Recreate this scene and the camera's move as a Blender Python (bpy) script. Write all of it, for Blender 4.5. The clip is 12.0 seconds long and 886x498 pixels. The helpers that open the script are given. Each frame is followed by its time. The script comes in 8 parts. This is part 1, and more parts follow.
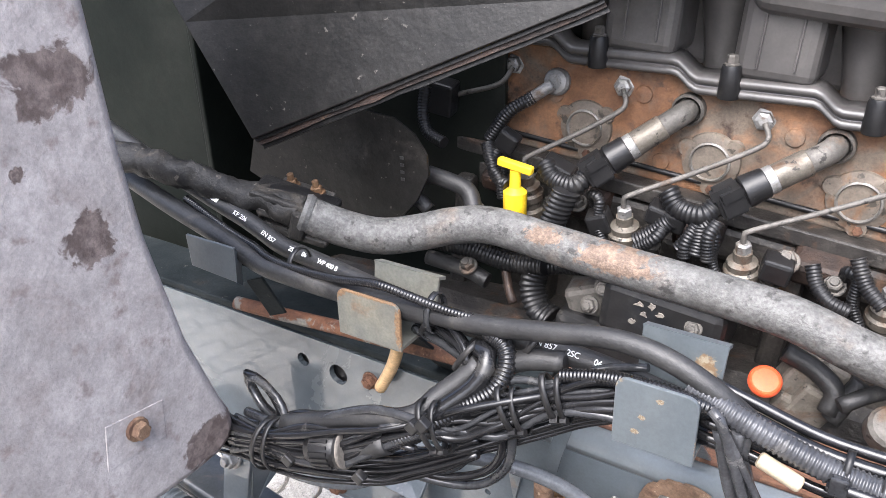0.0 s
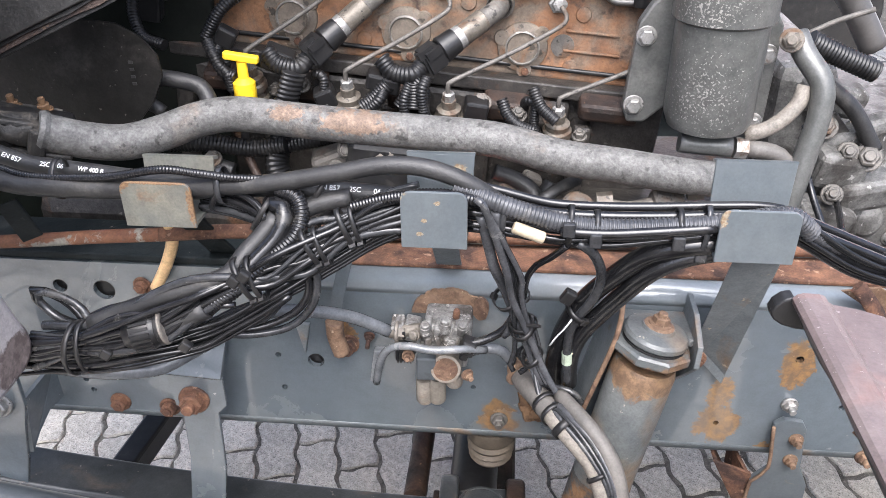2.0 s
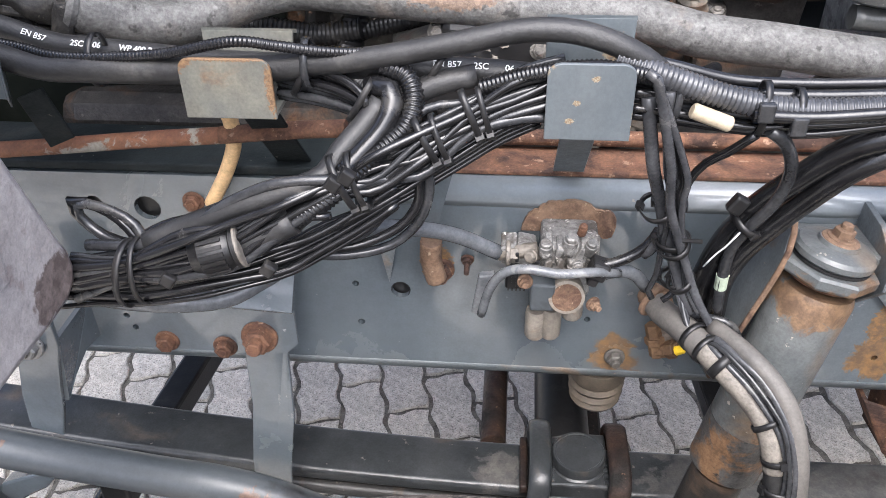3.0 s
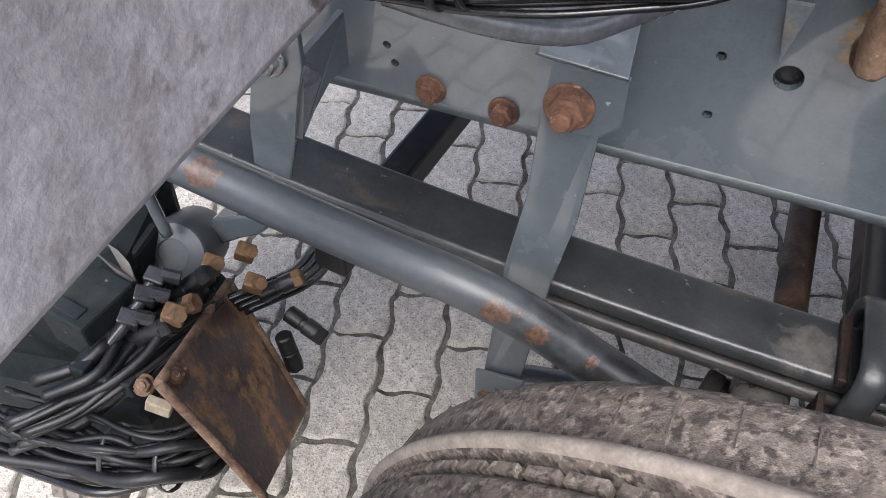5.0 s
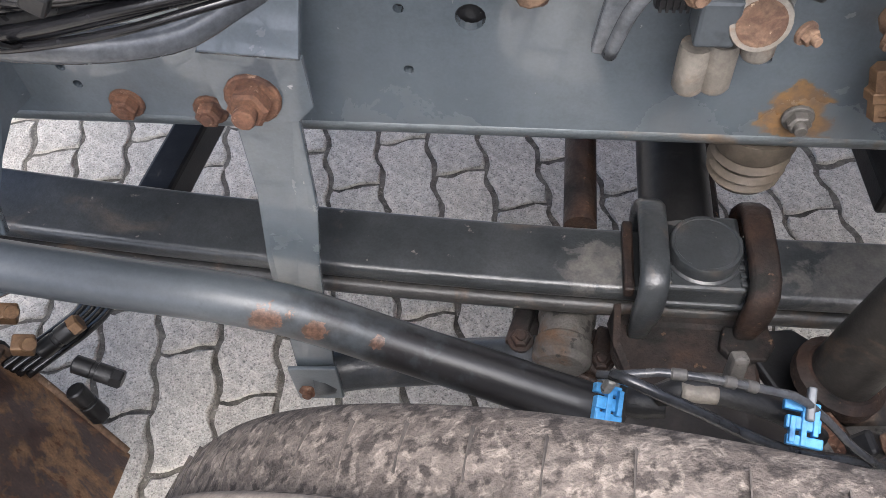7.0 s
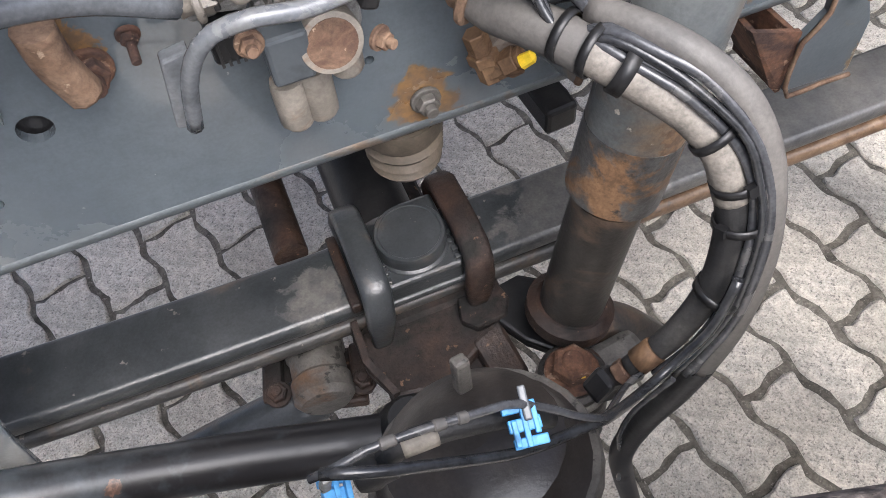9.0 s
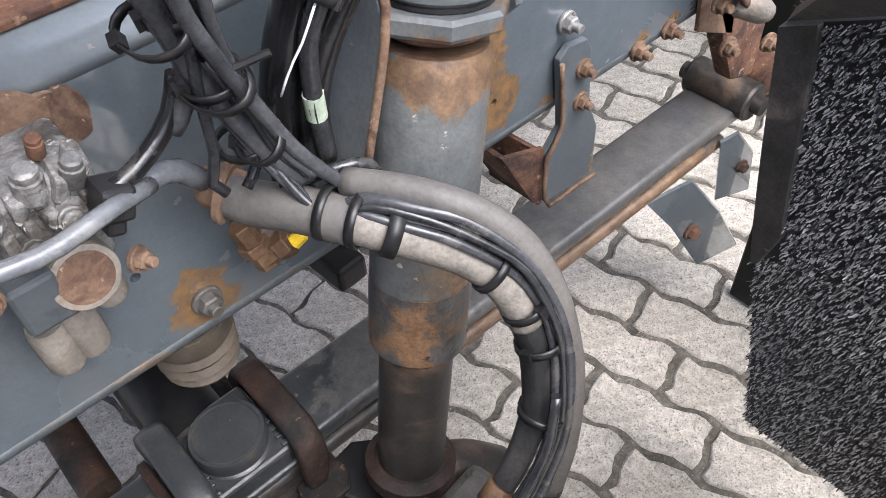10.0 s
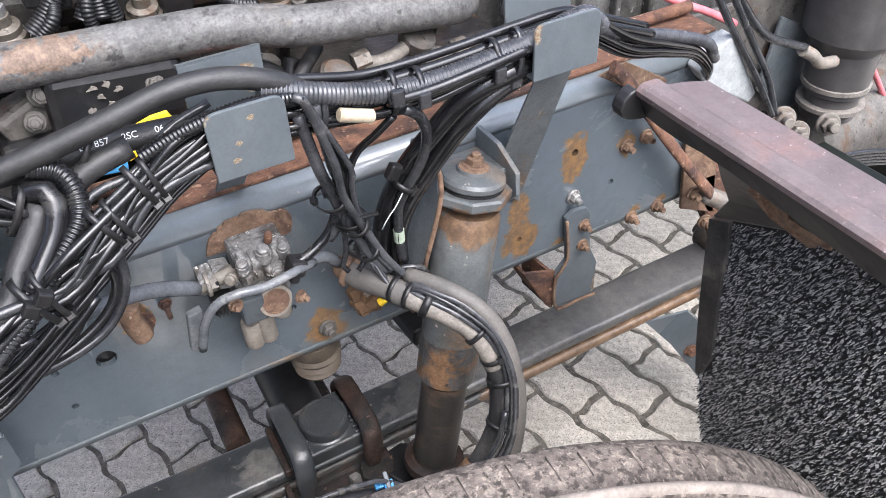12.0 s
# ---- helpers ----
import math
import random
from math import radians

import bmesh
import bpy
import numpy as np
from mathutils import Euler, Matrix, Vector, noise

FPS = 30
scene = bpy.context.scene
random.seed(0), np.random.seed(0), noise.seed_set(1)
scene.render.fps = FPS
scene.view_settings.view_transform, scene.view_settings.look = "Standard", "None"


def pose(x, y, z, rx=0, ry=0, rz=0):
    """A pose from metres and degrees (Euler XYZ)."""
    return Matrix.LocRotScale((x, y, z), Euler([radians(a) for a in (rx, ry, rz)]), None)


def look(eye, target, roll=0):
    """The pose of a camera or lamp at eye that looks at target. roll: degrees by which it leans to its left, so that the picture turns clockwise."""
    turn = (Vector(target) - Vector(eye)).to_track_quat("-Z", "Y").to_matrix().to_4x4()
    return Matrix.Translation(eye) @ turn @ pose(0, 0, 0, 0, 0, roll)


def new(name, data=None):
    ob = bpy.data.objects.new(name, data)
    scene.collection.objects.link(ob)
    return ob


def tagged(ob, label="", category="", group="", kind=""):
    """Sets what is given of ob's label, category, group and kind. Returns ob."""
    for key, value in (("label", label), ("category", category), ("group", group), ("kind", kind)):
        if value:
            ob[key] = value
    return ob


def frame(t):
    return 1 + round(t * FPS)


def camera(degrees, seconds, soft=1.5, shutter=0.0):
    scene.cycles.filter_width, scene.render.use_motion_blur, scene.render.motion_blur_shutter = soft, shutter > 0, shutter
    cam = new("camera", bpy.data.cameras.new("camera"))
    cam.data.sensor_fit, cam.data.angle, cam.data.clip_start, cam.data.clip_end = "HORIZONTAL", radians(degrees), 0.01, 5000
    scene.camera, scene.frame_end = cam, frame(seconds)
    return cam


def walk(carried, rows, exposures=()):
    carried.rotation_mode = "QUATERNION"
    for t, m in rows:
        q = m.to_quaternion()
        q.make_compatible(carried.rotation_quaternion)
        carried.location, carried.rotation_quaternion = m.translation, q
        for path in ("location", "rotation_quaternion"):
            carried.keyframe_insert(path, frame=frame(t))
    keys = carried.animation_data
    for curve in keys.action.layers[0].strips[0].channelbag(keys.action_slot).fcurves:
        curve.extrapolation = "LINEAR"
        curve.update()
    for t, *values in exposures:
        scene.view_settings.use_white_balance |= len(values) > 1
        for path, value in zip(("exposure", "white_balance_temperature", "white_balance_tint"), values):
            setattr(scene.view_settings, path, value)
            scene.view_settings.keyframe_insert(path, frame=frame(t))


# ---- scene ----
cam = camera(57.9, 12.0, 0.85)
# seconds, eye, target, roll
PATH = [
    (0, (0.678, -0.716, 1.604), (-0.311, 0.788, 0.733), -1.6),
    (0.5, (0.659, -0.819, 1.617), (-0.068, 0.801, 0.697), -1.7),
    (1, (0.653, -0.89, 1.625), (0.227, 0.818, 0.676), -1.3),
    (1.5, (0.633, -0.921, 1.614), (0.399, 0.802, 0.625), -0.5),
    (2, (0.605, -0.922, 1.585), (0.44, 0.791, 0.567), -0.4),
    (2.5, (0.541, -0.877, 1.524), (0.386, 0.796, 0.439), -0.7),
    (3, (0.455, -0.789, 1.452), (0.298, 0.844, 0.309), -1.0),
    (3.5, (0.398, -0.739, 1.385), (0.095, 0.834, 0.188), -0.3),
    (3.7, (0.374, -0.726, 1.352), (-0.016, 0.79, 0.107), -0.6),
    (5.3, (0.264, -0.598, 1.232), (-0.242, 0.577, -0.306), -0.6),
    (5.5, (0.285, -0.591, 1.226), (-0.218, 0.563, -0.328), -0.7),
    (6, (0.323, -0.565, 1.227), (-0.172, 0.559, -0.351), -1.3),
    (6.5, (0.36, -0.545, 1.24), (-0.075, 0.592, -0.347), -5.1),
    (7, (0.381, -0.522, 1.232), (0.166, 0.66, -0.367), -5.3),
    (7.2, (0.387, -0.517, 1.232), (0.257, 0.671, -0.372), -5.4),
    (8.8, (0.462, -0.452, 1.229), (0.733, 0.62, -0.438), -6.3),
    (9, (0.468, -0.451, 1.225), (0.778, 0.606, -0.445), -6.8),
    (9.5, (0.479, -0.44, 1.22), (0.985, 0.576, -0.427), -6.4),
    (10, (0.491, -0.438, 1.229), (1.338, 0.608, -0.251), -4.1),
    (10.5, (0.469, -0.464, 1.269), (1.413, 0.573, -0.157), -2.8),
    (11, (0.435, -0.514, 1.339), (1.428, 0.553, -0.03), -2.6),
    (11.5, (0.395, -0.618, 1.457), (1.338, 0.55, 0.136), -1.5),
    (12, (0.387, -0.771, 1.551), (1.085, 0.57, 0.242), -2.8),
]
walk(cam, [(t, look(eye, target, roll)) for t, eye, target, roll in PATH], [(0, 1.85, 5800, 10), (2, 1.69, 5800, 10), (3.5, 1.63, 5800, 10), (5.5, 1.19, 5800, 10), (6, 1.22, 5800, 10), (7, 1.51, 5800, 10), (9.5, 1.58, 5750, 10), (10.5, 1.53, 5690, 10), (12, 1.54, 5690, 10)])

# ---- light ----
world = bpy.data.worlds.new("sky")
scene.world = world
world.use_nodes = True
nt = world.node_tree
sky = nt.nodes.new("ShaderNodeTexSky")
sky.sky_type, sky.sun_disc = "NISHITA", False
sky.sun_elevation, sky.sun_rotation = radians(56), radians(173)
sky.air_density, sky.dust_density, sky.ozone_density = 0.7, 7.0, 0.5
nt.links.new(sky.outputs[0], nt.nodes["Background"].inputs[0])
nt.nodes["Background"].inputs[1].default_value = 0.15
sun = new("sun", bpy.data.lights.new("sun", "SUN"))
sun.data.energy, sun.data.angle, sun.data.color = 1.5, radians(60), (1.0, 0.97, 0.93)
sun.matrix_world = look((0.7, -2.6, 4.6), (0.4, 0, 0.6))


# ---- materials ----
def surface(name, c1, c2, scale=20, rough=0.5, metal=0.0, stain=None, stain_scale=6, stain_from=0.55, stain_to=0.68, bump=0.15, bump_scale=120, speck=None, speck_from=0.66, speck_scale=90, speck_soft=0.05, random_tint=0.0, detail=6, coat=0.0, blooms=(), bloom=(0.165, 0.112, 0.060), bloom_dark=(0.095, 0.062, 0.038), grit=0.22, spec=0.5, speck_zone=None, relief=0.002):
    """Two tones in a broad noise, stains in a second one, specks in a third, fine relief."""
    m = bpy.data.materials.new(name)
    m.use_nodes = True
    n, l = m.node_tree.nodes, m.node_tree.links
    b = n["Principled BSDF"]
    b.inputs["Metallic"].default_value = metal
    b.inputs["Coat Weight"].default_value = coat
    b.inputs["Specular IOR Level"].default_value = spec
    co = n.new("ShaderNodeTexCoord")

    def noisy(s, d=detail, dist=0.0):
        t = n.new("ShaderNodeTexNoise")
        t.inputs["Scale"].default_value, t.inputs["Detail"].default_value, t.inputs["Distortion"].default_value = s, d, dist
        t.inputs["Roughness"].default_value = 0.62
        l.new(co.outputs["Object"], t.inputs["Vector"])
        return t.outputs["Fac"]

    def ramp(fac, a, z):
        r = n.new("ShaderNodeMapRange")
        r.inputs["From Min"].default_value, r.inputs["From Max"].default_value = a, z
        l.new(fac, r.inputs["Value"])
        return r.outputs["Result"]

    def mix(fac, a, z):
        x = n.new("ShaderNodeMix")
        x.data_type = "RGBA"
        l.new(fac, x.inputs["Factor"])
        for sock, v in ((x.inputs[6], a), (x.inputs[7], z)):
            if isinstance(v, tuple):
                sock.default_value = (*v, 1)
            else:
                l.new(v, sock)
        return x.outputs[2]

    colour = mix(ramp(noisy(scale), 0.35, 0.65), c1, c2)
    rough_out = None
    if stain:
        f = ramp(noisy(stain_scale, 8, 0.6), stain_from, stain_to)
        colour = mix(f, colour, stain)
        r = n.new("ShaderNodeMapRange")
        r.inputs["To Min"].default_value, r.inputs["To Max"].default_value = rough, min(1, rough + 0.35)
        l.new(f, r.inputs["Value"])
        rough_out = r.outputs["Result"]
    if speck:
        fac = noisy(speck_scale, 4)
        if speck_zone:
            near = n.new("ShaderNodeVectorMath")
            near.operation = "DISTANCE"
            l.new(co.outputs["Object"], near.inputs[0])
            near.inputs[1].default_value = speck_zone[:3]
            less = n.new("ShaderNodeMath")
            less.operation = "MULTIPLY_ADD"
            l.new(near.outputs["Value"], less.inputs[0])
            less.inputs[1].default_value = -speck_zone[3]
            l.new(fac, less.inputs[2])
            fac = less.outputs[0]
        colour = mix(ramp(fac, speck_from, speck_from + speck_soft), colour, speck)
    for cx, cy, cz, rx, rz in blooms:
        sub = n.new("ShaderNodeVectorMath")
        sub.operation = "SUBTRACT"
        l.new(co.outputs["Object"], sub.inputs[0])
        sub.inputs[1].default_value = (cx, cy, cz)
        mul = n.new("ShaderNodeVectorMath")
        mul.operation = "MULTIPLY"
        l.new(sub.outputs[0], mul.inputs[0])
        mul.inputs[1].default_value = (1 / rx, 1 / rx, 1 / rz)
        ln = n.new("ShaderNodeVectorMath")
        ln.operation = "LENGTH"
        l.new(mul.outputs[0], ln.inputs[0])
        wob = n.new("ShaderNodeMath")
        wob.operation = "MULTIPLY_ADD"
        l.new(noisy(1.7 / min(rx, rz), 8, 0.5), wob.inputs[0])
        wob.inputs[1].default_value = 1.9
        l.new(ln.outputs["Value"], wob.inputs[2])
        tone = mix(ramp(noisy(2.2 / min(rx, rz), 6), 0.42, 0.60), bloom_dark, bloom)
        colour = mix(ramp(wob.outputs[0], 1.86, 1.70), colour, tone)
    if random_tint:
        info = n.new("ShaderNodeObjectInfo")
        hs = n.new("ShaderNodeHueSaturation")
        r = n.new("ShaderNodeMapRange")
        r.inputs["To Min"].default_value, r.inputs["To Max"].default_value = 1 - random_tint, 1 + random_tint
        l.new(info.outputs["Random"], r.inputs["Value"])
        l.new(r.outputs["Result"], hs.inputs["Value"])
        l.new(colour, hs.inputs["Color"])
        colour = hs.outputs["Color"]
    if grit:
        hs = n.new("ShaderNodeHueSaturation")
        add = n.new("ShaderNodeMath")
        add.operation = "ADD"
        l.new(noisy(62, 3), add.inputs[0])
        l.new(noisy(310, 4), add.inputs[1])
        r = n.new("ShaderNodeMapRange")
        r.inputs["From Min"].default_value, r.inputs["From Max"].default_value = 0.74, 1.26
        r.inputs["To Min"].default_value, r.inputs["To Max"].default_value = 1 - grit, 1 + grit
        l.new(add.outputs[0], r.inputs["Value"])
        l.new(r.outputs["Result"], hs.inputs["Value"])
        l.new(colour, hs.inputs["Color"])
        colour = hs.outputs["Color"]
    l.new(colour, b.inputs["Base Color"])
    if rough_out is None:
        r = n.new("ShaderNodeMapRange")
        r.inputs["To Min"].default_value, r.inputs["To Max"].default_value = max(0.05, rough - 0.12), min(1, rough + 0.12)
        l.new(noisy(scale * 2.3), r.inputs["Value"])
        rough_out = r.outputs["Result"]
    l.new(rough_out, b.inputs["Roughness"])
    if bump:
        bp = n.new("ShaderNodeBump")
        bp.inputs["Strength"].default_value, bp.inputs["Distance"].default_value = bump, relief
        l.new(noisy(bump_scale, 5), bp.inputs["Height"])
        l.new(bp.outputs["Normal"], b.inputs["Normal"])
    return m


RUST, RUST2, RUSTD = (0.22, 0.10, 0.055), (0.33, 0.18, 0.10), (0.10, 0.045, 0.028)
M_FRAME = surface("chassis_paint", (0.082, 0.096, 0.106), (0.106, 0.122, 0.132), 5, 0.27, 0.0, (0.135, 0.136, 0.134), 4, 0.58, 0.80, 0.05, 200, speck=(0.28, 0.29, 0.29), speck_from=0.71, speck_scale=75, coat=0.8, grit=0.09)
# Chassis paint in a paler tone, for the sky glare on the top bend.
M_FLANGE_LIT = surface("flange_paint_lit", (0.125, 0.142, 0.152), (0.160, 0.178, 0.188), 5, 0.30, 0.0, (0.22, 0.215, 0.205), 6, 0.58, 0.82, 0.05, 200, speck=(0.30, 0.25, 0.20), speck_from=0.69, speck_scale=60, coat=0.8, grit=0.08)
M_WEB = surface("chassis_web_paint", (0.080, 0.095, 0.106), (0.106, 0.123, 0.135), 5, 0.25, 0.0, (0.135, 0.136, 0.134), 4, 0.58, 0.80, 0.05, 200, speck=(0.28, 0.29, 0.29), speck_from=0.71, speck_scale=75, coat=1.0, spec=0.7, grit=0.09,
                blooms=((0.600, 0, 0.742, 0.034, 0.036), (0.920, 0, 0.757, 0.040, 0.040), (0.918, 0, 0.812, 0.022, 0.038), (1.014, 0, 0.872, 0.026, 0.050), (1.205, 0, 0.712, 0.016, 0.02), (1.149, 0, 0.712, 0.016, 0.02), (1.112, 0, 0.862, 0.02, 0.025), (0.37, 0, 0.885, 0.022, 0.03), (1.0, 0, 0.70, 0.03, 0.03)), bloom=(0.215, 0.125, 0.052), bloom_dark=(0.125, 0.082, 0.050))
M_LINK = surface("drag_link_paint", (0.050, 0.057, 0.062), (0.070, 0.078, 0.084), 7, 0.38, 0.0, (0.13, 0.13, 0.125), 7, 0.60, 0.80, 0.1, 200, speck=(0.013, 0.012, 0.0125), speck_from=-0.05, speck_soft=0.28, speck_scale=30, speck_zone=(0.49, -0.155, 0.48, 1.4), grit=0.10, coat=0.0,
                 blooms=((-0.224, -0.122, 0.640, 0.022, 0.022), (0.124, -0.126, 0.568, 0.020, 0.015), (0.148, -0.118, 0.566, 0.009, 0.008), (0.172, -0.130, 0.553, 0.015, 0.013), (0.234, -0.128, 0.534, 0.009, 0.008)), bloom=(0.142, 0.082, 0.054), bloom_dark=(0.066, 0.037, 0.026))
M_FRAME_RUST = surface("chassis_paint_rusting", (0.085, 0.098, 0.104), (0.118, 0.128, 0.130), 9, 0.42, 0.0, (0.165, 0.105, 0.055), 8, 0.60, 0.72, 0.3, 160, speck=(0.30, 0.24, 0.17), speck_from=0.67, speck_scale=60)
M_BRACKET = surface("bracket_paint", (0.076, 0.088, 0.096), (0.100, 0.112, 0.117), 8, 0.34, 0.0, (0.17, 0.15, 0.11), 16, 0.64, 0.74, 0.15, 180, speck=(0.34, 0.30, 0.23), speck_from=0.70, speck_scale=50, grit=0.10, coat=0.15,
                    blooms=((0.510, -0.153, 1.163, 0.004, 0.003), (0.525, -0.153, 1.185, 0.004, 0.003), (0.505, -0.153, 1.146, 0.005, 0.003), (0.482, -0.153, 1.200, 0.010, 0.012), (0.563, -0.153, 1.150, 0.006, 0.030), (0.545, -0.09, 1.190, 0.013, 0.016), (0.829, -0.15, 1.186, 0.008, 0.02), (1.074, -0.012, 0.60, 0.012, 0.03), (1.035, -0.012, 0.80, 0.014, 0.02)), bloom=(0.27, 0.235, 0.17), bloom_dark=(0.16, 0.105, 0.06))
M_BRACKET_TAN = surface("bracket_dusty", (0.098, 0.102, 0.092), (0.140, 0.134, 0.108), 14, 0.5, 0.0, (0.16, 0.105, 0.06), 14, 0.60, 0.74, 0.2, 180, blooms=((0.162, -0.14, 1.190, 0.012, 0.012), (0.242, -0.14, 1.165, 0.006, 0.03), (0.20, -0.14, 1.192, 0.05, 0.003)), bloom=(0.20, 0.125, 0.065), bloom_dark=(0.12, 0.07, 0.038))
M_RUST = surface("rust", (0.080, 0.036, 0.021), (0.150, 0.074, 0.040), 36, 0.85, 0.0, (0.040, 0.022, 0.016), 14, 0.48, 0.60, 0.9, 150, speck=(0.23, 0.145, 0.095), speck_from=0.61, speck_scale=70, grit=0.35)
M_RUST_DARK = surface("rust_dark", (0.018, 0.013, 0.011), (0.048, 0.027, 0.018), 24, 0.50, 0.0, (0.012, 0.011, 0.010), 9, 0.48, 0.62, 0.7, 150, speck=(0.13, 0.078, 0.047), speck_from=0.65, speck_scale=80, grit=0.35, spec=0.35)
M_RUST_PALE = surface("rust_pale", (0.122, 0.072, 0.042), (0.185, 0.120, 0.076), 40, 0.85, 0.0, (0.075, 0.042, 0.027), 22, 0.50, 0.62, 0.8, 170, speck=(0.30, 0.22, 0.15), speck_from=0.65, speck_scale=110, grit=0.3)
M_RUST_PLATE = surface("rust_plate", (0.040, 0.027, 0.026), (0.082, 0.046, 0.034), 14, 0.36, 0.0, (0.250, 0.145, 0.075), 16, 0.49, 0.58, 0.5, 120, speck=(0.140, 0.066, 0.033), speck_from=0.57, speck_scale=70, speck_soft=0.08, grit=0.34)
M_HEAD = surface("rusty_casting", (0.118, 0.055, 0.026), (0.245, 0.125, 0.060), 13, 0.66, 0.0, (0.135, 0.108, 0.082), 9, 0.45, 0.58, 0.8, 130, speck=(0.052, 0.034, 0.026), speck_from=0.585, speck_scale=34, speck_soft=0.12)
M_LOBE = surface("plug_lobe_casting", (0.105, 0.088, 0.070), (0.165, 0.138, 0.108), 34, 0.6, 0.1, (0.17, 0.085, 0.038), 16, 0.56, 0.70, 0.6, 150, speck=(0.045, 0.038, 0.03), speck_from=0.61, speck_scale=60)
M_PLUG = surface("core_plug_steel", (0.15, 0.142, 0.128), (0.22, 0.21, 0.19), 50, 0.45, 0.3, (0.10, 0.08, 0.06), 30, 0.52, 0.66, 0.3, 200)
M_CASTING = surface("dull_casting", (0.075, 0.070, 0.062), (0.125, 0.115, 0.102), 34, 0.6, 0.25, (0.12, 0.07, 0.04), 14, 0.56, 0.70, 0.6, 150, speck=(0.030, 0.027, 0.024), speck_from=0.60, speck_scale=60)
M_PIPE = surface("oxidised_pipe", (0.082, 0.080, 0.076), (0.128, 0.126, 0.120), 130, 0.62, 0.15, (0.160, 0.132, 0.108), 12, 0.57, 0.72, 0.9, 180, speck=(0.042, 0.040, 0.038), speck_from=0.585, speck_scale=60, speck_soft=0.09, grit=0.36, blooms=((0.385, 0.095, 1.175, 0.055, 0.018), (0.29, 0.10, 1.185, 0.03, 0.010)), bloom=(0.180, 0.128, 0.092), bloom_dark=(0.13, 0.092, 0.068))
M_COVER = surface("cover_plastic", (0.052, 0.049, 0.047), (0.082, 0.077, 0.073), 10, 0.33, 0.0, (0.125, 0.118, 0.110), 5, 0.58, 0.80, 0.05, 220, grit=0.12)
M_BLACK = surface("black_plastic", (0.007, 0.007, 0.0075), (0.016, 0.0155, 0.0155), 30, 0.38, 0.0, (0.042, 0.039, 0.035), 20, 0.58, 0.78, 0.15, 260, speck=(0.09, 0.083, 0.075), speck_from=0.71, speck_scale=150, spec=0.4)
M_CABLE = surface("cable_black", (0.0065, 0.0065, 0.007), (0.013, 0.013, 0.014), 25, 0.19, 0.0, (0.060, 0.057, 0.051), 24, 0.60, 0.80, 0.1, 240, grit=0.35)
M_CABLE_DUSTY = surface("cable_dusty", (0.016, 0.0165, 0.018), (0.034, 0.035, 0.037), 22, 0.21, 0.0, (0.095, 0.090, 0.080), 14, 0.58, 0.78, 0.15, 240, grit=0.35)
# Dusty cable, greyed further so the base colour carries the leads' sheen.
M_LEAD_SHEEN = surface("lead_grey_sheen", (0.032, 0.033, 0.036), (0.062, 0.063, 0.067), 22, 0.22, 0.0, (0.135, 0.127, 0.113), 14, 0.56, 0.76, 0.15, 240, grit=0.3)
M_HOSE = surface("rubber_hose", (0.012, 0.012, 0.0125), (0.025, 0.0245, 0.024), 20, 0.50, 0.0, (0.082, 0.076, 0.067), 14, 0.58, 0.78, 0.3, 260, grit=0.35)
M_HOSE_DUSTY = surface("dusty_hose", (0.145, 0.130, 0.110), (0.195, 0.176, 0.150), 9, 0.65, 0.0, (0.095, 0.09, 0.083), 9, 0.55, 0.70, 0.3, 220, grit=0.35)
M_SHEET = surface("dirty_sheet", (0.0050, 0.0048, 0.0044), (0.0115, 0.0108, 0.0098), 9, 0.40, 0.0, (0.040, 0.036, 0.032), 7, 0.54, 0.76, 0.5, 60, speck=(0.075, 0.07, 0.062), speck_from=0.67, speck_scale=120, spec=0.24, grit=0.4)
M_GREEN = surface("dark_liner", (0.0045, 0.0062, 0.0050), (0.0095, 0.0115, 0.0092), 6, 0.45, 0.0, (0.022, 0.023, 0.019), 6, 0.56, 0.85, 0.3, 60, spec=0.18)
M_TANK = surface("weathered_plastic", (0.262, 0.244, 0.238), (0.356, 0.334, 0.327), 14, 0.62, 0.0, (0.19, 0.16, 0.15), 6, 0.56, 0.70, 0.6, 90, speck=(0.20, 0.17, 0.163), speck_from=0.60, speck_scale=40, speck_soft=0.12, grit=0.18, blooms=((0.065, -0.349, 1.312, 0.028, 0.026), (0.065, -0.353, 1.455, 0.046, 0.034), (0.065, -0.398, 1.388, 0.008, 0.007), (0.065, -0.26, 1.03, 0.05, 0.03)), bloom=(0.16, 0.13, 0.12), bloom_dark=(0.085, 0.066, 0.06))
M_GUARD = surface("guard_plastic", (0.104, 0.080, 0.076), (0.146, 0.118, 0.112), 10, 0.40, 0.0, (0.185, 0.118, 0.105), 14, 0.52, 0.72, 0.25, 180, speck=(0.40, 0.37, 0.36), speck_from=0.655, speck_scale=190, speck_soft=0.08, grit=0.16)
M_TYRE = surface("dusty_tyre", (0.104, 0.085, 0.071), (0.155, 0.130, 0.109), 50, 0.92, 0.0, (0.238, 0.202, 0.167), 135, 0.52, 0.61, 1.0, 120, speck=(0.048, 0.039, 0.033), speck_from=0.51, speck_scale=120, speck_soft=0.10, grit=0.3, relief=0.003)
M_LIP = surface("tyre_lip", (0.19, 0.162, 0.137), (0.25, 0.217, 0.184), 40, 0.9, 0.0, (0.16, 0.135, 0.11), 60, 0.56, 0.68, 0.6, 120)
M_TYRE_GROOVE = surface("tyre_groove", (0.05, 0.043, 0.037), (0.10, 0.085, 0.072), 60, 0.9, 0.0, None, bump=0.5)
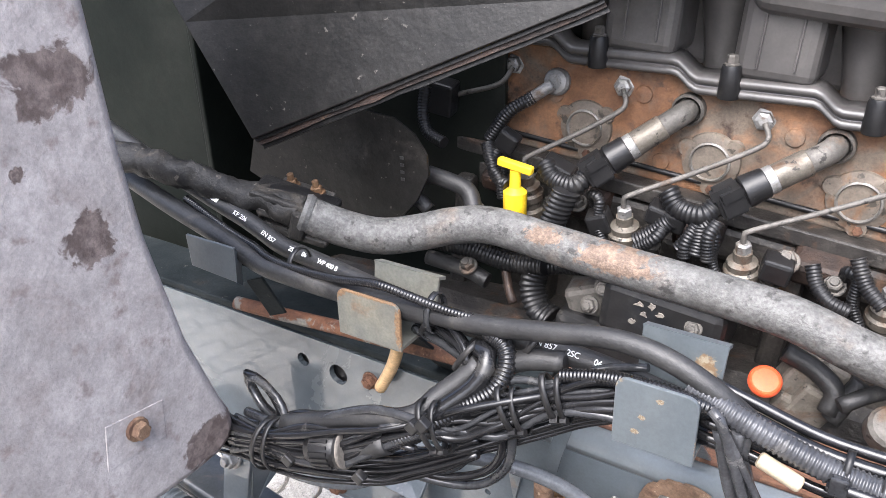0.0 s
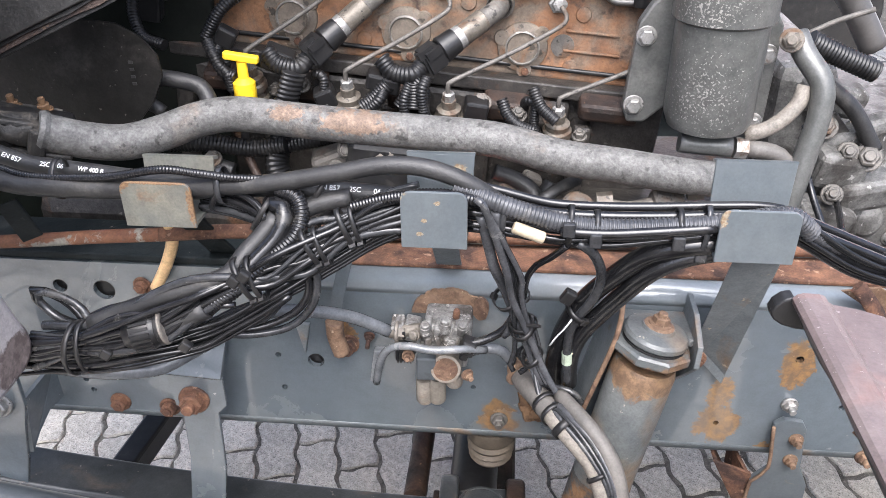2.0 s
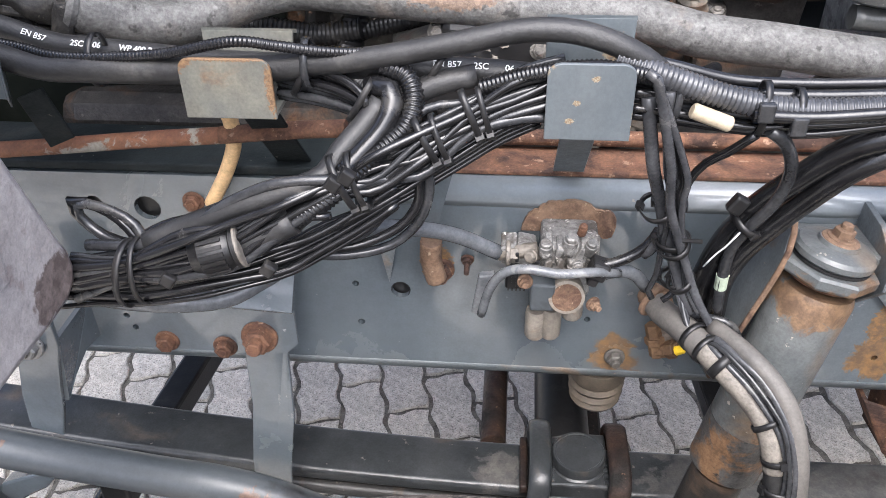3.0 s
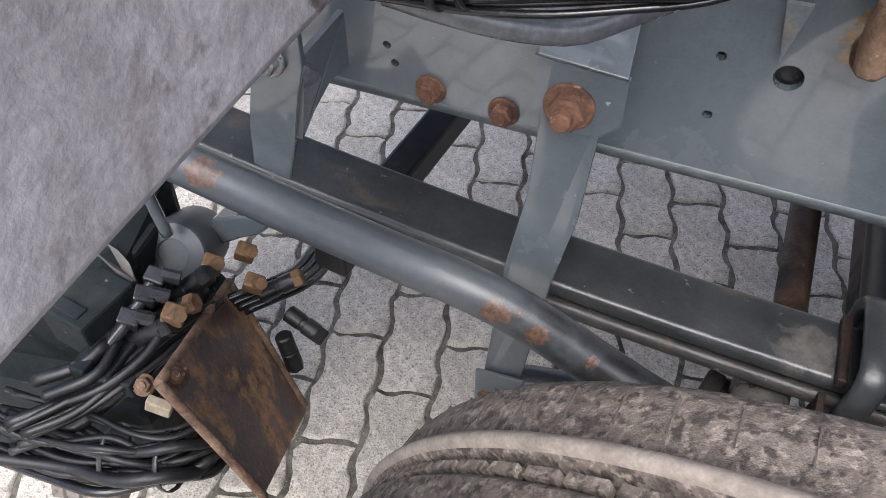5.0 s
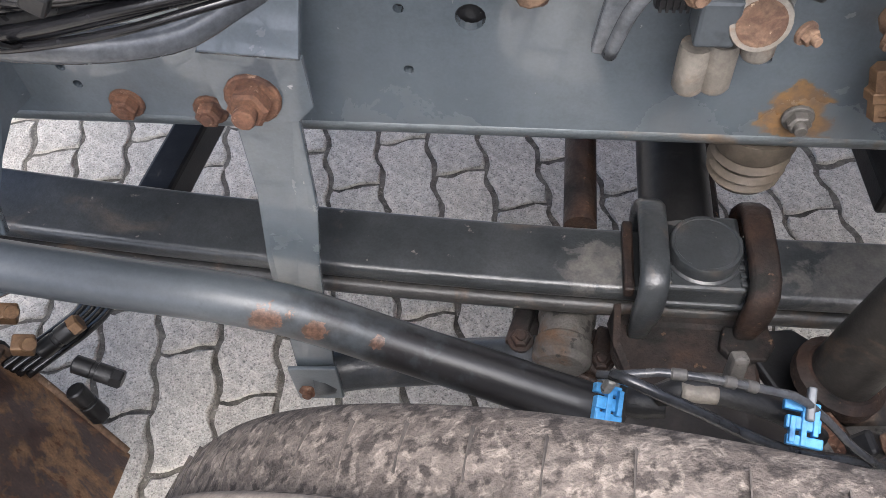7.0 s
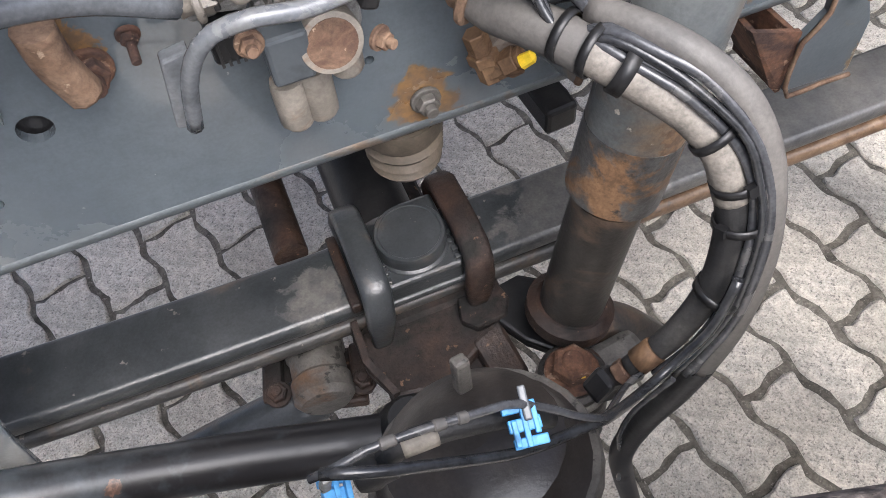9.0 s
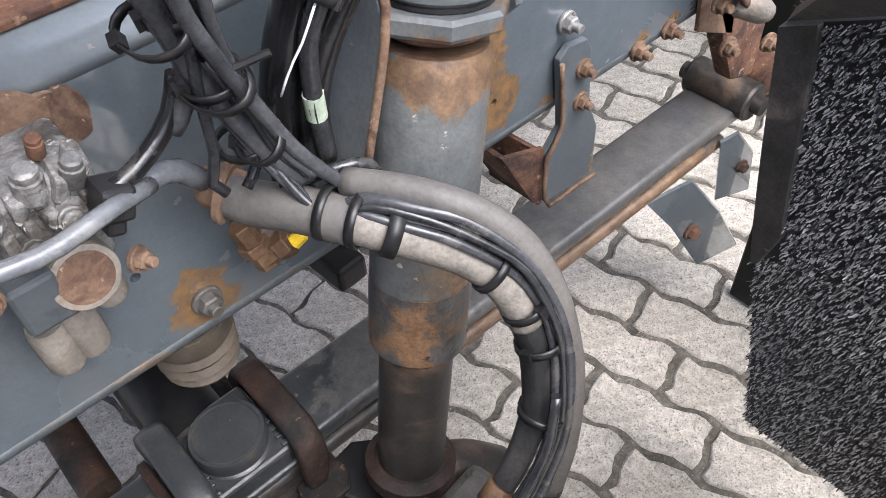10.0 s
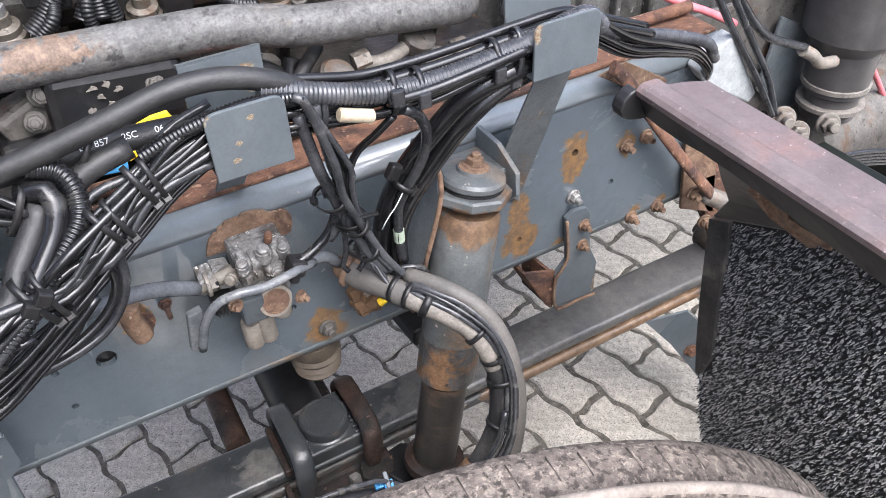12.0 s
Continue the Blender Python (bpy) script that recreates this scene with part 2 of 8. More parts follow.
M_SPRING = surface("spring_paint", (0.026, 0.029, 0.031), (0.046, 0.049, 0.051), 12, 0.30, 0.0, (0.090, 0.072, 0.055), 9, 0.56, 0.70, 0.3, 170, speck=(0.20, 0.18, 0.155), speck_from=0.68, speck_scale=50, blooms=((1.28, 0.04, 0.52, 0.50, 0.20),), bloom=(0.125, 0.128, 0.124), bloom_dark=(0.078, 0.086, 0.092))
M_SPRING_TOP = surface("spring_paint_dusty", (0.026, 0.029, 0.031), (0.046, 0.049, 0.051), 12, 0.30, 0.0, (0.090, 0.072, 0.055), 9, 0.56, 0.70, 0.3, 170, speck=(0.20, 0.18, 0.155), speck_from=0.68, speck_scale=50, blooms=((0.455, 0.03, 0.47, 0.042, 0.05), (1.28, 0.04, 0.50, 0.46, 0.20), (0.80, 0.03, 0.47, 0.13, 0.06), (0.93, 0.0, 0.47, 0.07, 0.03)), bloom=(0.108, 0.102, 0.094), bloom_dark=(0.072, 0.071, 0.069))
M_SPRING_LOW = surface("spring_edge_rust", (0.030, 0.030, 0.030), (0.052, 0.050, 0.047), 12, 0.40, 0.0, (0.110, 0.078, 0.052), 9, 0.54, 0.70, 0.4, 170, speck=(0.22, 0.19, 0.155), speck_from=0.66, speck_scale=60, blooms=((1.04, 0.0, 0.43, 0.22, 0.10), (1.26, 0.0, 0.43, 0.14, 0.06)), bloom=(0.195, 0.128, 0.078), bloom_dark=(0.110, 0.068, 0.040))
M_SHOCK = surface("shock_paint", (0.070, 0.077, 0.079), (0.108, 0.113, 0.110), 11, 0.40, 0.0, (0.15, 0.105, 0.065), 7, 0.52, 0.72, 0.35, 150, speck=(0.40, 0.36, 0.30), speck_from=0.66, speck_scale=55, blooms=((0.79, -0.110, 0.925, 0.085, 0.034), (0.745, -0.12, 0.66, 0.07, 0.026), (0.760, -0.12, 0.74, 0.018, 0.03), (0.728, -0.13, 0.705, 0.016, 0.026), (0.772, -0.11, 0.695, 0.014, 0.030), (0.745, -0.14, 0.775, 0.010, 0.014)), bloom=(0.165, 0.105, 0.060), bloom_dark=(0.100, 0.064, 0.040))
M_SHOCK_BAND = surface("shock_band_grime", (0.038, 0.036, 0.034), (0.085, 0.084, 0.080), 24, 0.45, 0.0, (0.185, 0.105, 0.052), 15, 0.50, 0.58, 0.5, 150, speck=(0.030, 0.027, 0.025), speck_from=0.60, speck_scale=90, speck_soft=0.14, grit=0.3)
M_SHOCK_LOW = surface("shock_tube_dirty", (0.020, 0.018, 0.016), (0.040, 0.036, 0.031), 14, 0.42, 0.0, (0.15, 0.10, 0.065), 8, 0.55, 0.7, 0.3, 150)
M_ALU = surface("dirty_aluminium", (0.070, 0.069, 0.065), (0.150, 0.147, 0.138), 26, 0.5, 0.2, (0.035, 0.032, 0.028), 12, 0.48, 0.62, 0.6, 130, speck=(0.24, 0.235, 0.22), speck_from=0.63, speck_scale=60, grit=0.4)
M_FILTER = surface("filter_paint", (0.085, 0.088, 0.083), (0.118, 0.118, 0.112), 15, 0.34, 0.25, (0.15, 0.145, 0.135), 10, 0.60, 0.76, 0.2, 200)
M_CANISTER = surface("canister_paint", (0.085, 0.088, 0.083), (0.118, 0.118, 0.112), 15, 0.34, 0.25, (0.15, 0.145, 0.135), 10, 0.60, 0.76, 0.2, 200, speck=(0.34, 0.33, 0.31), speck_from=0.525, speck_scale=330, speck_soft=0.05, speck_zone=(0.845, 0.098, 1.225, 1.6))
M_BAND = surface("canister_band", (0.085, 0.088, 0.083), (0.118, 0.118, 0.112), 15, 0.30, 0.3, (0.15, 0.145, 0.135), 10, 0.60, 0.76, 0.2, 200, speck=(0.32, 0.31, 0.29), speck_from=0.51, speck_scale=300, speck_soft=0.05, speck_zone=(0.835, 0.098, 1.335, 2.0))
M_CRUST = surface("crusted_rubber", (0.010, 0.0095, 0.009), (0.026, 0.024, 0.021), 40, 0.55, 0.0, (0.060, 0.052, 0.042), 18, 0.54, 0.66, 0.9, 120, speck=(0.10, 0.088, 0.072), speck_from=0.64, speck_scale=70, grit=0.45, spec=0.35)
M_GRIME = surface("oily_grime", (0.016, 0.0145, 0.013), (0.045, 0.040, 0.035), 30, 0.5, 0.1, (0.11, 0.058, 0.030), 11, 0.58, 0.70, 0.8, 120, speck=(0.085, 0.078, 0.068), speck_from=0.64, speck_scale=55, grit=0.45)
M_PUMP = surface("pump_metal", (0.105, 0.092, 0.074), (0.165, 0.148, 0.122), 40, 0.48, 0.45, (0.085, 0.05, 0.03), 25, 0.52, 0.68, 0.4, 200, speck=(0.03, 0.027, 0.024), speck_from=0.60, speck_scale=80)
M_FITTING = surface("dull_brass", (0.118, 0.104, 0.085), (0.180, 0.162, 0.138), 40, 0.55, 0.15, (0.115, 0.072, 0.045), 25, 0.53, 0.68, 0.4, 200, speck=(0.05, 0.045, 0.04), speck_from=0.62, speck_scale=90)
M_RUBBER_TAN = surface("tan_rubber", (0.062, 0.050, 0.036), (0.105, 0.084, 0.060), 20, 0.7, 0.0, (0.10, 0.085, 0.07), 12, 0.5, 0.66, 0.3)
M_GREY_HOSE = surface("grey_hose", (0.078, 0.073, 0.067), (0.115, 0.106, 0.095), 9, 0.62, 0.0, (0.085, 0.08, 0.074), 7, 0.58, 0.76, 0.2, 220, grit=0.2)
M_BRASS = surface("brass_nut", (0.125, 0.070, 0.034), (0.180, 0.108, 0.056), 40, 0.6, 0.3, (0.085, 0.048, 0.027), 30, 0.52, 0.66, 0.3, 200)
M_STEEL = surface("bolt_steel", (0.22, 0.216, 0.204), (0.32, 0.313, 0.30), 60, 0.45, 0.55, (0.14, 0.095, 0.062), 30, 0.56, 0.70, 0.3, 250, speck=(0.06, 0.055, 0.05), speck_from=0.63, speck_scale=120)
M_VALVE = surface("valve_casting", (0.130, 0.127, 0.120), (0.250, 0.244, 0.230), 60, 0.52, 0.15, (0.060, 0.052, 0.044), 30, 0.48, 0.61, 0.9, 160, speck=(0.46, 0.44, 0.41), speck_from=0.61, grit=0.42)
M_AIR = surface("air_line_nylon", (0.084, 0.089, 0.095), (0.128, 0.134, 0.140), 22, 0.24, 0.0, (0.22, 0.21, 0.19), 14, 0.58, 0.78, 0.1, 240, grit=0.2)
M_CAP = surface("dusty_cap", (0.135, 0.120, 0.098), (0.215, 0.192, 0.160), 30, 0.6, 0.0, (0.16, 0.10, 0.06), 30, 0.55, 0.68, 0.4, 200)
M_YELLOW = surface("yellow_plastic", (0.80, 0.52, 0.015), (0.86, 0.60, 0.03), 20, 0.4, 0.0, (0.55, 0.36, 0.05), 30, 0.66, 0.76, 0.05, 200)
M_RED = surface("red_plastic", (0.75, 0.10, 0.03), (0.82, 0.14, 0.05), 20, 0.4, 0.0, None, bump=0.05)
M_BLUE = surface("blue_plastic", (0.07, 0.30, 0.62), (0.10, 0.38, 0.70), 20, 0.4, 0.0, (0.04, 0.12, 0.25), 40, 0.60, 0.70, 0.05)
M_TAN = surface("tan_hose", (0.58, 0.38, 0.18), (0.64, 0.44, 0.23), 18, 0.5, 0.0, (0.42, 0.27, 0.14), 14, 0.60, 0.75, 0.1)
M_CREAM = surface("cream_tape", (0.27, 0.225, 0.155), (0.36, 0.305, 0.22), 40, 0.6, 0.0, (0.24, 0.18, 0.11), 30, 0.56, 0.70, 0.3)
M_WHITE = surface("white_print", (0.72, 0.72, 0.70), (0.8, 0.8, 0.78), 60, 0.6, 0.0, None, bump=0.0)
M_BOX = surface("steering_box_paint", (0.010, 0.013, 0.014), (0.022, 0.026, 0.027), 10, 0.65, 0.0, (0.05, 0.045, 0.038), 10, 0.60, 0.78, 0.3, 150, speck=(0.16, 0.145, 0.125), speck_from=0.68, speck_scale=70, spec=0.12)
M_LABEL = surface("green_label", (0.30, 0.36, 0.26), (0.38, 0.43, 0.34), 60, 0.5, 0.0, None, bump=0.0)
M_LINER = surface("scuffed_liner", (0.030, 0.028, 0.025), (0.060, 0.055, 0.049), 14, 0.5, 0.0, (0.175, 0.150, 0.120), 11, 0.54, 0.74, 0.4, 120, speck=(0.13, 0.12, 0.105), speck_from=0.67, speck_scale=60, grit=0.4)
M_PINK = surface("pink_tape", (0.55, 0.13, 0.15), (0.62, 0.19, 0.20), 30, 0.5, 0.0, None, bump=0.05)
M_BRISTLE_GLINTS = surface("bristle_glints", (0.012, 0.012, 0.012), (0.030, 0.030, 0.029), 200, 0.32, 0.0, None, bump=0.0, grit=0)
# Random strands get a pale colour that stands for glints on black plastic.
nt = M_BRISTLE_GLINTS.node_tree
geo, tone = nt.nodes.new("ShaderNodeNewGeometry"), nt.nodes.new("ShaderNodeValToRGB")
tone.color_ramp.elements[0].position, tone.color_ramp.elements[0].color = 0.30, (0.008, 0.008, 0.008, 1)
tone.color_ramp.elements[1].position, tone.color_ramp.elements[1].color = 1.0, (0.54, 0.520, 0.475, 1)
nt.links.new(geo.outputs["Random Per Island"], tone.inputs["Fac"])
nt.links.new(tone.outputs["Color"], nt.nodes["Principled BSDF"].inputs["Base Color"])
M_PAVER = surface("concrete_paver", (0.395, 0.364, 0.308), (0.500, 0.464, 0.398), 9, 0.9, 0.0, (0.33, 0.308, 0.265), 5, 0.56, 0.76, 1.0, 210, speck=(0.215, 0.198, 0.172), speck_from=0.55, speck_scale=210, speck_soft=0.09, random_tint=0.08, grit=0.36, relief=0.0035)
M_JOINT = surface("joint_sand", (0.085, 0.077, 0.062), (0.145, 0.132, 0.108), 60, 0.95, 0.0, (0.045, 0.04, 0.032), 14, 0.5, 0.66, 0.9, 200, speck=(0.24, 0.22, 0.19), speck_from=0.62, speck_scale=170, grit=0.4)


# ---- mesh tools ----
def span(bm, before):
    bm.verts.ensure_lookup_table()
    return bm.verts[before:]


def box(bm, c, s, bevel=0.0, turn=None, seg=2):
    """A block with rounded edges: centre, size, degrees of turn."""
    m = Matrix.Translation(c) @ (pose(0, 0, 0, *turn) if turn else Matrix()) @ Matrix.Diagonal((*s, 1))
    made = bmesh.ops.create_cube(bm, size=1, matrix=m)["verts"]
    if bevel:
        edges = list({e for v in made for e in v.link_edges})
        bmesh.ops.bevel(bm, geom=edges, offset=bevel, segments=seg, affect="EDGES", profile=0.5, clamp_overlap=True)
    return bm


def axis_matrix(a, d):
    return Matrix.Translation(a) @ Vector(d).to_track_quat("Z", "Y").to_matrix().to_4x4()


def lathe(bm, a, d, profile, seg=20):
    """A turned shape: base point, axis, rows of (radius, height)."""
    m = axis_matrix(a, d)
    rings = []
    for r, h in profile:
        rings.append([bm.verts.new(m @ Vector((r * math.cos(2 * math.pi * k / seg), r * math.sin(2 * math.pi * k / seg), h))) for k in range(seg)])
    for p, q in zip(rings, rings[1:]):
        for k in range(seg):
            f = bm.faces.new((p[k], p[(k + 1) % seg], q[(k + 1) % seg], q[k]))
            f.smooth = seg > 8
    bm.faces.new(rings[0][::-1])
    bm.faces.new(rings[-1])
    for i, ring in enumerate(rings):
        if 0 < i < len(rings) - 1:
            u = Vector(profile[i]) - Vector(profile[i - 1])
            w = Vector(profile[i + 1]) - Vector(profile[i])
            if u.length < 1e-6 or w.length < 1e-6 or u.angle(w) < 0.6:
                continue
        for k in range(seg):
            e = bm.edges.get((ring[k], ring[(k + 1) % seg]))
            if e:
                e.smooth = False
    return bm


def cyl(bm, a, b, r, r2=None, seg=16, bevel=0.0):
    a, b = Vector(a), Vector(b)
    h, r2 = (b - a).length, r if r2 is None else r2
    if bevel:
        return lathe(bm, a, b - a, [(r - bevel, 0), (r, bevel), (r2, h - bevel), (r2 - bevel, h)], seg)
    return lathe(bm, a, b - a, [(r, 0), (r2, h)], seg)


def curve_points(pts, step):
    """Points along a smooth curve through pts, about step apart."""
    p = [Vector(q) for q in pts]
    if len(p) == 2:
        n = max(2, int((p[1] - p[0]).length / step))
        return [p[0].lerp(p[1], k / n) for k in range(n + 1)]
    p = [2 * p[0] - p[1]] + p + [2 * p[-1] - p[-2]]
    fine = []
    for a, b, c, d in zip(p, p[1:], p[2:], p[3:]):
        for k in range(16):
            t = k / 16
            fine.append(0.5 * (2 * b + (c - a) * t + (2 * a - 5 * b + 4 * c - d) * t * t + (3 * b - a - 3 * c + d) * t ** 3))
    fine.append(p[-2])
    out, need = [fine[0]], step
    for a, b in zip(fine, fine[1:]):
        run = (b - a).length
        while run >= need > 0:
            a = a.lerp(b, need / run)
            out.append(a)
            run, need = (b - a).length, step
        need -= run
    if (out[-1] - fine[-1]).length > step * 0.3:
        out.append(fine[-1])
    return out


def tube(bm, pts, r, seg=8, step=0.012, corr=0.0, flat=1.0, r_end=None):
    """A hose or cable through pts; corr: the pitch of its corrugation."""
    if corr:
        corr = max(0.0038, corr * 0.70)
        step = corr / 4
    line = curve_points(pts, step)
    if len(line) < 2:
        line = [Vector(pts[0]), Vector(pts[-1])]
    side, rings = None, []
    for i, c in enumerate(line):
        d = (line[min(i + 1, len(line) - 1)] - line[max(i - 1, 0)]).normalized()
        side = d.orthogonal().normalized() if side is None else (side - d * side.dot(d)).normalized()
        up = d.cross(side)
        rr = r if r_end is None else r + (r_end - r) * i / (len(line) - 1)
        if corr:
            rr *= 1.0 if i % 4 < 2 else 0.89
        rings.append([bm.verts.new(c + rr * (math.cos(2 * math.pi * k / seg) * side + flat * math.sin(2 * math.pi * k / seg) * up)) for k in range(seg)])
    for p, q in zip(rings, rings[1:]):
        for k in range(seg):
            bm.faces.new((p[k], p[(k + 1) % seg], q[(k + 1) % seg], q[k])).smooth = True
    bm.faces.new(rings[0][::-1])
    bm.faces.new(rings[-1])
    return bm


def slab(bm, outline, thick, bevel=0.0):
    """A flat piece: outline of 3D points in one plane, and the vector of its thickness."""
    before = len(bm.verts)
    f = bm.faces.new([bm.verts.new(p) for p in outline])
    made = bmesh.ops.extrude_face_region(bm, geom=[f])
    bmesh.ops.translate(bm, vec=thick, verts=[v for v in made["geom"] if isinstance(v, bmesh.types.BMVert)])
    vs = span(bm, before)
    bmesh.ops.recalc_face_normals(bm, faces=list({q for v in vs for q in v.link_faces}))
    if bevel:
        edges = list({e for v in vs for e in v.link_edges})
        bmesh.ops.bevel(bm, geom=edges, offset=bevel, segments=2, affect="EDGES", profile=0.5, clamp_overlap=True)
    return bm


def holed(bm, outline, holes, thick, seg=16):
    """An upright plate in the x-z plane at y 0, with round holes (x, z, r) through it."""
    edges = []
    for ring in [[(x, z) for x, z in outline]] + [[(hx + r * math.cos(2 * math.pi * k / seg), hz + r * math.sin(2 * math.pi * k / seg)) for k in range(seg)] for hx, hz, r in holes]:
        vs = [bm.verts.new((x, 0, z)) for x, z in ring]
        edges += [bm.edges.new((vs[k], vs[(k + 1) % len(vs)])) for k in range(len(vs))]
    faces = [g for g in bmesh.ops.triangle_fill(bm, edges=edges, use_beauty=True)["geom"] if isinstance(g, bmesh.types.BMFace)]
    made = bmesh.ops.extrude_face_region(bm, geom=faces)
    bmesh.ops.translate(bm, vec=(0, thick, 0), verts=[v for v in made["geom"] if isinstance(v, bmesh.types.BMVert)])
    bmesh.ops.recalc_face_normals(bm, faces=bm.faces[:])
    return bm


def thing(name, at, label, category, group="", kind=""):
    ob = new(name)
    ob.location = at
    ob.empty_display_size = 0.02
    return tagged(ob, label, category, group, kind)


def part(name, bm, material, parent=None, label=""):
    me = bpy.data.meshes.new(name)
    bm.to_mesh(me)
    bm.free()
    me.materials.append(material)
    ob = new(name, me)
    if parent is not None:
        ob.parent = parent
        if parent.type == "EMPTY":
            ob.matrix_parent_inverse = Matrix.Translation(-parent.location)
    if label:
        ob["label"] = label
    return ob


def B():
    return bmesh.new()


def bolt(parent, at, d, r, material, name="bolt", washer=True, stud=0.0, label=""):
    """A hex bolt or nut seated at a point, its head along d."""
    at, d = Vector(at), Vector(d).normalized()
    bm = B()
    if washer:
        cyl(bm, at - d * 0.002, at + d * r * 0.28, r * 1.35, bevel=r * 0.1)
    lathe(bm, at + d * r * 0.25 * washer, d, [(r, 0), (r, r * 0.75), (r * 0.82, r * 0.9)], 6)
    if stud:
        cyl(bm, at, at + d * (r + stud), r * 0.55, seg=10, bevel=r * 0.08)
    return part(name, bm, material, parent, label)


def tie(parent, at, d, ry, rz=None, material=None, w=0.006, turn=0):
    """A cable tie: a flat band round a bundle that runs along d, with its lock."""
    rz = ry if rz is None else rz
    m = axis_matrix(at, d) @ pose(0, 0, 0, 0, 0, turn)
    bm, seg = B(), 18
    rings = []
    for h, k in ((-w / 2, 0), (-w / 2, 0.0016), (w / 2, 0.0016), (w / 2, 0)):
        rings.append([bm.verts.new(m @ Vector(((ry + k) * math.cos(2 * math.pi * j / seg), (rz + k) * math.sin(2 * math.pi * j / seg), h))) for j in range(seg)])
    for p, q in zip(rings, rings[1:] + rings[:1]):
        for j in range(seg):
            bm.faces.new((p[j], p[(j + 1) % seg], q[(j + 1) % seg], q[j])).smooth = True
    lock = bmesh.ops.create_cube(bm, size=1, matrix=m @ Matrix.Translation((ry * 0.75, -rz * 0.72, 0)) @ pose(0, 0, 0, 0, 0, -44) @ Matrix.Diagonal((0.006, 0.008, w * 1.3, 1)))
    return part("cable_tie", bm, material or M_BLACK, parent)


def cable(parent, pts, r, material=None, name="cable", seg=8, corr=0.0, label="", step=0.012):
    return part(name, tube(B(), pts, r, seg, step, corr), material or M_CABLE, parent, label)


def lettering(parent, words, at, along, out, height, material, name="print"):
    """Printed words, starting at a point, along a direction, facing out."""
    cu = bpy.data.curves.new(name, "FONT")
    cu.body, cu.size, cu.extrude = words, height * 1.35, 0.0003
    ob = bpy.data.objects.new(name, cu)
    scene.collection.objects.link(ob)
    me = bpy.data.meshes.new_from_object(ob)
    bpy.data.objects.remove(ob)
    x = Vector(along).normalized()
    z = Vector(out)
    z = (z - x * z.dot(x)).normalized()
    y = z.cross(x)
    me.transform(Matrix.Translation(at) @ Matrix((x, y, z)).transposed().to_4x4())
    me.materials.append(material)
    txt = new(name, me)
    txt.parent = parent
    if parent.type == "EMPTY":
        txt.matrix_parent_inverse = Matrix.Translation(-parent.location)
    return txt


# ---- chassis ----
RAIL_Z0, RAIL_Z1, RAIL_R = 0.688, 0.990, 0.028
rail = thing("chassis_rail", (0.4, 0.02, RAIL_Z0), "slate-grey painted steel chassis rail with rusty top flange", "chassis")
rail_holes = [(0.325, 0.835, 0.0125), (0.271, 0.780, 0.0045), (0.268, 0.842, 0.0045), (0.021, 0.944, 0.0165), (-0.045, 0.948, 0.011),
              (-0.048, 0.772, 0.0045), (-0.040, 0.752, 0.0045), (1.014, 0.882, 0.006), (0.920, 0.758, 0.004), (0.560, 0.800, 0.004), (1.090, 0.800, 0.005)]
part("web", holed(B(), [(-0.75, RAIL_Z0 + RAIL_R), (1.29, RAIL_Z0 + RAIL_R), (1.29, RAIL_Z1 - RAIL_R), (-0.75, RAIL_Z1 - RAIL_R)], rail_holes, 0.009), M_WEB, rail)


def flange(zc, sign, x0=-0.75):
    """A bent flange: quarter round and flat, along x."""
    bm, prof = B(), []
    for r0 in (RAIL_R, RAIL_R - 0.009):
        arc = [(RAIL_R - r0 * math.cos(a), zc + sign * r0 * math.sin(a)) for a in (math.pi / 2 * k / 6 for k in range(7))]
        flat = [(0.085, zc + sign * r0)]
        prof.append(arc + flat)
    loop = prof[0] + prof[1][::-1]
    ends = [[bm.verts.new((x, y, z)) for y, z in loop] for x in (x0, 1.29)]
    n = len(loop)
    for k in range(n):
        bm.faces.new((ends[0][k], ends[0][(k + 1) % n], ends[1][(k + 1) % n], ends[1][k])).smooth = k < 6
    bm.faces.new(ends[0])
    bm.faces.new(ends[1][::-1])
    bmesh.ops.recalc_face_normals(bm, faces=bm.faces[:])
    return bm


part("top_flange", flange(RAIL_Z1 - RAIL_R, 1, 0.325), M_FLANGE_LIT, rail)
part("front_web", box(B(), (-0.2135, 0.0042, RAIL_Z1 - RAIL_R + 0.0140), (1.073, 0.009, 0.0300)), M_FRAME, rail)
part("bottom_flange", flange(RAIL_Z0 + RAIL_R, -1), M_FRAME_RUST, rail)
bm = B()
box(bm, (0.80, 0.0555, RAIL_Z1 + 0.0035), (0.97, 0.063, 0.006), 0.0015)
part("flange_rust_strip", bm, M_RUST, rail, "heavily rusted strip along the top flange")
bm = B()
tube(bm, [(0.33, 0.082, 1.010), (0.7, 0.082, 1.012), (1.28, 0.082, 1.010)], 0.010, 8, 0.03)
part("edge_bar", bm, M_RUST, rail, "pale rusty bar along the flange edge")
bm = B()
box(bm, (-0.175, 0.05, 1.000), (0.99, 0.10, 0.012), 0.003)
part("front_cap", bm, M_BOX, rail)
for x, z, r in ((0.0, 0.731, 0.0125), (0.080, 0.726, 0.0125)):
    bolt(rail, (x, 0, z), (0, -1, 0), r, M_RUST, stud=0.004, label="rusted flange bolt")
bolt(rail, (0.600, -0.002, 0.741), (0, -1, 0), 0.010, M_CASTING, stud=0.008)
bolt(rail, (0.081, 0, 0.956), (0, -1, 0), 0.010, M_RUST, stud=0.003)
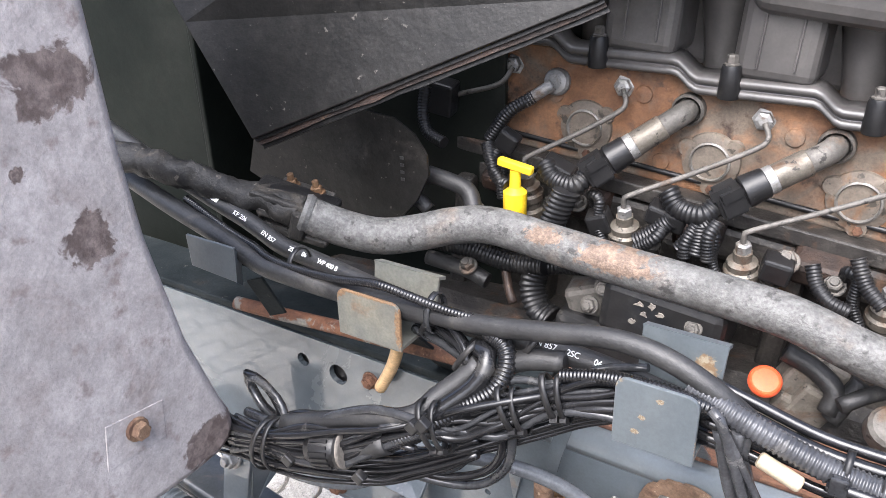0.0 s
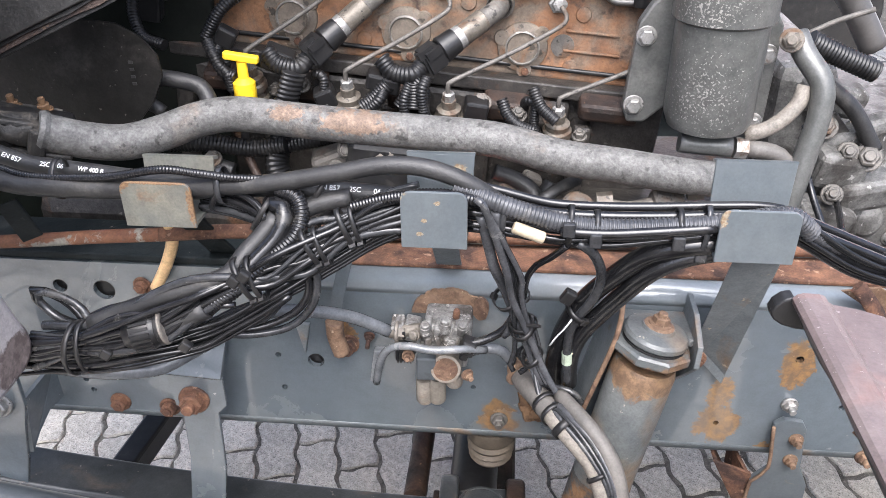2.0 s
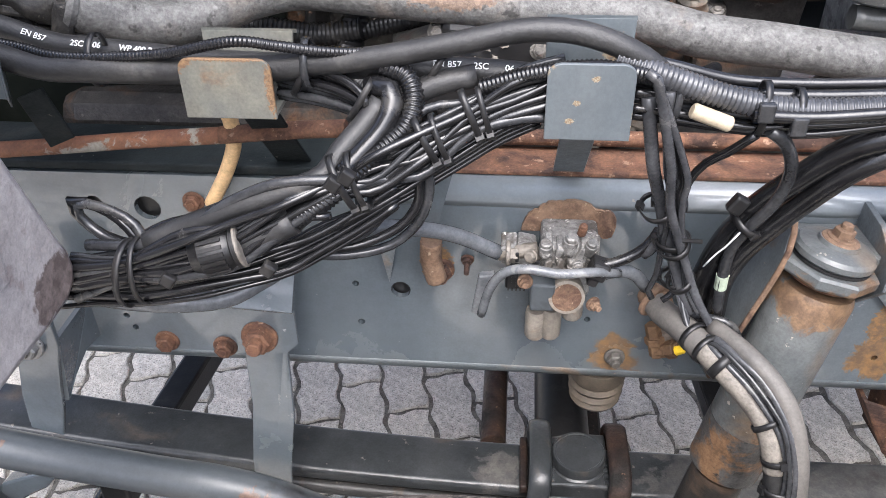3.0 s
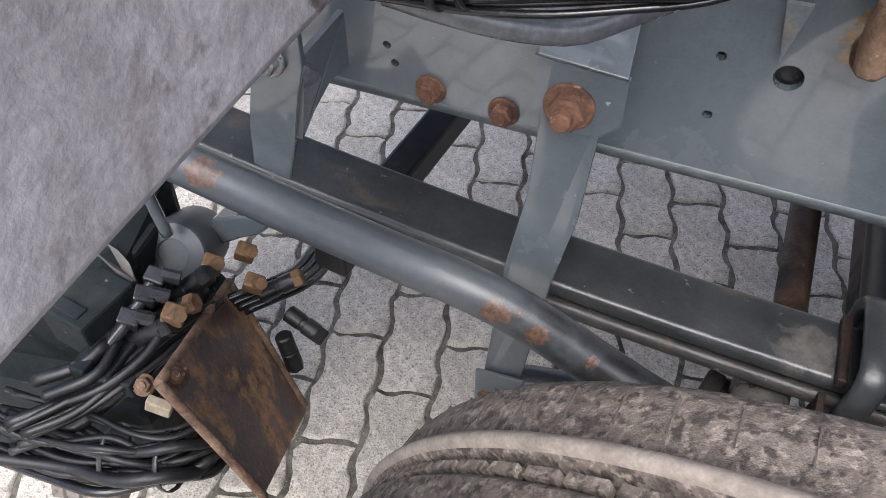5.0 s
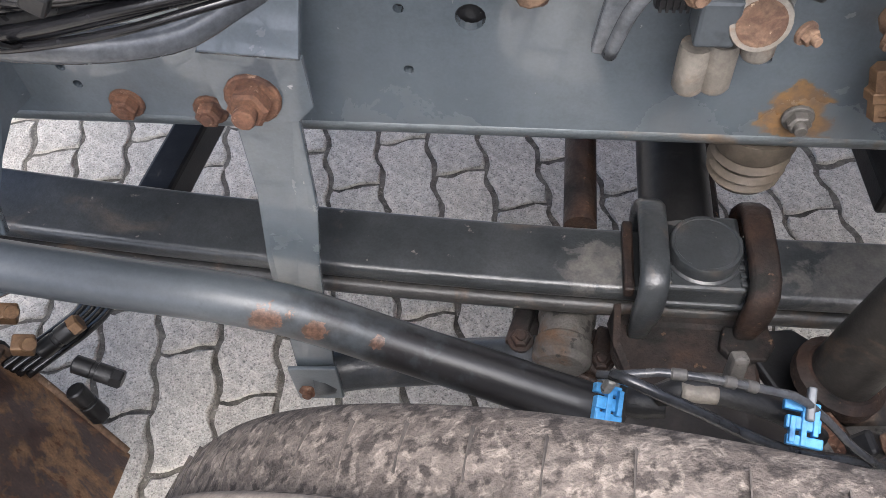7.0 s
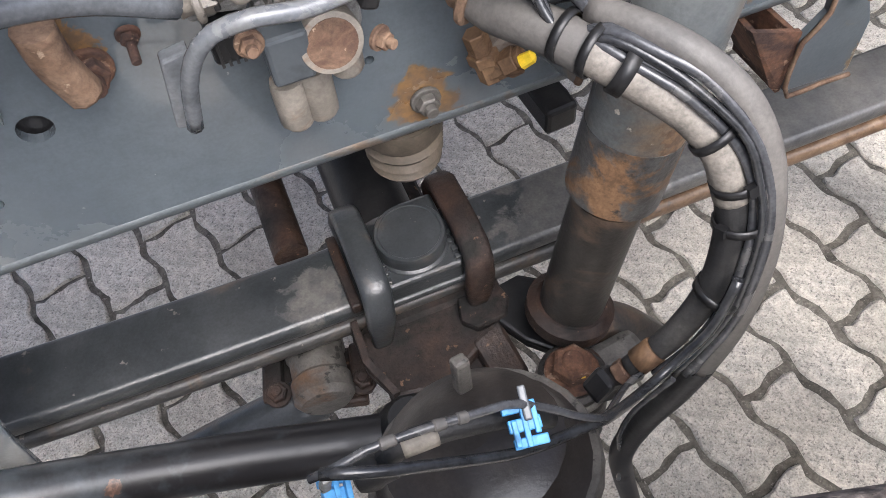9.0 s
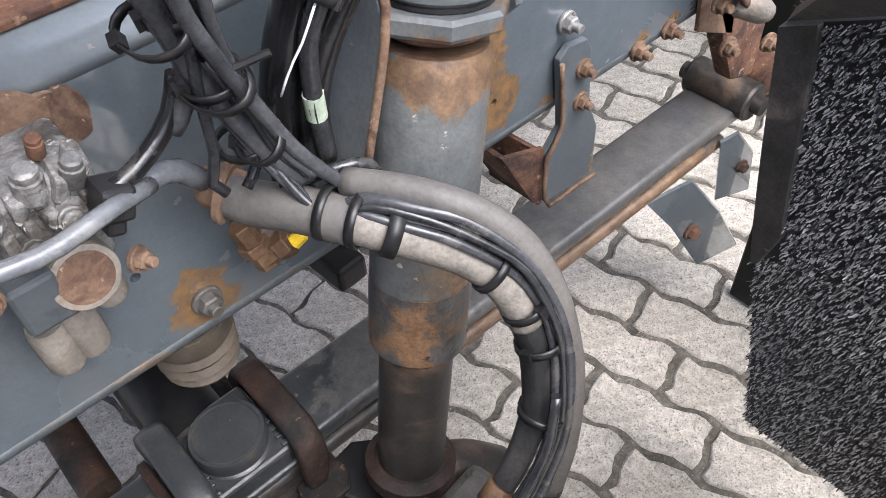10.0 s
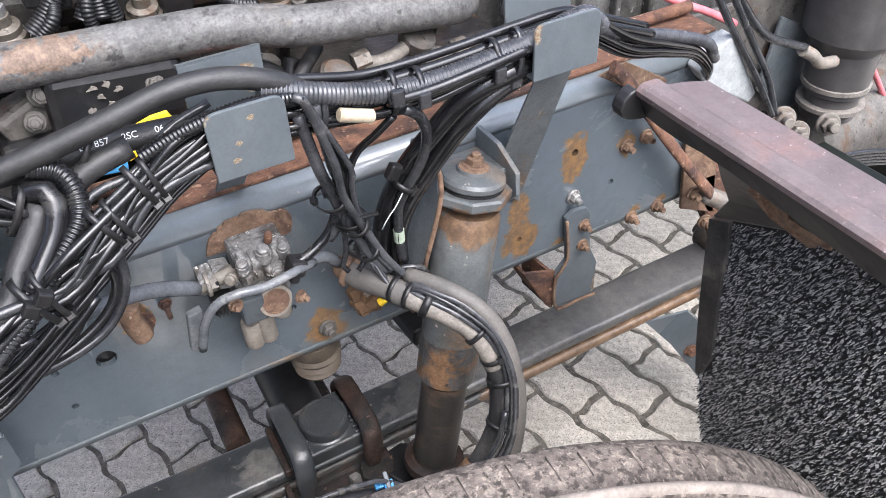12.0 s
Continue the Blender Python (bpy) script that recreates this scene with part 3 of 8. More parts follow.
for x, z in ((1.196, 0.711), (1.141, 0.709), (1.016, 0.802), (1.110, 0.861), (1.148, 0.865)):
    bolt(rail, (x, -0.002, z), (0, -1, 0), 0.009, random.choice((M_STEEL, M_RUST_PALE)), stud=0.010)
bm = B()
box(bm, (0.2775, 0.016, 0.84), (2.0, 0.008, 0.25), 0.002)
part("inner_liner", bm, M_BLACK, rail)
part("rear_web", box(B(), (1.90, 0.145, 0.82), (1.30, 0.010, 0.26), 0.002), M_CASTING, rail, "grimy inset rear section of the rail")

# inner side of the frame: second rail, cross tubes
rail_far = thing("chassis_rail", (0.4, 0.78, RAIL_Z0), "slate-grey painted steel chassis rail on the far side", "chassis")
bm = B()
box(bm, (0.9, 0.78, 0.84), (3.3, 0.01, 0.30), 0.004)
part("web", bm, M_FRAME, rail_far)
bm = B()
box(bm, (0.9, 0.745, 0.985), (3.3, 0.07, 0.01), 0.003)
part("top_flange", bm, M_RUST_DARK, rail_far)

bm = cyl(B(), (0.445, 0.14, 0.40), (0.445, 0.74, 0.40), 0.022)
tagged(part("rusty_tie_bar", bm, M_RUST_DARK), "rust-brown steel bar crossing under the chassis", "steering bar")
bm = B()
box(bm, (-0.115, 0.36, 0.40), (0.052, 0.75, 0.05), 0.006, (0, 0, -6))
tagged(part("black_cross_tube", bm, M_BLACK), "glossy black square tube crossing under the chassis", "tube")
bm = B()
box(bm, (0.80, 0.45, 0.46), (0.045, 0.6, 0.04), 0.006, (0, 0, 4))
tagged(part("black_cross_tube", bm, M_BLACK), "thin black square tube crossing behind the axle", "tube")

# ---- leaf spring and axle ----
spring = thing("leaf_spring", (0.585, 0.042, 0.40), "two-leaf steel leaf spring, worn black paint", "leaf spring")


def leaf(z_off, x0, x1, h, y0=-0.003, y1=0.087):
    bm, rows = B(), []
    n = 40
    for i in range(n + 1):
        x = x0 + (x1 - x0) * i / n
        z = 0.468 + (0.085 if x < 0.62 else 0.004) * (x - 0.62) ** 2 + z_off
        b, ring = 0.0085, []
        for cy, cz, a0 in ((y1 - b, z - b, 90), (y1 - b, z - h + b, 0), (y0 + b, z - h + b, -90), (y0 + b, z - b, -180)):
            ring += [(cy + b * math.cos(radians(a0 - 30 * k)), cz + b * math.sin(radians(a0 - 30 * k))) for k in range(4)]
        rows.append([bm.verts.new((x, y, zz)) for y, zz in ring])
    for p, q in zip(rows, rows[1:]):
        for k in range(16):
            bm.faces.new((p[k], p[(k + 1) % 16], q[(k + 1) % 16], q[k])).smooth = True
    bm.faces.new(rows[0][::-1])
    bm.faces.new(rows[-1])
    bmesh.ops.recalc_face_normals(bm, faces=bm.faces[:])
    return bm


part("leaf", leaf(0.0, -0.62, 1.43, 0.026), M_SPRING_TOP, spring)
part("leaf", leaf(-0.036, -0.58, 1.40, 0.022, -0.005, 0.088), M_SPRING_LOW, spring, "lower leaf with tan rust along its edge")
bm = B()
box(bm, (0.575, 0.040, 0.478), (0.088, 0.104, 0.030), 0.004)
box(bm, (0.575, 0.040, 0.462), (0.094, 0.112, 0.010), 0.003)
for k in range(5):
    for x in (0.535, 0.615):
        box(bm, (x, -0.004 + 0.011 * k, 0.494), (0.007, 0.006, 0.006), 0.001)
part("spring_plate", bm, M_SPRING, spring, "blackened spring plate with cast ribs")
bm = lathe(B(), (0.575, 0.036, 0.490), (0, 0, 1), [(0.043, 0), (0.043, 0.004), (0.040, 0.006), (0.040, 0.021), (0.0385, 0.0235), (0.035, 0.0238), (0.034, 0.0225), (0.010, 0.0222)], 36)
part("spring_boss", bm, M_SPRING, spring, "flat round boss with a turned rim")


def hoop(x, lean, top, wide, thick):
    """A forged U-bolt: a flattened bar bent over the spring, its legs leaning along x."""
    yz = [(-0.026, 0.395), (-0.027, 0.43), (-0.028, 0.462), (-0.026, 0.484), (-0.019, 0.499), (-0.006, top - 0.001), (0.020, top + 0.001), (0.060, top + 0.001), (0.086, top - 0.001), (0.100, 0.497), (0.108, 0.48), (0.110, 0.45), (0.110, 0.39)]
    bm, rings = B(), []
    for k, (y, z) in enumerate(yz):
        a, c = yz[max(0, k - 1)], yz[min(len(yz) - 1, k + 1)]
        d = Vector((0, c[0] - a[0], c[1] - a[1])).normalized()
        out = d.cross(Vector((1, 0, 0)))
        squeeze = 0.72 if k < 2 or k > 10 else 1.0
        ring = []
        for j in range(12):
            ca, sa = math.cos(2 * math.pi * j / 12), math.sin(2 * math.pi * j / 12)
            u = math.copysign(abs(ca) ** 0.6, ca) * wide * squeeze
            v = math.copysign(abs(sa) ** 0.6, sa) * thick
            ring.append(bm.verts.new(Vector((x + lean * (z - 0.5) + u, y, z)) + out * v))
        rings.append(ring)
    for p, q in zip(rings, rings[1:]):
        for j in range(12):
            bm.faces.new((p[j], p[(j + 1) % 12], q[(j + 1) % 12], q[j])).smooth = True
    bm.faces.new(rings[0])
    bm.faces.new(rings[-1][::-1])
    bmesh.ops.recalc_face_normals(bm, faces=bm.faces[:])
    return bm


part("u_bolt", hoop(0.517, 0.10, 0.509, 0.0165, 0.0095), M_SPRING, spring, "worn dark steel U-bolt")
part("u_bolt", hoop(0.633, 0.10, 0.509, 0.0165, 0.0095), M_RUST_DARK, spring, "brown rusted U-bolt")
part("wear_plate", box(B(), (0.494, 0.040, 0.473), (0.012, 0.100, 0.016), 0.003), M_RUST_DARK, spring)
bm = slab(B(), [(0.598, -0.046, 0.432), (0.612, -0.062, 0.432), (0.648, -0.060, 0.432), (0.660, -0.040, 0.432), (0.655, -0.018, 0.432), (0.605, -0.018, 0.432)], (0, 0, -0.014), 0.003)
part("u_bolt_foot", bm, M_RUST_DARK, spring)
bm = B()
box(bm, (0.575, 0.042, 0.405), (0.170, 0.125, 0.036), 0.008)
part("axle_seat", bm, M_RUST_DARK, spring, "rust-brown axle seat")
bm = lathe(B(), (1.442, -0.015, 0.478), (0, 1, 0), [(0.027, 0), (0.030, 0.004), (0.030, 0.106), (0.027, 0.110)], 22)
lathe(bm, (1.442, -0.030, 0.478), (0, 1, 0), [(0.014, 0), (0.014, 0.14)], 12)
part("rear_eye", bm, M_SHOCK_LOW, spring)

axle = thing("front_axle", (0.585, 0.3, 0.25), "rust-brown forged front axle beam", "axle")
bm = B()
box(bm, (0.585, 0.40, 0.345), (0.10, 1.25, 0.085), 0.02)
box(bm, (0.56, -0.07, 0.370), (0.13, 0.12, 0.05), 0.02)
part("beam", bm, M_RUST_DARK, axle)
bm = slab(B(), [(0.482, -0.001, 0.42), (0.60, -0.010, 0.42), (0.645, -0.050, 0.42), (0.602, -0.082, 0.42), (0.553, -0.108, 0.42), (0.500, -0.098, 0.42), (0.480, -0.052, 0.42)], (0, 0, -0.022), 0.005)
slab(bm, [(0.482, -0.001, 0.438), (0.480, -0.052, 0.434), (0.498, -0.096, 0.425), (0.498, -0.096, 0.395), (0.478, -0.003, 0.395)], (0.008, 0.001, 0), 0.002)
part("spring_bracket", bm, M_RUST_DARK, axle, "brown rusted forged spring bracket")
bm = slab(B(), [(0.640, -0.020, 0.428), (0.682, -0.014, 0.428), (0.735, -0.050, 0.424), (0.765, -0.092, 0.424), (0.740, -0.135, 0.424), (0.690, -0.130, 0.424), (0.655, -0.095, 0.426), (0.636, -0.060, 0.428)], (0, 0, -0.018), 0.004)
part("shock_arm", bm, M_BLACK, axle, "black forged arm carrying the shock absorber")
bm = slab(B(), [(0.600, -0.070, 0.426), (0.640, -0.055, 0.426), (0.650, -0.120, 0.400), (0.612, -0.135, 0.400)], (0, 0, -0.05), 0.006)
part("arm_web", bm, M_RUST_DARK, axle)
bm = lathe(B(), (0.675, -0.165, 0.40), (0, 0.05, 1), [(0.040, -0.06), (0.040, 0.030), (0.037, 0.036), (0.034, 0.037), (0.034, 0.046), (0.036, 0.048), (0.036, 0.056), (0.031, 0.060), (0.027, 0.058)], 24)
part("kingpin_cap", bm, M_GRIME, axle)
part("kingpin_seal", lathe(B(), (0.675, -0.163, 0.435), (0, 0.05, 1), [(0.037, 0), (0.039, 0.002), (0.039, 0.008), (0.037, 0.010)], 24), M_HOSE_DUSTY, axle, "dusty grey seal ring")
nut = bolt(axle, (0.675, -0.161, 0.458), (0, 0.05, 1), 0.0215, M_RUST, "kingpin_nut", stud=0.006, label="rusty castle nut")
part("paint_mark", box(B(), (0.672, -0.176, 0.4775), (0.016, 0.004, 0.003), 0.0008, (0, 0, -12)), M_YELLOW, nut, "yellow paint mark")
bm = B()
box(bm, (0.70, -0.165, 0.43), (0.13, 0.05, 0.05), 0.012, (0, 10, 10))
part("steering_arm", bm, M_CASTING, axle)
bm = B()
tube(bm, [(0.72, -0.10, 0.42), (0.76, -0.11, 0.40), (0.80, -0.13, 0.36)], 0.03, 10)
part("knuckle_arm", bm, M_SHOCK_LOW, axle)
bm = lathe(B(), (0.425, -0.050, 0.368), (0.1, 1, 0), [(0.028, 0), (0.036, 0.008), (0.036, 0.030), (0.033, 0.034), (0.033, 0.060), (0.036, 0.064), (0.036, 0.088), (0.028, 0.095)], 22)
part("stabiliser_bush", bm, M_CASTING, axle)
bm = B()
box(bm, (0.425, 0.0, 0.330), (0.115, 0.075, 0.018), 0.004, (0, 6, -14))
for x in (0.374, 0.476):
    box(bm, (x, 0.0 - 0.25 * (x - 0.425), 0.345), (0.024, 0.060, 0.030), 0.005, (0, 0, -14))
part("stabiliser_clamp", bm, M_RUST_DARK, axle, "rusted clamp with two bolts")
for q in ((0.376, -0.012, 0.358), (0.474, -0.036, 0.358)):
    bolt(axle, q, (0, -0.1, 1), 0.012, M_RUST_DARK, "clamp_bolt", stud=0.006)

bump = thing("bump_stop", (0.587, 0.045, 0.60), "ribbed yellowish rubber bump stop under the rail", "bump stop")
part("rubber", lathe(B(), (0.588, 0.048, 0.636), (0, 0, 1), [(0.020, -0.022), (0.031, -0.018), (0.036, -0.010), (0.032, -0.004), (0.038, 0.003), (0.034, 0.010), (0.039, 0.018), (0.035, 0.025), (0.040, 0.033), (0.040, 0.054)], 26), M_RUBBER_TAN, bump)
bm = B()
cyl(bm, (0.556, 0.075, 0.455), (0.560, 0.70, 0.455), 0.044, seg=28, bevel=0.004)
part("cross_tube", bm, M_BLACK, bump)

# ---- drag link ----
link = thing("drag_link", (0.1, -0.107, 0.5), "grey painted steering drag link with flaking rust", "steering rod")
LINK = [(-0.345, -0.104, 0.640), (-0.224, -0.106, 0.619), (-0.13, -0.107, 0.602), (0.0, -0.107, 0.580), (0.067, -0.107, 0.571), (0.131, -0.107, 0.555), (0.18, -0.108, 0.535), (0.23, -0.111, 0.513), (0.285, -0.117, 0.494), (0.345, -0.127, 0.482), (0.42, -0.145, 0.474), (0.50, -0.165, 0.470)]
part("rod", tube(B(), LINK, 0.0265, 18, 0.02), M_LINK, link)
part("bellows", tube(B(), [(-0.385, -0.104, 0.648), (-0.268, -0.105, 0.6275)], 0.0282, 16, corr=0.018), M_LINK, link)
bm = B()
lathe(bm, (0.50, -0.165, 0.452), (0.0, 0, 1), [(0.03, 0), (0.038, 0.012), (0.038, 0.035), (0.026, 0.05), (0.020, 0.07)], 16)
part("ball_joint", bm, M_BLACK, link)
# ---- stabiliser straps ----
strap = thing("stabiliser_strap", (0.15, -0.03, 0.25), "grey painted steel strap bolted to the chassis rail", "bracket", "stabiliser straps")
bm = slab(B(), [(0.117, -0.001, 0.885), (0.198, -0.001, 0.885), (0.205, -0.070, 0.845), (0.128, -0.070, 0.850)], (0, -0.004, 0.006), 0.001)
slab(bm, [(0.125, -0.071, 0.852), (0.206, -0.071, 0.848), (0.206, -0.071, 0.800), (0.190, -0.071, 0.783), (0.150, -0.071, 0.780), (0.130, -0.071, 0.796)], (0, 0.005, 0), 0.001)
part("bracket", bm, M_FRAME, strap)
bm = slab(B(), [(0.134, -0.062, 0.810), (0.190, -0.062, 0.815), (0.182, -0.062, 0.66), (0.166, -0.062, 0.56), (0.140, -0.058, 0.30), (0.090, -0.058, 0.28), (0.112, -0.062, 0.57), (0.128, -0.062, 0.68)], (0, 0.007, 0), 0.0012)
part("strap", bm, M_FRAME, strap)
bolt(strap, (0.160, -0.072, 0.810), (0, -1, 0.1), 0.017, M_RUST, stud=0.014, label="large rusted bolt")
bolt(strap, (0.103, -0.060, 0.292), (0, -1, 0.1), 0.012, M_RUST, stud=0.008)
bm = slab(B(), [(0.085, -0.068, 0.345), (0.150, -0.068, 0.355), (0.148, -0.068, 0.275), (0.085, -0.068, 0.262)], (0, 0.006, 0), 0.002)
part("clip", bm, M_BRACKET, strap)
strap2 = thing("stabiliser_strap", (-0.13, -0.05, 0.6), "grey painted steel strap with a steel bolt and gusset", "bracket", "stabiliser straps")
bm = slab(B(), [(-0.158, -0.088, 0.86), (-0.092, -0.088, 0.87), (-0.094, -0.088, 0.79), (-0.104, -0.088, 0.755), (-0.112, -0.088, 0.720), (-0.120, -0.088, 0.680), (-0.135, -0.088, 0.628), (-0.178, -0.088, 0.640), (-0.171, -0.088, 0.700), (-0.158, -0.088, 0.755)], (0, 0.008, 0), 0.0016)
slab(bm, [(-0.094, -0.081, 0.80), (-0.094, 0.0, 0.80), (-0.094, 0.0, 0.735), (-0.100, -0.030, 0.735), (-0.106, -0.060, 0.715), (-0.112, -0.081, 0.690)], (-0.007, 0, 0), 0.001)
part("strap", bm, M_FRAME, strap2)
bolt(strap2, (-0.128, -0.090, 0.792), (0, -1, 0.2), 0.013, M_STEEL, stud=0.008)
stab = thing("stabiliser_bar", (0.2, -0.02, 0.28), "worn dark stabiliser bar with scraped end bush", "stabiliser bar")
part("bar", tube(B(), [(0.105, -0.050, 0.300), (0.17, -0.030, 0.295), (0.30, -0.02, 0.31), (0.42, -0.02, 0.335)], 0.030, 14, 0.02), M_SPRING, stab)

# ---- wheel ----
wheel = thing("truck_tyre", (0.56, -0.57, 0.0), "dust-caked heavy truck tyre on the front axle", "tyre")
WX, WZ, WR = 0.542, 0.462, 0.500


STEER = Matrix.Translation((WX, -0.562, WZ)) @ pose(0, 0, 0, 0, 0, -14)


def ring_profile(bm, prof, seg=140):
    rings = []
    for y, r in prof:
        rings.append([bm.verts.new(STEER @ Vector((r * math.sin(2 * math.pi * k / seg), y, r * math.cos(2 * math.pi * k / seg)))) for k in range(seg)])
    for p, q in zip(rings, rings[1:]):
        for k in range(seg):
            bm.faces.new((p[k], p[(k + 1) % seg], q[(k + 1) % seg], q[k])).smooth = True
    return bm


prof = [(0.115, 0.29), (0.150, 0.33), (0.162, 0.40), (0.156, 0.455), (0.154, 0.480), (0.149, 0.491), (0.138, WR - 0.003), (0.118, WR)]
for g in (0.075, 0.0, -0.075):
    prof += [(g + 0.022, WR - 0.003), (g + 0.018, WR + 0.003), (g + 0.013, WR + 0.005), (g + 0.009, WR + 0.003), (g + 0.007, WR - 0.004), (g + 0.006, WR - 0.017), (g - 0.009, WR - 0.017), (g - 0.011, WR - 0.003), (g - 0.016, WR)]
prof += [(-0.130, WR - 0.006), (-0.142, 0.488), (-0.156, 0.455), (-0.162, 0.40), (-0.150, 0.33), (-0.115, 0.29)]
bm = ring_profile(B(), prof)
bmesh.ops.recalc_face_normals(bm, faces=bm.faces[:])
part("casing", bm, M_TYRE, wheel)
bm = ring_profile(B(), [(0.115, 0.292), (0.13, 0.275), (0.07, 0.25), (-0.01, 0.24), (-0.11, 0.275), (-0.11, 0.292)], 60)
part("rim", bm, M_CASTING, wheel)
for g in (0.075, 0.0, -0.075):
    part("groove", ring_profile(B(), [(g + 0.0058, WR - 0.0155), (g - 0.0088, WR - 0.0155)]), M_TYRE_GROOVE, wheel)
    bm = ring_profile(B(), [(g + 0.0195, WR + 0.0005), (g + 0.0175, WR + 0.0050), (g + 0.0125, WR + 0.0065), (g + 0.0085, WR + 0.0040), (g + 0.0078, WR - 0.002)])
    part("tread_lip", bm, M_LIP, wheel, "pale dusty raised lip")
rt = random.Random(8)
bm = B()
for k in range(96):
    a = 2 * math.pi * k / 96
    if math.cos(a) > -0.2:
        m = STEER @ pose(0, 0, 0, 0, math.degrees(a), 0) @ Matrix.Translation((0, 0.075 - 0.0035, WR - 0.0075)) @ Matrix.Diagonal((0.0245 + rt.uniform(-0.003, 0.003), 0.0075, 0.009, 1))
        bmesh.ops.create_cube(bm, size=1, matrix=m)
ob = part("groove_relief", bm, M_TYRE, wheel)
ob["kind"] = "stuff"
bm = B()
for k in range(84):
    a = 2 * math.pi * (k + rt.uniform(-0.2, 0.2)) / 84
    if math.cos(a) > -0.2:
        m = STEER @ pose(0, 0, 0, 0, math.degrees(a), 0) @ pose(0, 0.122, WR - 0.0011, 0, 0, 10) @ Matrix.Diagonal((0.0006, 0.026, 0.003, 1))
        bmesh.ops.create_cube(bm, size=1, matrix=m)
ob = part("tread_relief", bm, M_TYRE_GROOVE, wheel)
ob["kind"] = "stuff"
chamber = thing("brake_chamber", (0.55, -0.27, 0.5), "dusty black brake chamber beside the wheel", "brake")
bm = lathe(B(), (0.535, -0.268, 0.604), (-0.10, 0.30, 1), [(0.05, -0.12), (0.078, -0.10), (0.082, 0.0), (0.088, 0.004), (0.088, 0.016), (0.080, 0.022), (0.070, 0.046), (0.045, 0.062), (0.02, 0.066)], 26)
part("housing", bm, surface("chamber_paint", (0.020, 0.017, 0.015), (0.036, 0.031, 0.028), 9, 0.34, 0.0, (0.075, 0.062, 0.050), 8, 0.56, 0.76, 0.2, 160), chamber)
bm = lathe(B(), (0.535, -0.268, 0.604), (-0.10, 0.30, 1), [(0.091, 0.002), (0.093, 0.006), (0.093, 0.014), (0.091, 0.018)], 26)
part("clamp_band", bm, M_CASTING, chamber)
part("lug", box(B(), (0.540, -0.214, 0.680), (0.013, 0.012, 0.034), 0.003, (-14, 6, 10)), M_CASTING, chamber, "dull grey upright lug")

# ---- shock absorber ----
shock = thing("shock_absorber", (0.71, -0.10, 0.45), "grey shock absorber with rust under its top cap", "shock absorber")
S1, S0 = Vector((0.800, -0.072, 0.985)), Vector((0.706, -0.098, 0.490))
ax = (S1 - S0).normalized()


def along(h):
    return S0 + ax * h


HS = (S1 - S0).length
part("upper_tube", lathe(B(), along(0.165), ax, [(0.038, 0.0), (0.0425, 0.003), (0.0425, HS - 0.235), (0.039, HS - 0.225)], 28), M_SHOCK, shock)
part("tube_band", lathe(B(), along(0.163), ax, [(0.037, 0.0), (0.0432, 0.003), (0.0434, 0.060), (0.0430, 0.078)], 28), M_SHOCK_BAND, shock, "grime-blackened foot of the tube, rust blotches")
part("lower_tube", lathe(B(), along(-0.01), ax, [(0.030, 0.0), (0.034, 0.004), (0.034, 0.165)], 26), M_SHOCK_LOW, shock)
part("lower_eye", lathe(B(), along(-0.03), ax, [(0.042, 0), (0.047, 0.004), (0.047, 0.018), (0.038, 0.024)], 24), M_RUST_DARK, shock)
part("top_rubber", lathe(B(), along(HS - 0.052), ax, [(0.036, 0), (0.040, 0.003), (0.040, 0.008), (0.036, 0.011)], 28), M_RUST, shock)
part("cap_rubber", lathe(B(), along(HS - 0.030), ax, [(0.038, 0), (0.041, 0.002), (0.041, 0.004), (0.038, 0.0055)], 28), M_BLACK, shock)
part("top_cap", lathe(B(), along(HS - 0.022), ax, [(0.039, -0.003), (0.042, 0.0), (0.042, 0.006), (0.039, 0.010), (0.030, 0.0125), (0.022, 0.0135), (0.021, 0.018)], 32), M_SHOCK, shock)
part("nut_seat", lathe(B(), along(HS - 0.006), ax, [(0.021, 0), (0.019, 0.003), (0.015, 0.004)], 20), M_RUST_PALE, shock)
bolt(shock, along(HS - 0.003), ax, 0.0110, M_RUST_PALE, "top_nut", stud=0.007)
bm = B()
eye = along(HS - 0.036)
lathe(bm, eye, ax, [(0.036, -0.008), (0.050, -0.008), (0.052, -0.005), (0.052, 0.004), (0.049, 0.007), (0.036, 0.007)], 8)
slab(bm, [(0.752, 0.0, 0.955), (0.850, 0.0, 0.955), (0.846, -0.075, 0.962), (0.752, -0.075, 0.962)], (0, 0, -0.012), 0.003)
part("mount_ring", bm, M_SHOCK, shock)
cheek = [(0.0, 1.000), (-0.040, 1.006), (-0.068, 0.994), (-0.086, 0.962), (-0.080, 0.860), (-0.072, 0.780), (0.0, 0.760)]
bm = slab(B(), [(0.750 - 0.24 * (1.0 - zz), yy, zz) for yy, zz in cheek], (0.006, 0, 0), 0.001)
part("mount_cheek", bm, M_FRAME_RUST, shock, "grey cheek plate, rusting")
bm = tube(B(), [(0.753 - 0.24 * (1.0 - zz), yy, zz) for yy, zz in cheek[1:6]], 0.0034, 8, 0.02)
part("cheek_edge", bm, M_RUST_PALE, shock, "tan weathered plate edge")
bm = B()
slab(bm, [(0.846, 0.0, 0.985), (0.846, -0.050, 0.985), (0.846, -0.095, 0.965), (0.844, -0.100, 0.935), (0.838, -0.03, 0.86), (0.838, 0.0, 0.84)], (0.007, 0, 0), 0.001)
part("mount_bracket", bm, M_FRAME_RUST, shock)

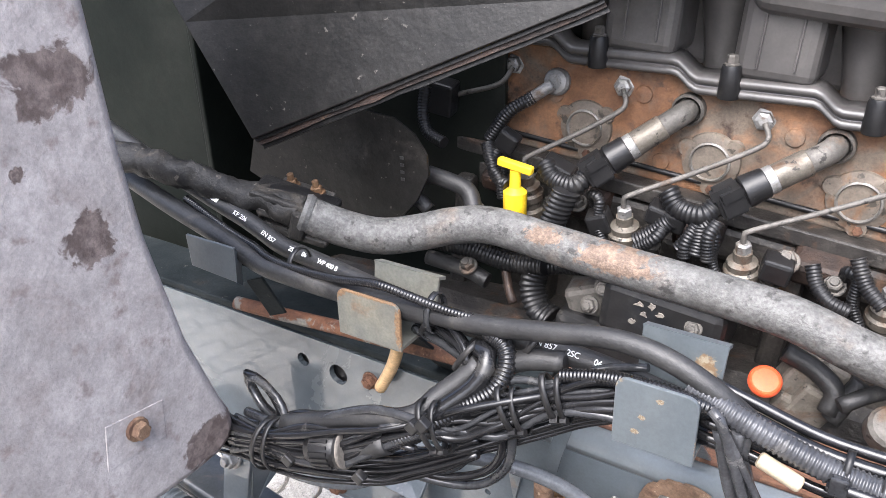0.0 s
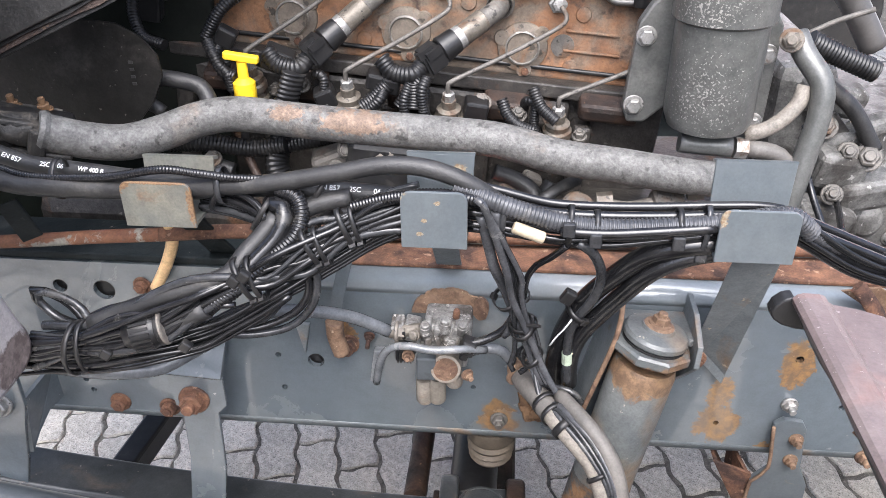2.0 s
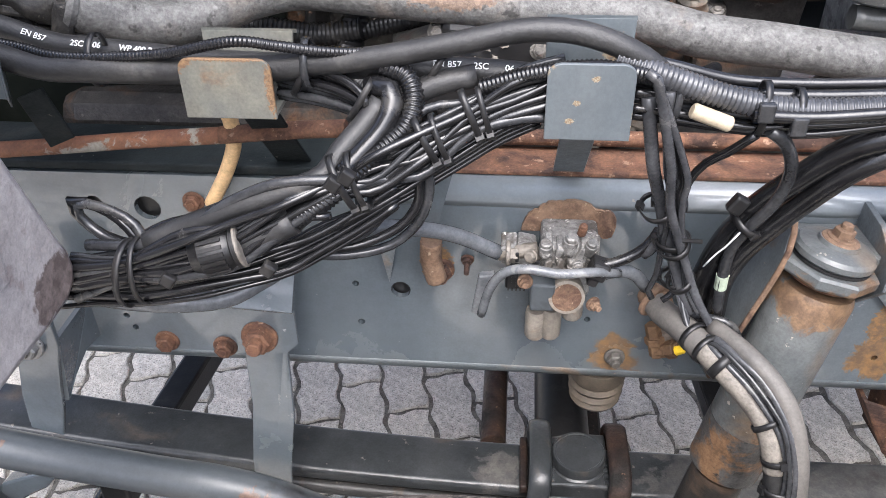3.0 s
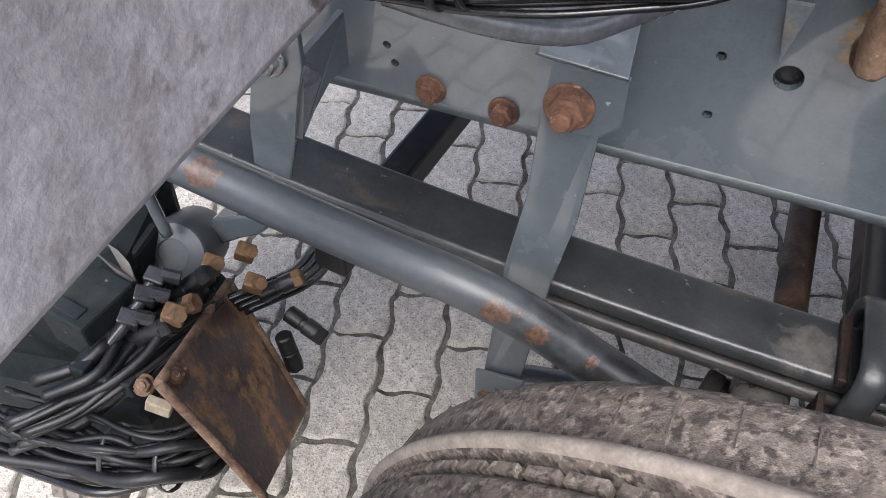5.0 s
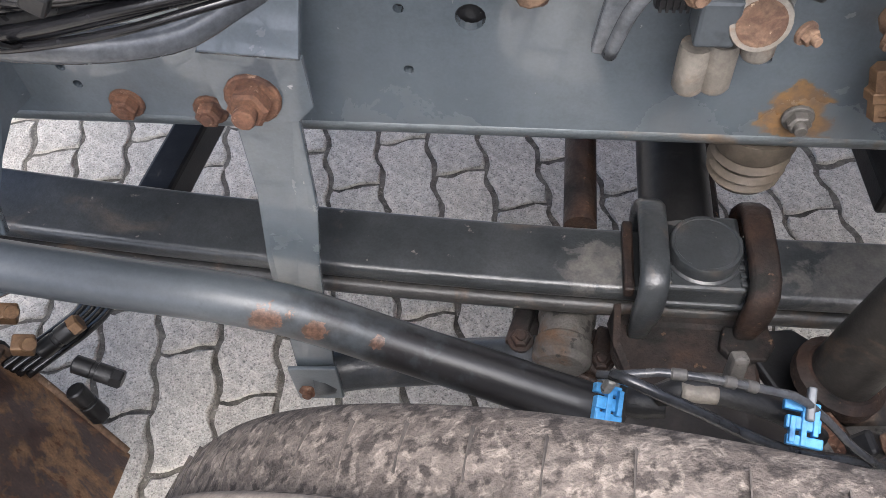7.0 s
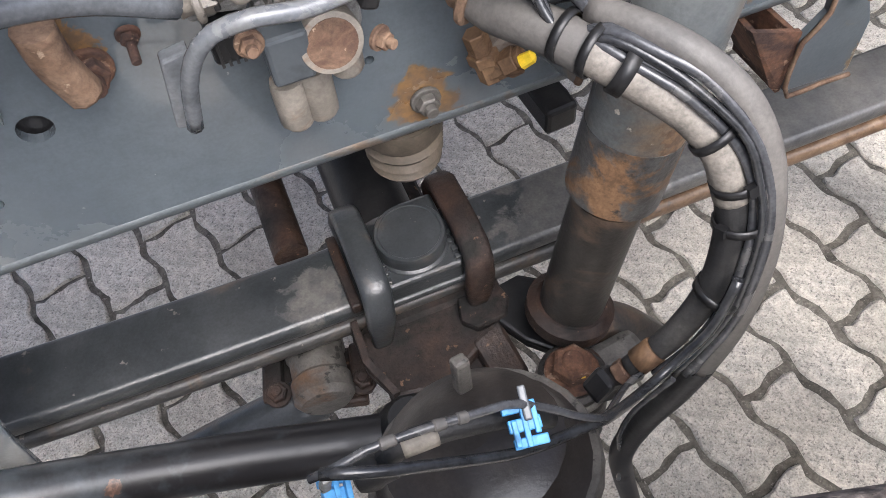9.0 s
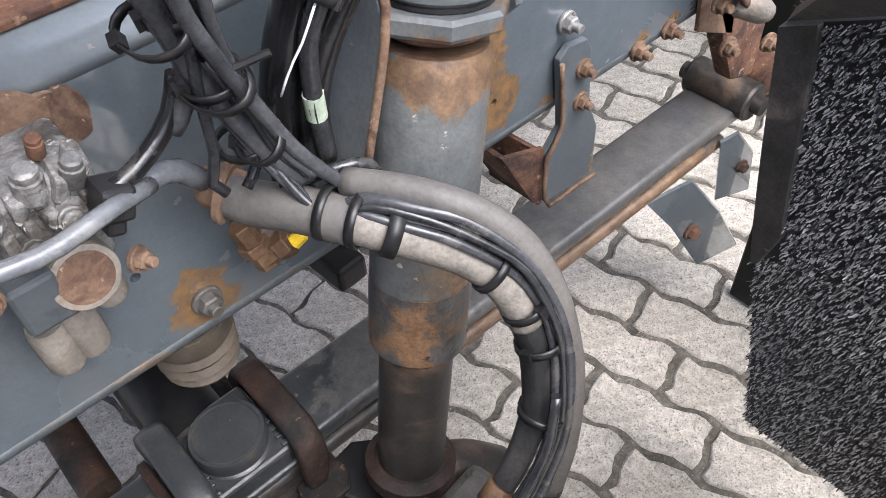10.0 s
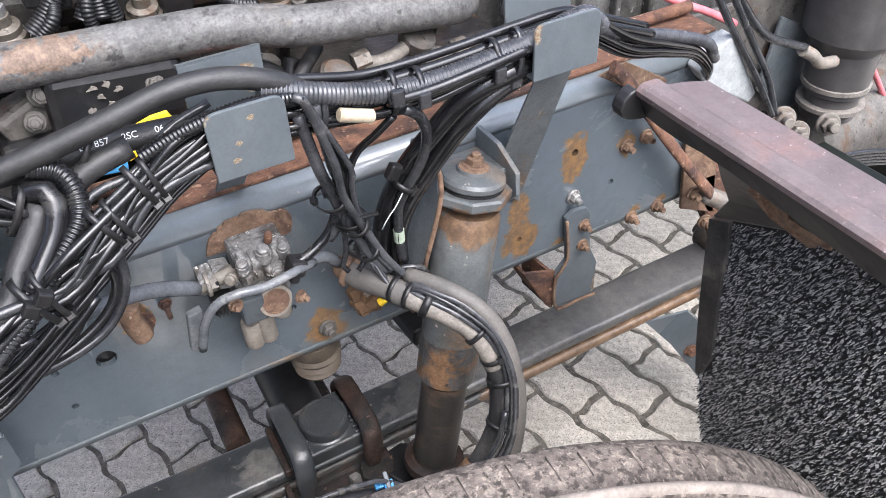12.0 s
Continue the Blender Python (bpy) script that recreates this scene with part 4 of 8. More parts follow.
# ---- hanging bracket at the rear of the shock ----
hanger = thing("rail_hanger", (1.02, -0.01, 0.57), "grey bracket with rusty edges bolted under the rail", "bracket")
bm = slab(B(), [(0.998, -0.012, 0.772), (1.010, -0.012, 0.782), (1.038, -0.012, 0.778), (1.046, -0.012, 0.764), (1.052, -0.012, 0.690), (1.069, -0.012, 0.652), (1.070, -0.012, 0.582), (0.989, -0.012, 0.586), (0.984, -0.012, 0.660), (1.006, -0.012, 0.686)], (0, 0.008, 0), 0.0012)
part("plate", bm, M_BRACKET, hanger)
bm = slab(B(), [(0.986, -0.010, 0.664), (0.986, -0.010, 0.586), (0.972, 0.055, 0.600), (0.968, 0.055, 0.678)], (-0.006, 0, 0), 0.001)
slab(bm, [(0.928, -0.004, 0.684), (0.985, -0.010, 0.668), (0.985, -0.010, 0.588), (0.975, -0.006, 0.592)], (0, 0.006, 0), 0.001)
slab(bm, [(0.930, -0.004, 0.680), (0.976, -0.006, 0.592), (0.970, 0.055, 0.600), (0.926, 0.055, 0.685)], (0.004, 0, 0.003), 0.001)
part("rusty_foot", bm, M_RUST, hanger, "rust-brown folded foot")
bm = tube(B(), [(0.997, -0.016, 0.770), (1.004, -0.016, 0.686), (0.984, -0.016, 0.660), (0.988, -0.016, 0.586), (1.030, -0.016, 0.583), (1.070, -0.016, 0.581)], 0.0028, 6, 0.02)
part("rusty_edge", bm, M_RUST_PALE, hanger, "tan rusted plate edge")
for q in ((1.034, -0.013, 0.746), (1.034, -0.013, 0.705)):
    bolt(hanger, q, (0, -1, 0), 0.008, M_RUST_PALE, stud=0.008)

# ---- cable brackets on the rail ----
def cable_bracket(x0, x1, material, y=-0.152, strap_to=None, lean=0.0, back=True, y_back=-0.098, z0=1.128, z1=1.202, rise=0.035):
    br = thing("cable_bracket", (x0, -0.12, z0), "grey painted steel cable bracket with rusty chipped edges", "bracket", "cable brackets")
    bm = B()
    c = 0.011
    pts = [(x1 - c + c * math.sin(radians(a)), y, z1 - c + c * math.cos(radians(a))) for a in (0, 22, 45, 67, 90)]
    pts += [(x1 + lean * 0.2, y, z0), (x0 + lean * 0.2, y, z0)]
    pts += [(x0 + c - c * math.cos(radians(a)), y, z1 - c + c * math.sin(radians(a))) for a in (0, 22, 45, 67, 90)]
    slab(bm, pts, (0, 0.004, 0), 0.001)
    slab(bm, [(x0 + 0.001, y + 0.0035, z0 + 0.001), (x1 - 0.001, y + 0.0035, z0 + 0.001), (x1 - 0.001, y_back, z0 + 0.001), (x0 + 0.001, y_back, z0 + 0.001)], (0, 0, 0.004), 0.001)
    part("front_plate", bm, material, br)
    if back:
        bm = slab(B(), [(x0, y_back, z0), (x1, y_back, z0), (x1 + 0.004, y_back + 0.008, z1 + rise), (x0, y_back + 0.008, z1 + rise)], (0, 0.004, 0), 0.001)
        slab(bm, [(x0, y_back + 0.008, z1 + rise - 0.002), (x1 + 0.004, y_back + 0.008, z1 + rise - 0.002), (x1 + 0.004, y_back + 0.022, z1 + rise - 0.007), (x0, y_back + 0.022, z1 + rise - 0.007)], (0, 0, 0.004), 0.001)
        part("back_plate", bm, material, br)
    if strap_to:
        bm = slab(B(), strap_to, (0.003, 0.005, 0), 0.001)
        part("strap", bm, M_FRAME_RUST, br)
    return br


br_c = cable_bracket(0.160, 0.244, M_BRACKET_TAN, -0.142, z0=1.135, z1=1.192, y_back=-0.080, rise=0.001)
br_b = cable_bracket(0.484, 0.558, M_BRACKET, -0.153, z1=1.198, rise=0.018)
br_a = cable_bracket(0.828, 0.912, M_BRACKET, -0.150, [(0.862, -0.120, 1.130), (0.916, -0.120, 1.130), (0.918, -0.010, 0.900), (0.912, -0.008, 0.838), (0.862, -0.010, 0.895)], z0=1.124, z1=1.188, rise=0.030)
bolt(br_a, (0.872, -0.012, 0.885), (0, -1, 0), 0.009, M_RUST, stud=0.006)
bm = slab(B(), [(0.505, -0.100, 1.128), (0.540, -0.100, 1.128), (0.540, 0.02, 1.0), (0.505, 0.02, 1.0)], (0, 0.005, 0), 0.001)
part("strap", bm, M_FRAME_RUST, br_b)
bm = slab(B(), [(0.185, -0.100, 1.135), (0.225, -0.100, 1.135), (0.225, 0.02, 1.0), (0.185, 0.02, 1.0)], (0, 0.005, 0), 0.001)
part("strap", bm, M_BOX, br_c)

# ---- mudguard behind the wheel ----
guard = thing("rear_mudguard", (1.2, -0.4, 0.2), "mauve-grey plastic mudguard with black spray-suppression flap", "mudguard")
bm, rows = B(), []
for x, z, y in ((0.880, 1.147, -0.250), (0.884, 1.1505, -0.249), (0.890, 1.152, -0.248), (0.905, 1.1515, -0.248), (0.911, 1.149, -0.247), (0.916, 1.142, -0.246), (0.922, 1.1375, -0.244), (0.944, 1.137, -0.250), (0.964, 1.138, -0.262)):
    rows.append([bm.verts.new(q) for q in ((x, y, z), (x, -0.90, z), (x + 0.001, -0.90, z - 0.006), (x + 0.001, y, z - 0.006))])
for p, q in zip(rows, rows[1:]):
    for k in range(4):
        bm.faces.new((p[k], p[(k + 1) % 4], q[(k + 1) % 4], q[k]))
bm.faces.new(rows[0][::-1])
bm.faces.new(rows[-1])
bmesh.ops.recalc_face_normals(bm, faces=bm.faces[:])
part("top_plate", bm, M_GUARD, guard)
bm = B()
curl = [(0.881, 1.149), (0.872, 1.146), (0.865, 1.139), (0.862, 1.130), (0.865, 1.122), (0.874, 1.116), (0.888, 1.112), (0.899, 1.111), (0.897, 1.118)]
slab(bm, [(x, -0.236, z) for x, z in curl], (0.002, -0.014, -0.002), 0.002)
part("curled_lip", bm, M_BLACK, guard, "black curled rubber lip")
bm = B()
edge = [(0.906, -0.335, 1.114, 1.121), (0.934, -0.320, 1.085, 1.110), (1.000, -0.276, 1.012, 1.080), (1.060, -0.240, 0.945, 1.062), (1.115, -0.205, 0.885, 1.048), (1.166, -0.145, 0.797, 1.030)]
rows = [[bm.verts.new(q) for q in ((x, y, z), (x, -0.62, zo), (x + 0.012, -0.62, zo + 0.010), (x + 0.012, y, z + 0.010))] for x, y, z, zo in edge]
for p, q in zip(rows, rows[1:]):
    for k in range(4):
        bm.faces.new((p[k], p[(k + 1) % 4], q[(k + 1) % 4], q[k]))
bm.faces.new(rows[0][::-1])
bm.faces.new(rows[-1])
bmesh.ops.recalc_face_normals(bm, faces=bm.faces[:])
part("liner", bm, M_LINER, guard, "matt black inner liner")
bm, rows = B(), []
for y, z in ((-0.248, 1.112), (-0.270, 1.110), (-0.300, 1.110), (-0.330, 1.113), (-0.370, 1.113), (-0.430, 1.110), (-0.52, 1.106), (-0.90, 1.104)):
    rows.append([bm.verts.new(q) for q in ((0.881, y, 1.146), (0.898, y, z), (0.908, y, z), (0.908, y, 1.136))])
for p, q in zip(rows, rows[1:]):
    for k in range(4):
        bm.faces.new((p[k], p[(k + 1) % 4], q[(k + 1) % 4], q[k]))
bm.faces.new(rows[0][::-1])
bm.faces.new(rows[-1])
bmesh.ops.recalc_face_normals(bm, faces=bm.faces[:])
part("under_edge", bm, M_BLACK, guard, "black rubber edge under the plate")

for outline in ([(0.911, -0.390, 1.120), (0.918, -0.396, 1.120), (0.956, -0.394, 1.070), (1.150, -0.330, 0.897), (1.153, -0.318, 0.888), (0.968, -0.380, 1.057)],
                [(0.920, -0.400, 1.120), (0.923, -0.411, 1.120), (0.936, -0.420, 1.091), (1.140, -0.356, 0.917), (1.144, -0.345, 0.909), (0.952, -0.405, 1.075)]):
    part("stay_strip", slab(B(), [(x - 0.012, y, z - 0.014) for x, y, z in outline], (0.003, 0.0, 0.004)), M_RUST_PALE, guard, "tan rusted stay strip")


def flap_x(z):
    return 1.172 - 0.016 * math.sin(math.pi * min(1, max(0, (0.78 - z) / 0.45))) + 0.04 * max(0, 0.40 - z)


def flap_point(s, y, out=0.0):
    """A point of the flap's face: s from its slanting top edge (0) to its foot (1)."""
    top = 0.785 + 0.49 * (-0.132 - y)
    z = top + (0.18 - top) * s
    return Vector((flap_x(z) - out, y, z))


def flap_inner(s):
    return -0.141 - 0.114 * s


bm, rows = B(), []
for i in range(25):
    s = i / 24
    cols = [flap_inner(s) + (-0.60 - flap_inner(s)) * k / 8 for k in range(9)]
    ring = [flap_point(s, y) for y in cols]
    rows.append([bm.verts.new(p) for p in ring + [p + Vector((0.03, 0, 0)) for p in ring[::-1]]])
for p, q in zip(rows, rows[1:]):
    for k in range(18):
        bm.faces.new((p[k], p[(k + 1) % 18], q[(k + 1) % 18], q[k]))
bm.faces.new(rows[0][::-1])
bm.faces.new(rows[-1])
bmesh.ops.recalc_face_normals(bm, faces=bm.faces[:])
part("flap_backing", bm, M_BLACK, guard)
bm, rows = B(), []
for i in range(13):
    s = 0.49 * i / 12
    y, w = flap_inner(s), 0.034 - 0.010 * s - 0.012 * max(0.0, i - 10)
    rows.append([bm.verts.new(p) for p in (flap_point(s, y + 0.002, 0.007), flap_point(s, y - w, 0.007), flap_point(s, y - w - 0.002, 0.0), flap_point(s, y + 0.002, -0.01))])
for p, q in zip(rows, rows[1:]):
    for k in range(4):
        bm.faces.new((p[k], p[(k + 1) % 4], q[(k + 1) % 4], q[k]))
bm.faces.new(rows[0][::-1])
bm.faces.new(rows[-1])
bmesh.ops.recalc_face_normals(bm, faces=bm.faces[:])
part("flap_edge", bm, M_LINER, guard)
rng = np.random.default_rng(5)
bm = B()
PITCH = 0.0064
for row in range(94):
    for col in range(62):
        jit = rng.normal(0, 1, 6)
        s = 0.006 + (row + 0.18 * float(jit[0])) * PITCH / 0.605
        if s > 0.995:
            continue
        y = flap_inner(s) - (0.034 if s < 0.46 else 0.002) - (col + 0.5 * (row % 2) + 0.20 * float(jit[1])) * PITCH
        way = Vector((-1.0, 0.50 + 0.22 * float(jit[2]), -1.05 + 0.22 * float(jit[3])))
        for k in range(7):
            more = rng.normal(0, 1, 4)
            root = flap_point(s + 0.0022 * float(more[0]), y + 0.0016 * float(more[1]), -0.002)
            d = (way + Vector((0.0, 0.16 * float(more[2]), 0.16 * float(more[3])))).normalized() * (0.0085 + 0.0016 * float(more[0]) - 0.0006 * k)
            sd = Vector((0.0, 0.90, 0.42 + 0.2 * float(more[1]))).normalized() * 0.0010
            bm.faces.new((bm.verts.new(root - sd), bm.verts.new(root + sd), bm.verts.new(root + d + sd * 0.6), bm.verts.new(root + d - sd * 0.6)))
ob = part("bristles", bm, M_BRISTLE_GLINTS, guard, "dense black plastic bristles, some coloured pale as glints")
ob["kind"] = "stuff"

# ---- front mudguard shell close to the lens ----
shell = thing("front_wheel_shell", (-0.05, -0.5, 1.0), "weathered pale grey plastic wheel-arch shell with dark stains", "mudguard")
rim = [(-0.231, 1.064), (-0.223, 1.046), (-0.222, 1.026), (-0.231, 1.008), (-0.252, 0.997), (-0.285, 0.995), (-0.34, 0.996), (-0.95, 0.996), (-0.95, 1.95), (-0.34, 1.95), (-0.303, 1.62), (-0.297, 1.46), (-0.294, 1.38), (-0.286, 1.29), (-0.262, 1.16)]
rows, bm = [], B()
mid = Vector((-0.6, 1.4))
for inset, x in ((0.0170, 0.0655), (0.0120, 0.0642), (0.0070, 0.0600), (0.0030, 0.0530), (0.0010, 0.044), (0.0, 0.030), (0.0, -0.03), (0.0, -0.24)):
    row = []
    for k, p in enumerate(rim):
        a, b2 = Vector(rim[k - 1]), Vector(rim[(k + 1) % len(rim)])
        t = (b2 - a).normalized()
        q = Vector(p) + Vector((-t.y, t.x)) * inset * (-1 if (Vector((-t.y, t.x)).dot(mid - Vector(p)) < 0) else 1)
        row.append(bm.verts.new((x, q.x, q.y)))
    rows.append(row)
for p, q in zip(rows, rows[1:]):
    for k in range(len(p)):
        bm.faces.new((p[k], p[(k + 1) % len(p)], q[(k + 1) % len(p)], q[k])).smooth = True
bm.faces.new(rows[0])
bm.faces.new(rows[-1][::-1])
bmesh.ops.recalc_face_normals(bm, faces=bm.faces[:])
part("shell", bm, M_TANK, shell)
bm = slab(B(), [(0.0635, -0.380, 1.126), (0.0635, -0.314, 1.117), (0.0635, -0.318, 1.074), (0.0635, -0.388, 1.078)], (0.0027, 0, 0), 0.0006)
part("bolt_tab", bm, M_TANK, shell)
bolt(shell, (0.0675, -0.349, 1.104), (1, 0, 0), 0.0095, M_RUST_PALE, "rusty_bolt")

# ---- engine ----
engine = thing("engine", (0.35, 0.45, 0.75), "diesel engine with rusty cylinder head and black cover", "engine")
SLOPE = -0.095


def ez(x, z):
    """Height on the engine, which leans down to the rear."""
    return z + SLOPE * (x - 0.3)


TILT_E = math.degrees(math.atan(-SLOPE))


def ebox(bm, c, s, bevel=0.003):
    return box(bm, (c[0], c[1], ez(c[0], c[2])), s, bevel, (0, TILT_E, 0))


bm = B()
ebox(bm, (0.36, 0.42, 1.290), (0.86, 0.27, 0.150), 0.004)
part("cylinder_head", bm, M_HEAD, engine, "orange-brown rusted cylinder head")
bm = B()
ebox(bm, (0.36, 0.41, 1.205), (0.88, 0.31, 0.022), 0.003)
part("deck", bm, M_GRIME, engine)
bm = B()
ebox(bm, (0.36, 0.43, 1.00), (0.92, 0.30, 0.40), 0.01)
part("block", bm, M_GRIME, engine, "oily black-brown engine block")
part("ledge", ebox(B(), (0.30, 0.29, 1.165), (0.78, 0.06, 0.05), 0.01), M_GRIME, engine)
for x in (0.08, 0.22, 0.40, 0.55, 0.70):
    part("block_rib", ebox(B(), (x, 0.265, 1.06), (0.03, 0.05, 0.20), 0.008), M_GRIME, engine)
for x, z, wd, h in ((0.150, 1.188, 0.05, 0.03), (0.285, 1.175, 0.06, 0.035), (0.440, 1.165, 0.06, 0.035), (0.590, 1.150, 0.07, 0.035), (0.745, 1.150, 0.09, 0.03)):
    part("pump_seat", box(B(), (x, 0.252, z), (wd, 0.05, h), 0.008, (20, TILT_E, 0)), M_RUST_DARK, engine, "rust-brown cast pump seat")

# valve cover with its flange, ribs and bolts


def cover_level(x):
    """Height of the cover's sealing flange, which steps down at each cylinder."""
    z = 1.401
    for c in (0.057, 0.227, 0.396, 0.562, 0.728):
        f = min(1, max(0, (x - c + 0.016) / 0.032))
        z -= 0.0203 * f * f * (3 - 2 * f)
    return z


bm, rows = B(), []
for k in range(111):
    x = -0.07 + 0.008 * k
    z = cover_level(x)
    rows.append([bm.verts.new((x, y, z + h)) for y, h in ((0.300, -0.003), (0.270, -0.003), (0.263, 0.0), (0.262, 0.004), (0.266, 0.008), (0.270, 0.0095), (0.266, 0.011), (0.263, 0.014), (0.263, 0.018), (0.268, 0.022), (0.300, 0.024))])
for p, q in zip(rows, rows[1:]):
    for k in range(len(p)):
        bm.faces.new((p[k], p[(k + 1) % len(p)], q[(k + 1) % len(p)], q[k])).smooth = True
bm.faces.new(rows[0][::-1])
bm.faces.new(rows[-1])
bmesh.ops.recalc_face_normals(bm, faces=bm.faces[:])
part("cover_flange", bm, M_COVER, engine, "double-beaded flange stepping down per cylinder")
bm = B()
ebox(bm, (0.36, 0.465, 1.47), (0.86, 0.23, 0.22), 0.012)
part("cover", bm, M_COVER, engine, "dusty black plastic valve cover")
for x in (-0.005, 0.165, 0.335, 0.500, 0.668):
    z = cover_level(x) + 0.018
    panel = part("cover_panel", box(B(), (x, 0.345, z + 0.105), (0.096, 0.145, 0.215), 0.014, (-3, TILT_E * 0.6, 0), 3), M_COVER, engine)
    for dx in (-0.018, 0.024):
        part("cover_rib", box(B(), (x + dx, 0.2725, z + 0.100), (0.0028, 0.007, 0.165), 0.0010, (-3, TILT_E * 0.6, 0)), M_COVER, panel)
    cx = x + 0.087
    z = cover_level(cx) + 0.014
    part("cover_column", lathe(B(), (cx, 0.338, z), (0.0, 0.06, 1), [(0.024, 0), (0.026, 0.03), (0.034, 0.075), (0.046, 0.125), (0.050, 0.21)], 24), M_COVER, engine)
part("cover_top", box(B(), (0.545, 0.315, 1.470), (0.165, 0.13, 0.075), 0.024, (0, TILT_E, 0), 4), M_COVER, engine)
part("cover_top", box(B(), (0.330, 0.340, 1.560), (0.300, 0.15, 0.060), 0.024, (0, TILT_E, 0), 4), M_COVER, engine)
for x in (0.110, 0.281, 0.450, 0.612, 0.780):
    z = cover_level(x) + 0.004
    post = part("cover_bolt", lathe(B(), (x, 0.2655, z - 0.006), (0, 0, 1), [(0.0125, 0), (0.0135, 0.003), (0.0120, 0.036), (0.0105, 0.040)], 18), M_BLACK, engine)
    part("bolt_head", lathe(B(), (x, 0.2655, z + 0.033), (0, 0, 1), [(0.0095, 0), (0.0095, 0.003), (0.0068, 0.004), (0.0068, 0.012), (0.0055, 0.0135)], 6), M_CASTING, post)

# core plugs in cast lobes
for x, z in ((0.100, 1.290), (0.262, 1.270), (0.435, 1.250), (0.612, 1.230)):
    bm = B()
    lathe(bm, (x, 0.288, z), (0, -1, 0), [(0.039, 0), (0.037, 0.007), (0.026, 0.010)], 28)
    for a in (35, 155, 275):
        c = Vector((x + 0.034 * math.cos(radians(a)), 0.288, z + 0.034 * math.sin(radians(a))))
        lathe(bm, c, (0, -1, 0), [(0.013, 0), (0.0115, 0.009)], 14)
    part("plug_lobe", bm, M_LOBE, engine)
    bm = lathe(B(), (x, 0.2795, z), (0, -1, 0), [(0.0262, -0.002), (0.0262, 0.0040), (0.0240, 0.0052), (0.0222, 0.0008), (0.004, 0.0004)], 28)
    part("core_plug", bm, M_PLUG, engine, "dull steel core plug")
    bolt(engine, (x + 0.005, 0.279, z - 0.036), (0, -1, 0), 0.006, M_RUST, "head_bolt", washer=False)
for x, z in ((0.02, 1.33), (0.215, 1.31), (0.34, 1.325), (0.53, 1.295), (0.70, 1.28), (0.685, 1.20), (0.37, 1.238)):
    bm = lathe(B(), (x, 0.288, z), (0, -1, 0), [(0.013, 0), (0.011, 0.006), (0.004, 0.007)], 12)
    part("boss", bm, M_HEAD, engine)

# injector lines with their nuts, unit pumps
pumps = [(0.205, 0.235, 1.225), (0.357, 0.215, 1.205), (0.507, 0.215, 1.190), (0.668, 0.215, 1.172)]
nuts = [(0.150, 0.282, 1.345), (0.312, 0.282, 1.332), (0.492, 0.282, 1.312), (0.662, 0.282, 1.295)]
ends = nuts[1:] + [(0.815, 0.262, 1.262)]
for (x, y, z), (nx, ny, nz) in zip(pumps, ends):
    base = Vector((x, y, z - 0.085))
    up = Vector((0.0, -0.25, 1)).normalized()
    part("unit_pump", lathe(B(), base, up, [(0.024, 0), (0.024, 0.022), (0.019, 0.025), (0.019, 0.034), (0.022, 0.037), (0.022, 0.046), (0.0185, 0.049), (0.0185, 0.057), (0.011, 0.060), (0.011, 0.072)], 18), M_PUMP, engine, "dull metal unit pump")
    bolt(engine, base + Vector((0.034, -0.004, 0.030)), up, 0.009, M_CASTING, "pump_bolt", stud=0.004)
    top = base + up * 0.070
    part("pump_nut", lathe(B(), top, up, [(0.0095, 0), (0.0095, 0.013), (0.0065, 0.015)], 6), M_STEEL, engine)
    s0 = top + up * 0.026
    e = Vector((nx + 0.010, ny - 0.022, nz - 0.024))
    part("injector_line", tube(B(), [top, s0, s0.lerp(e, 0.06) + up * 0.004, s0.lerp(e, 0.5), s0.lerp(e, 0.92), e + Vector((0.002, 0.002, 0.008)), Vector((nx + 0.004, ny - 0.012, nz))], 0.0036, 8, 0.006), M_CASTING, engine, "thin steel injector line")
part("injector_line", tube(B(), [(0.02, 0.25, 1.282), (0.08, 0.252, 1.302), (0.140, 0.256, 1.322), (0.156, 0.268, 1.345)], 0.0036, 8, 0.006), M_CASTING, engine)
for nx, ny, nz in nuts:
    part("line_nut", lathe(B(), (nx, ny + 0.007, nz), (0.1, -1, 0.1), [(0.016, 0), (0.015, 0.005), (0.0105, 0.006), (0.0105, 0.017), (0.006, 0.019)], 6), M_STEEL, engine)
# raised ribs on the head
bm = B()
ebox(bm, (0.715, 0.285, 1.292), (0.080, 0.008, 0.004), 0.0015)
ebox(bm, (0.715, 0.285, 1.262), (0.085, 0.008, 0.004), 0.0015)
part("head_rib", bm, M_HEAD, engine)
part("blind_plug", lathe(B(), (0.672, 0.288, ez(0.672, 1.268)), (0, -1, 0), [(0.018, 0), (0.0175, 0.005), (0.004, 0.0055)], 20), M_CASTING, engine)
bm = tube(B(), [(-0.05, 0.283, ez(-0.05, 1.232)), (0.3, 0.283, ez(0.3, 1.232)), (0.78, 0.283, ez(0.78, 1.232))], 0.004, 6, 0.05)
part("gasket_edge", bm, M_BLACK, engine)

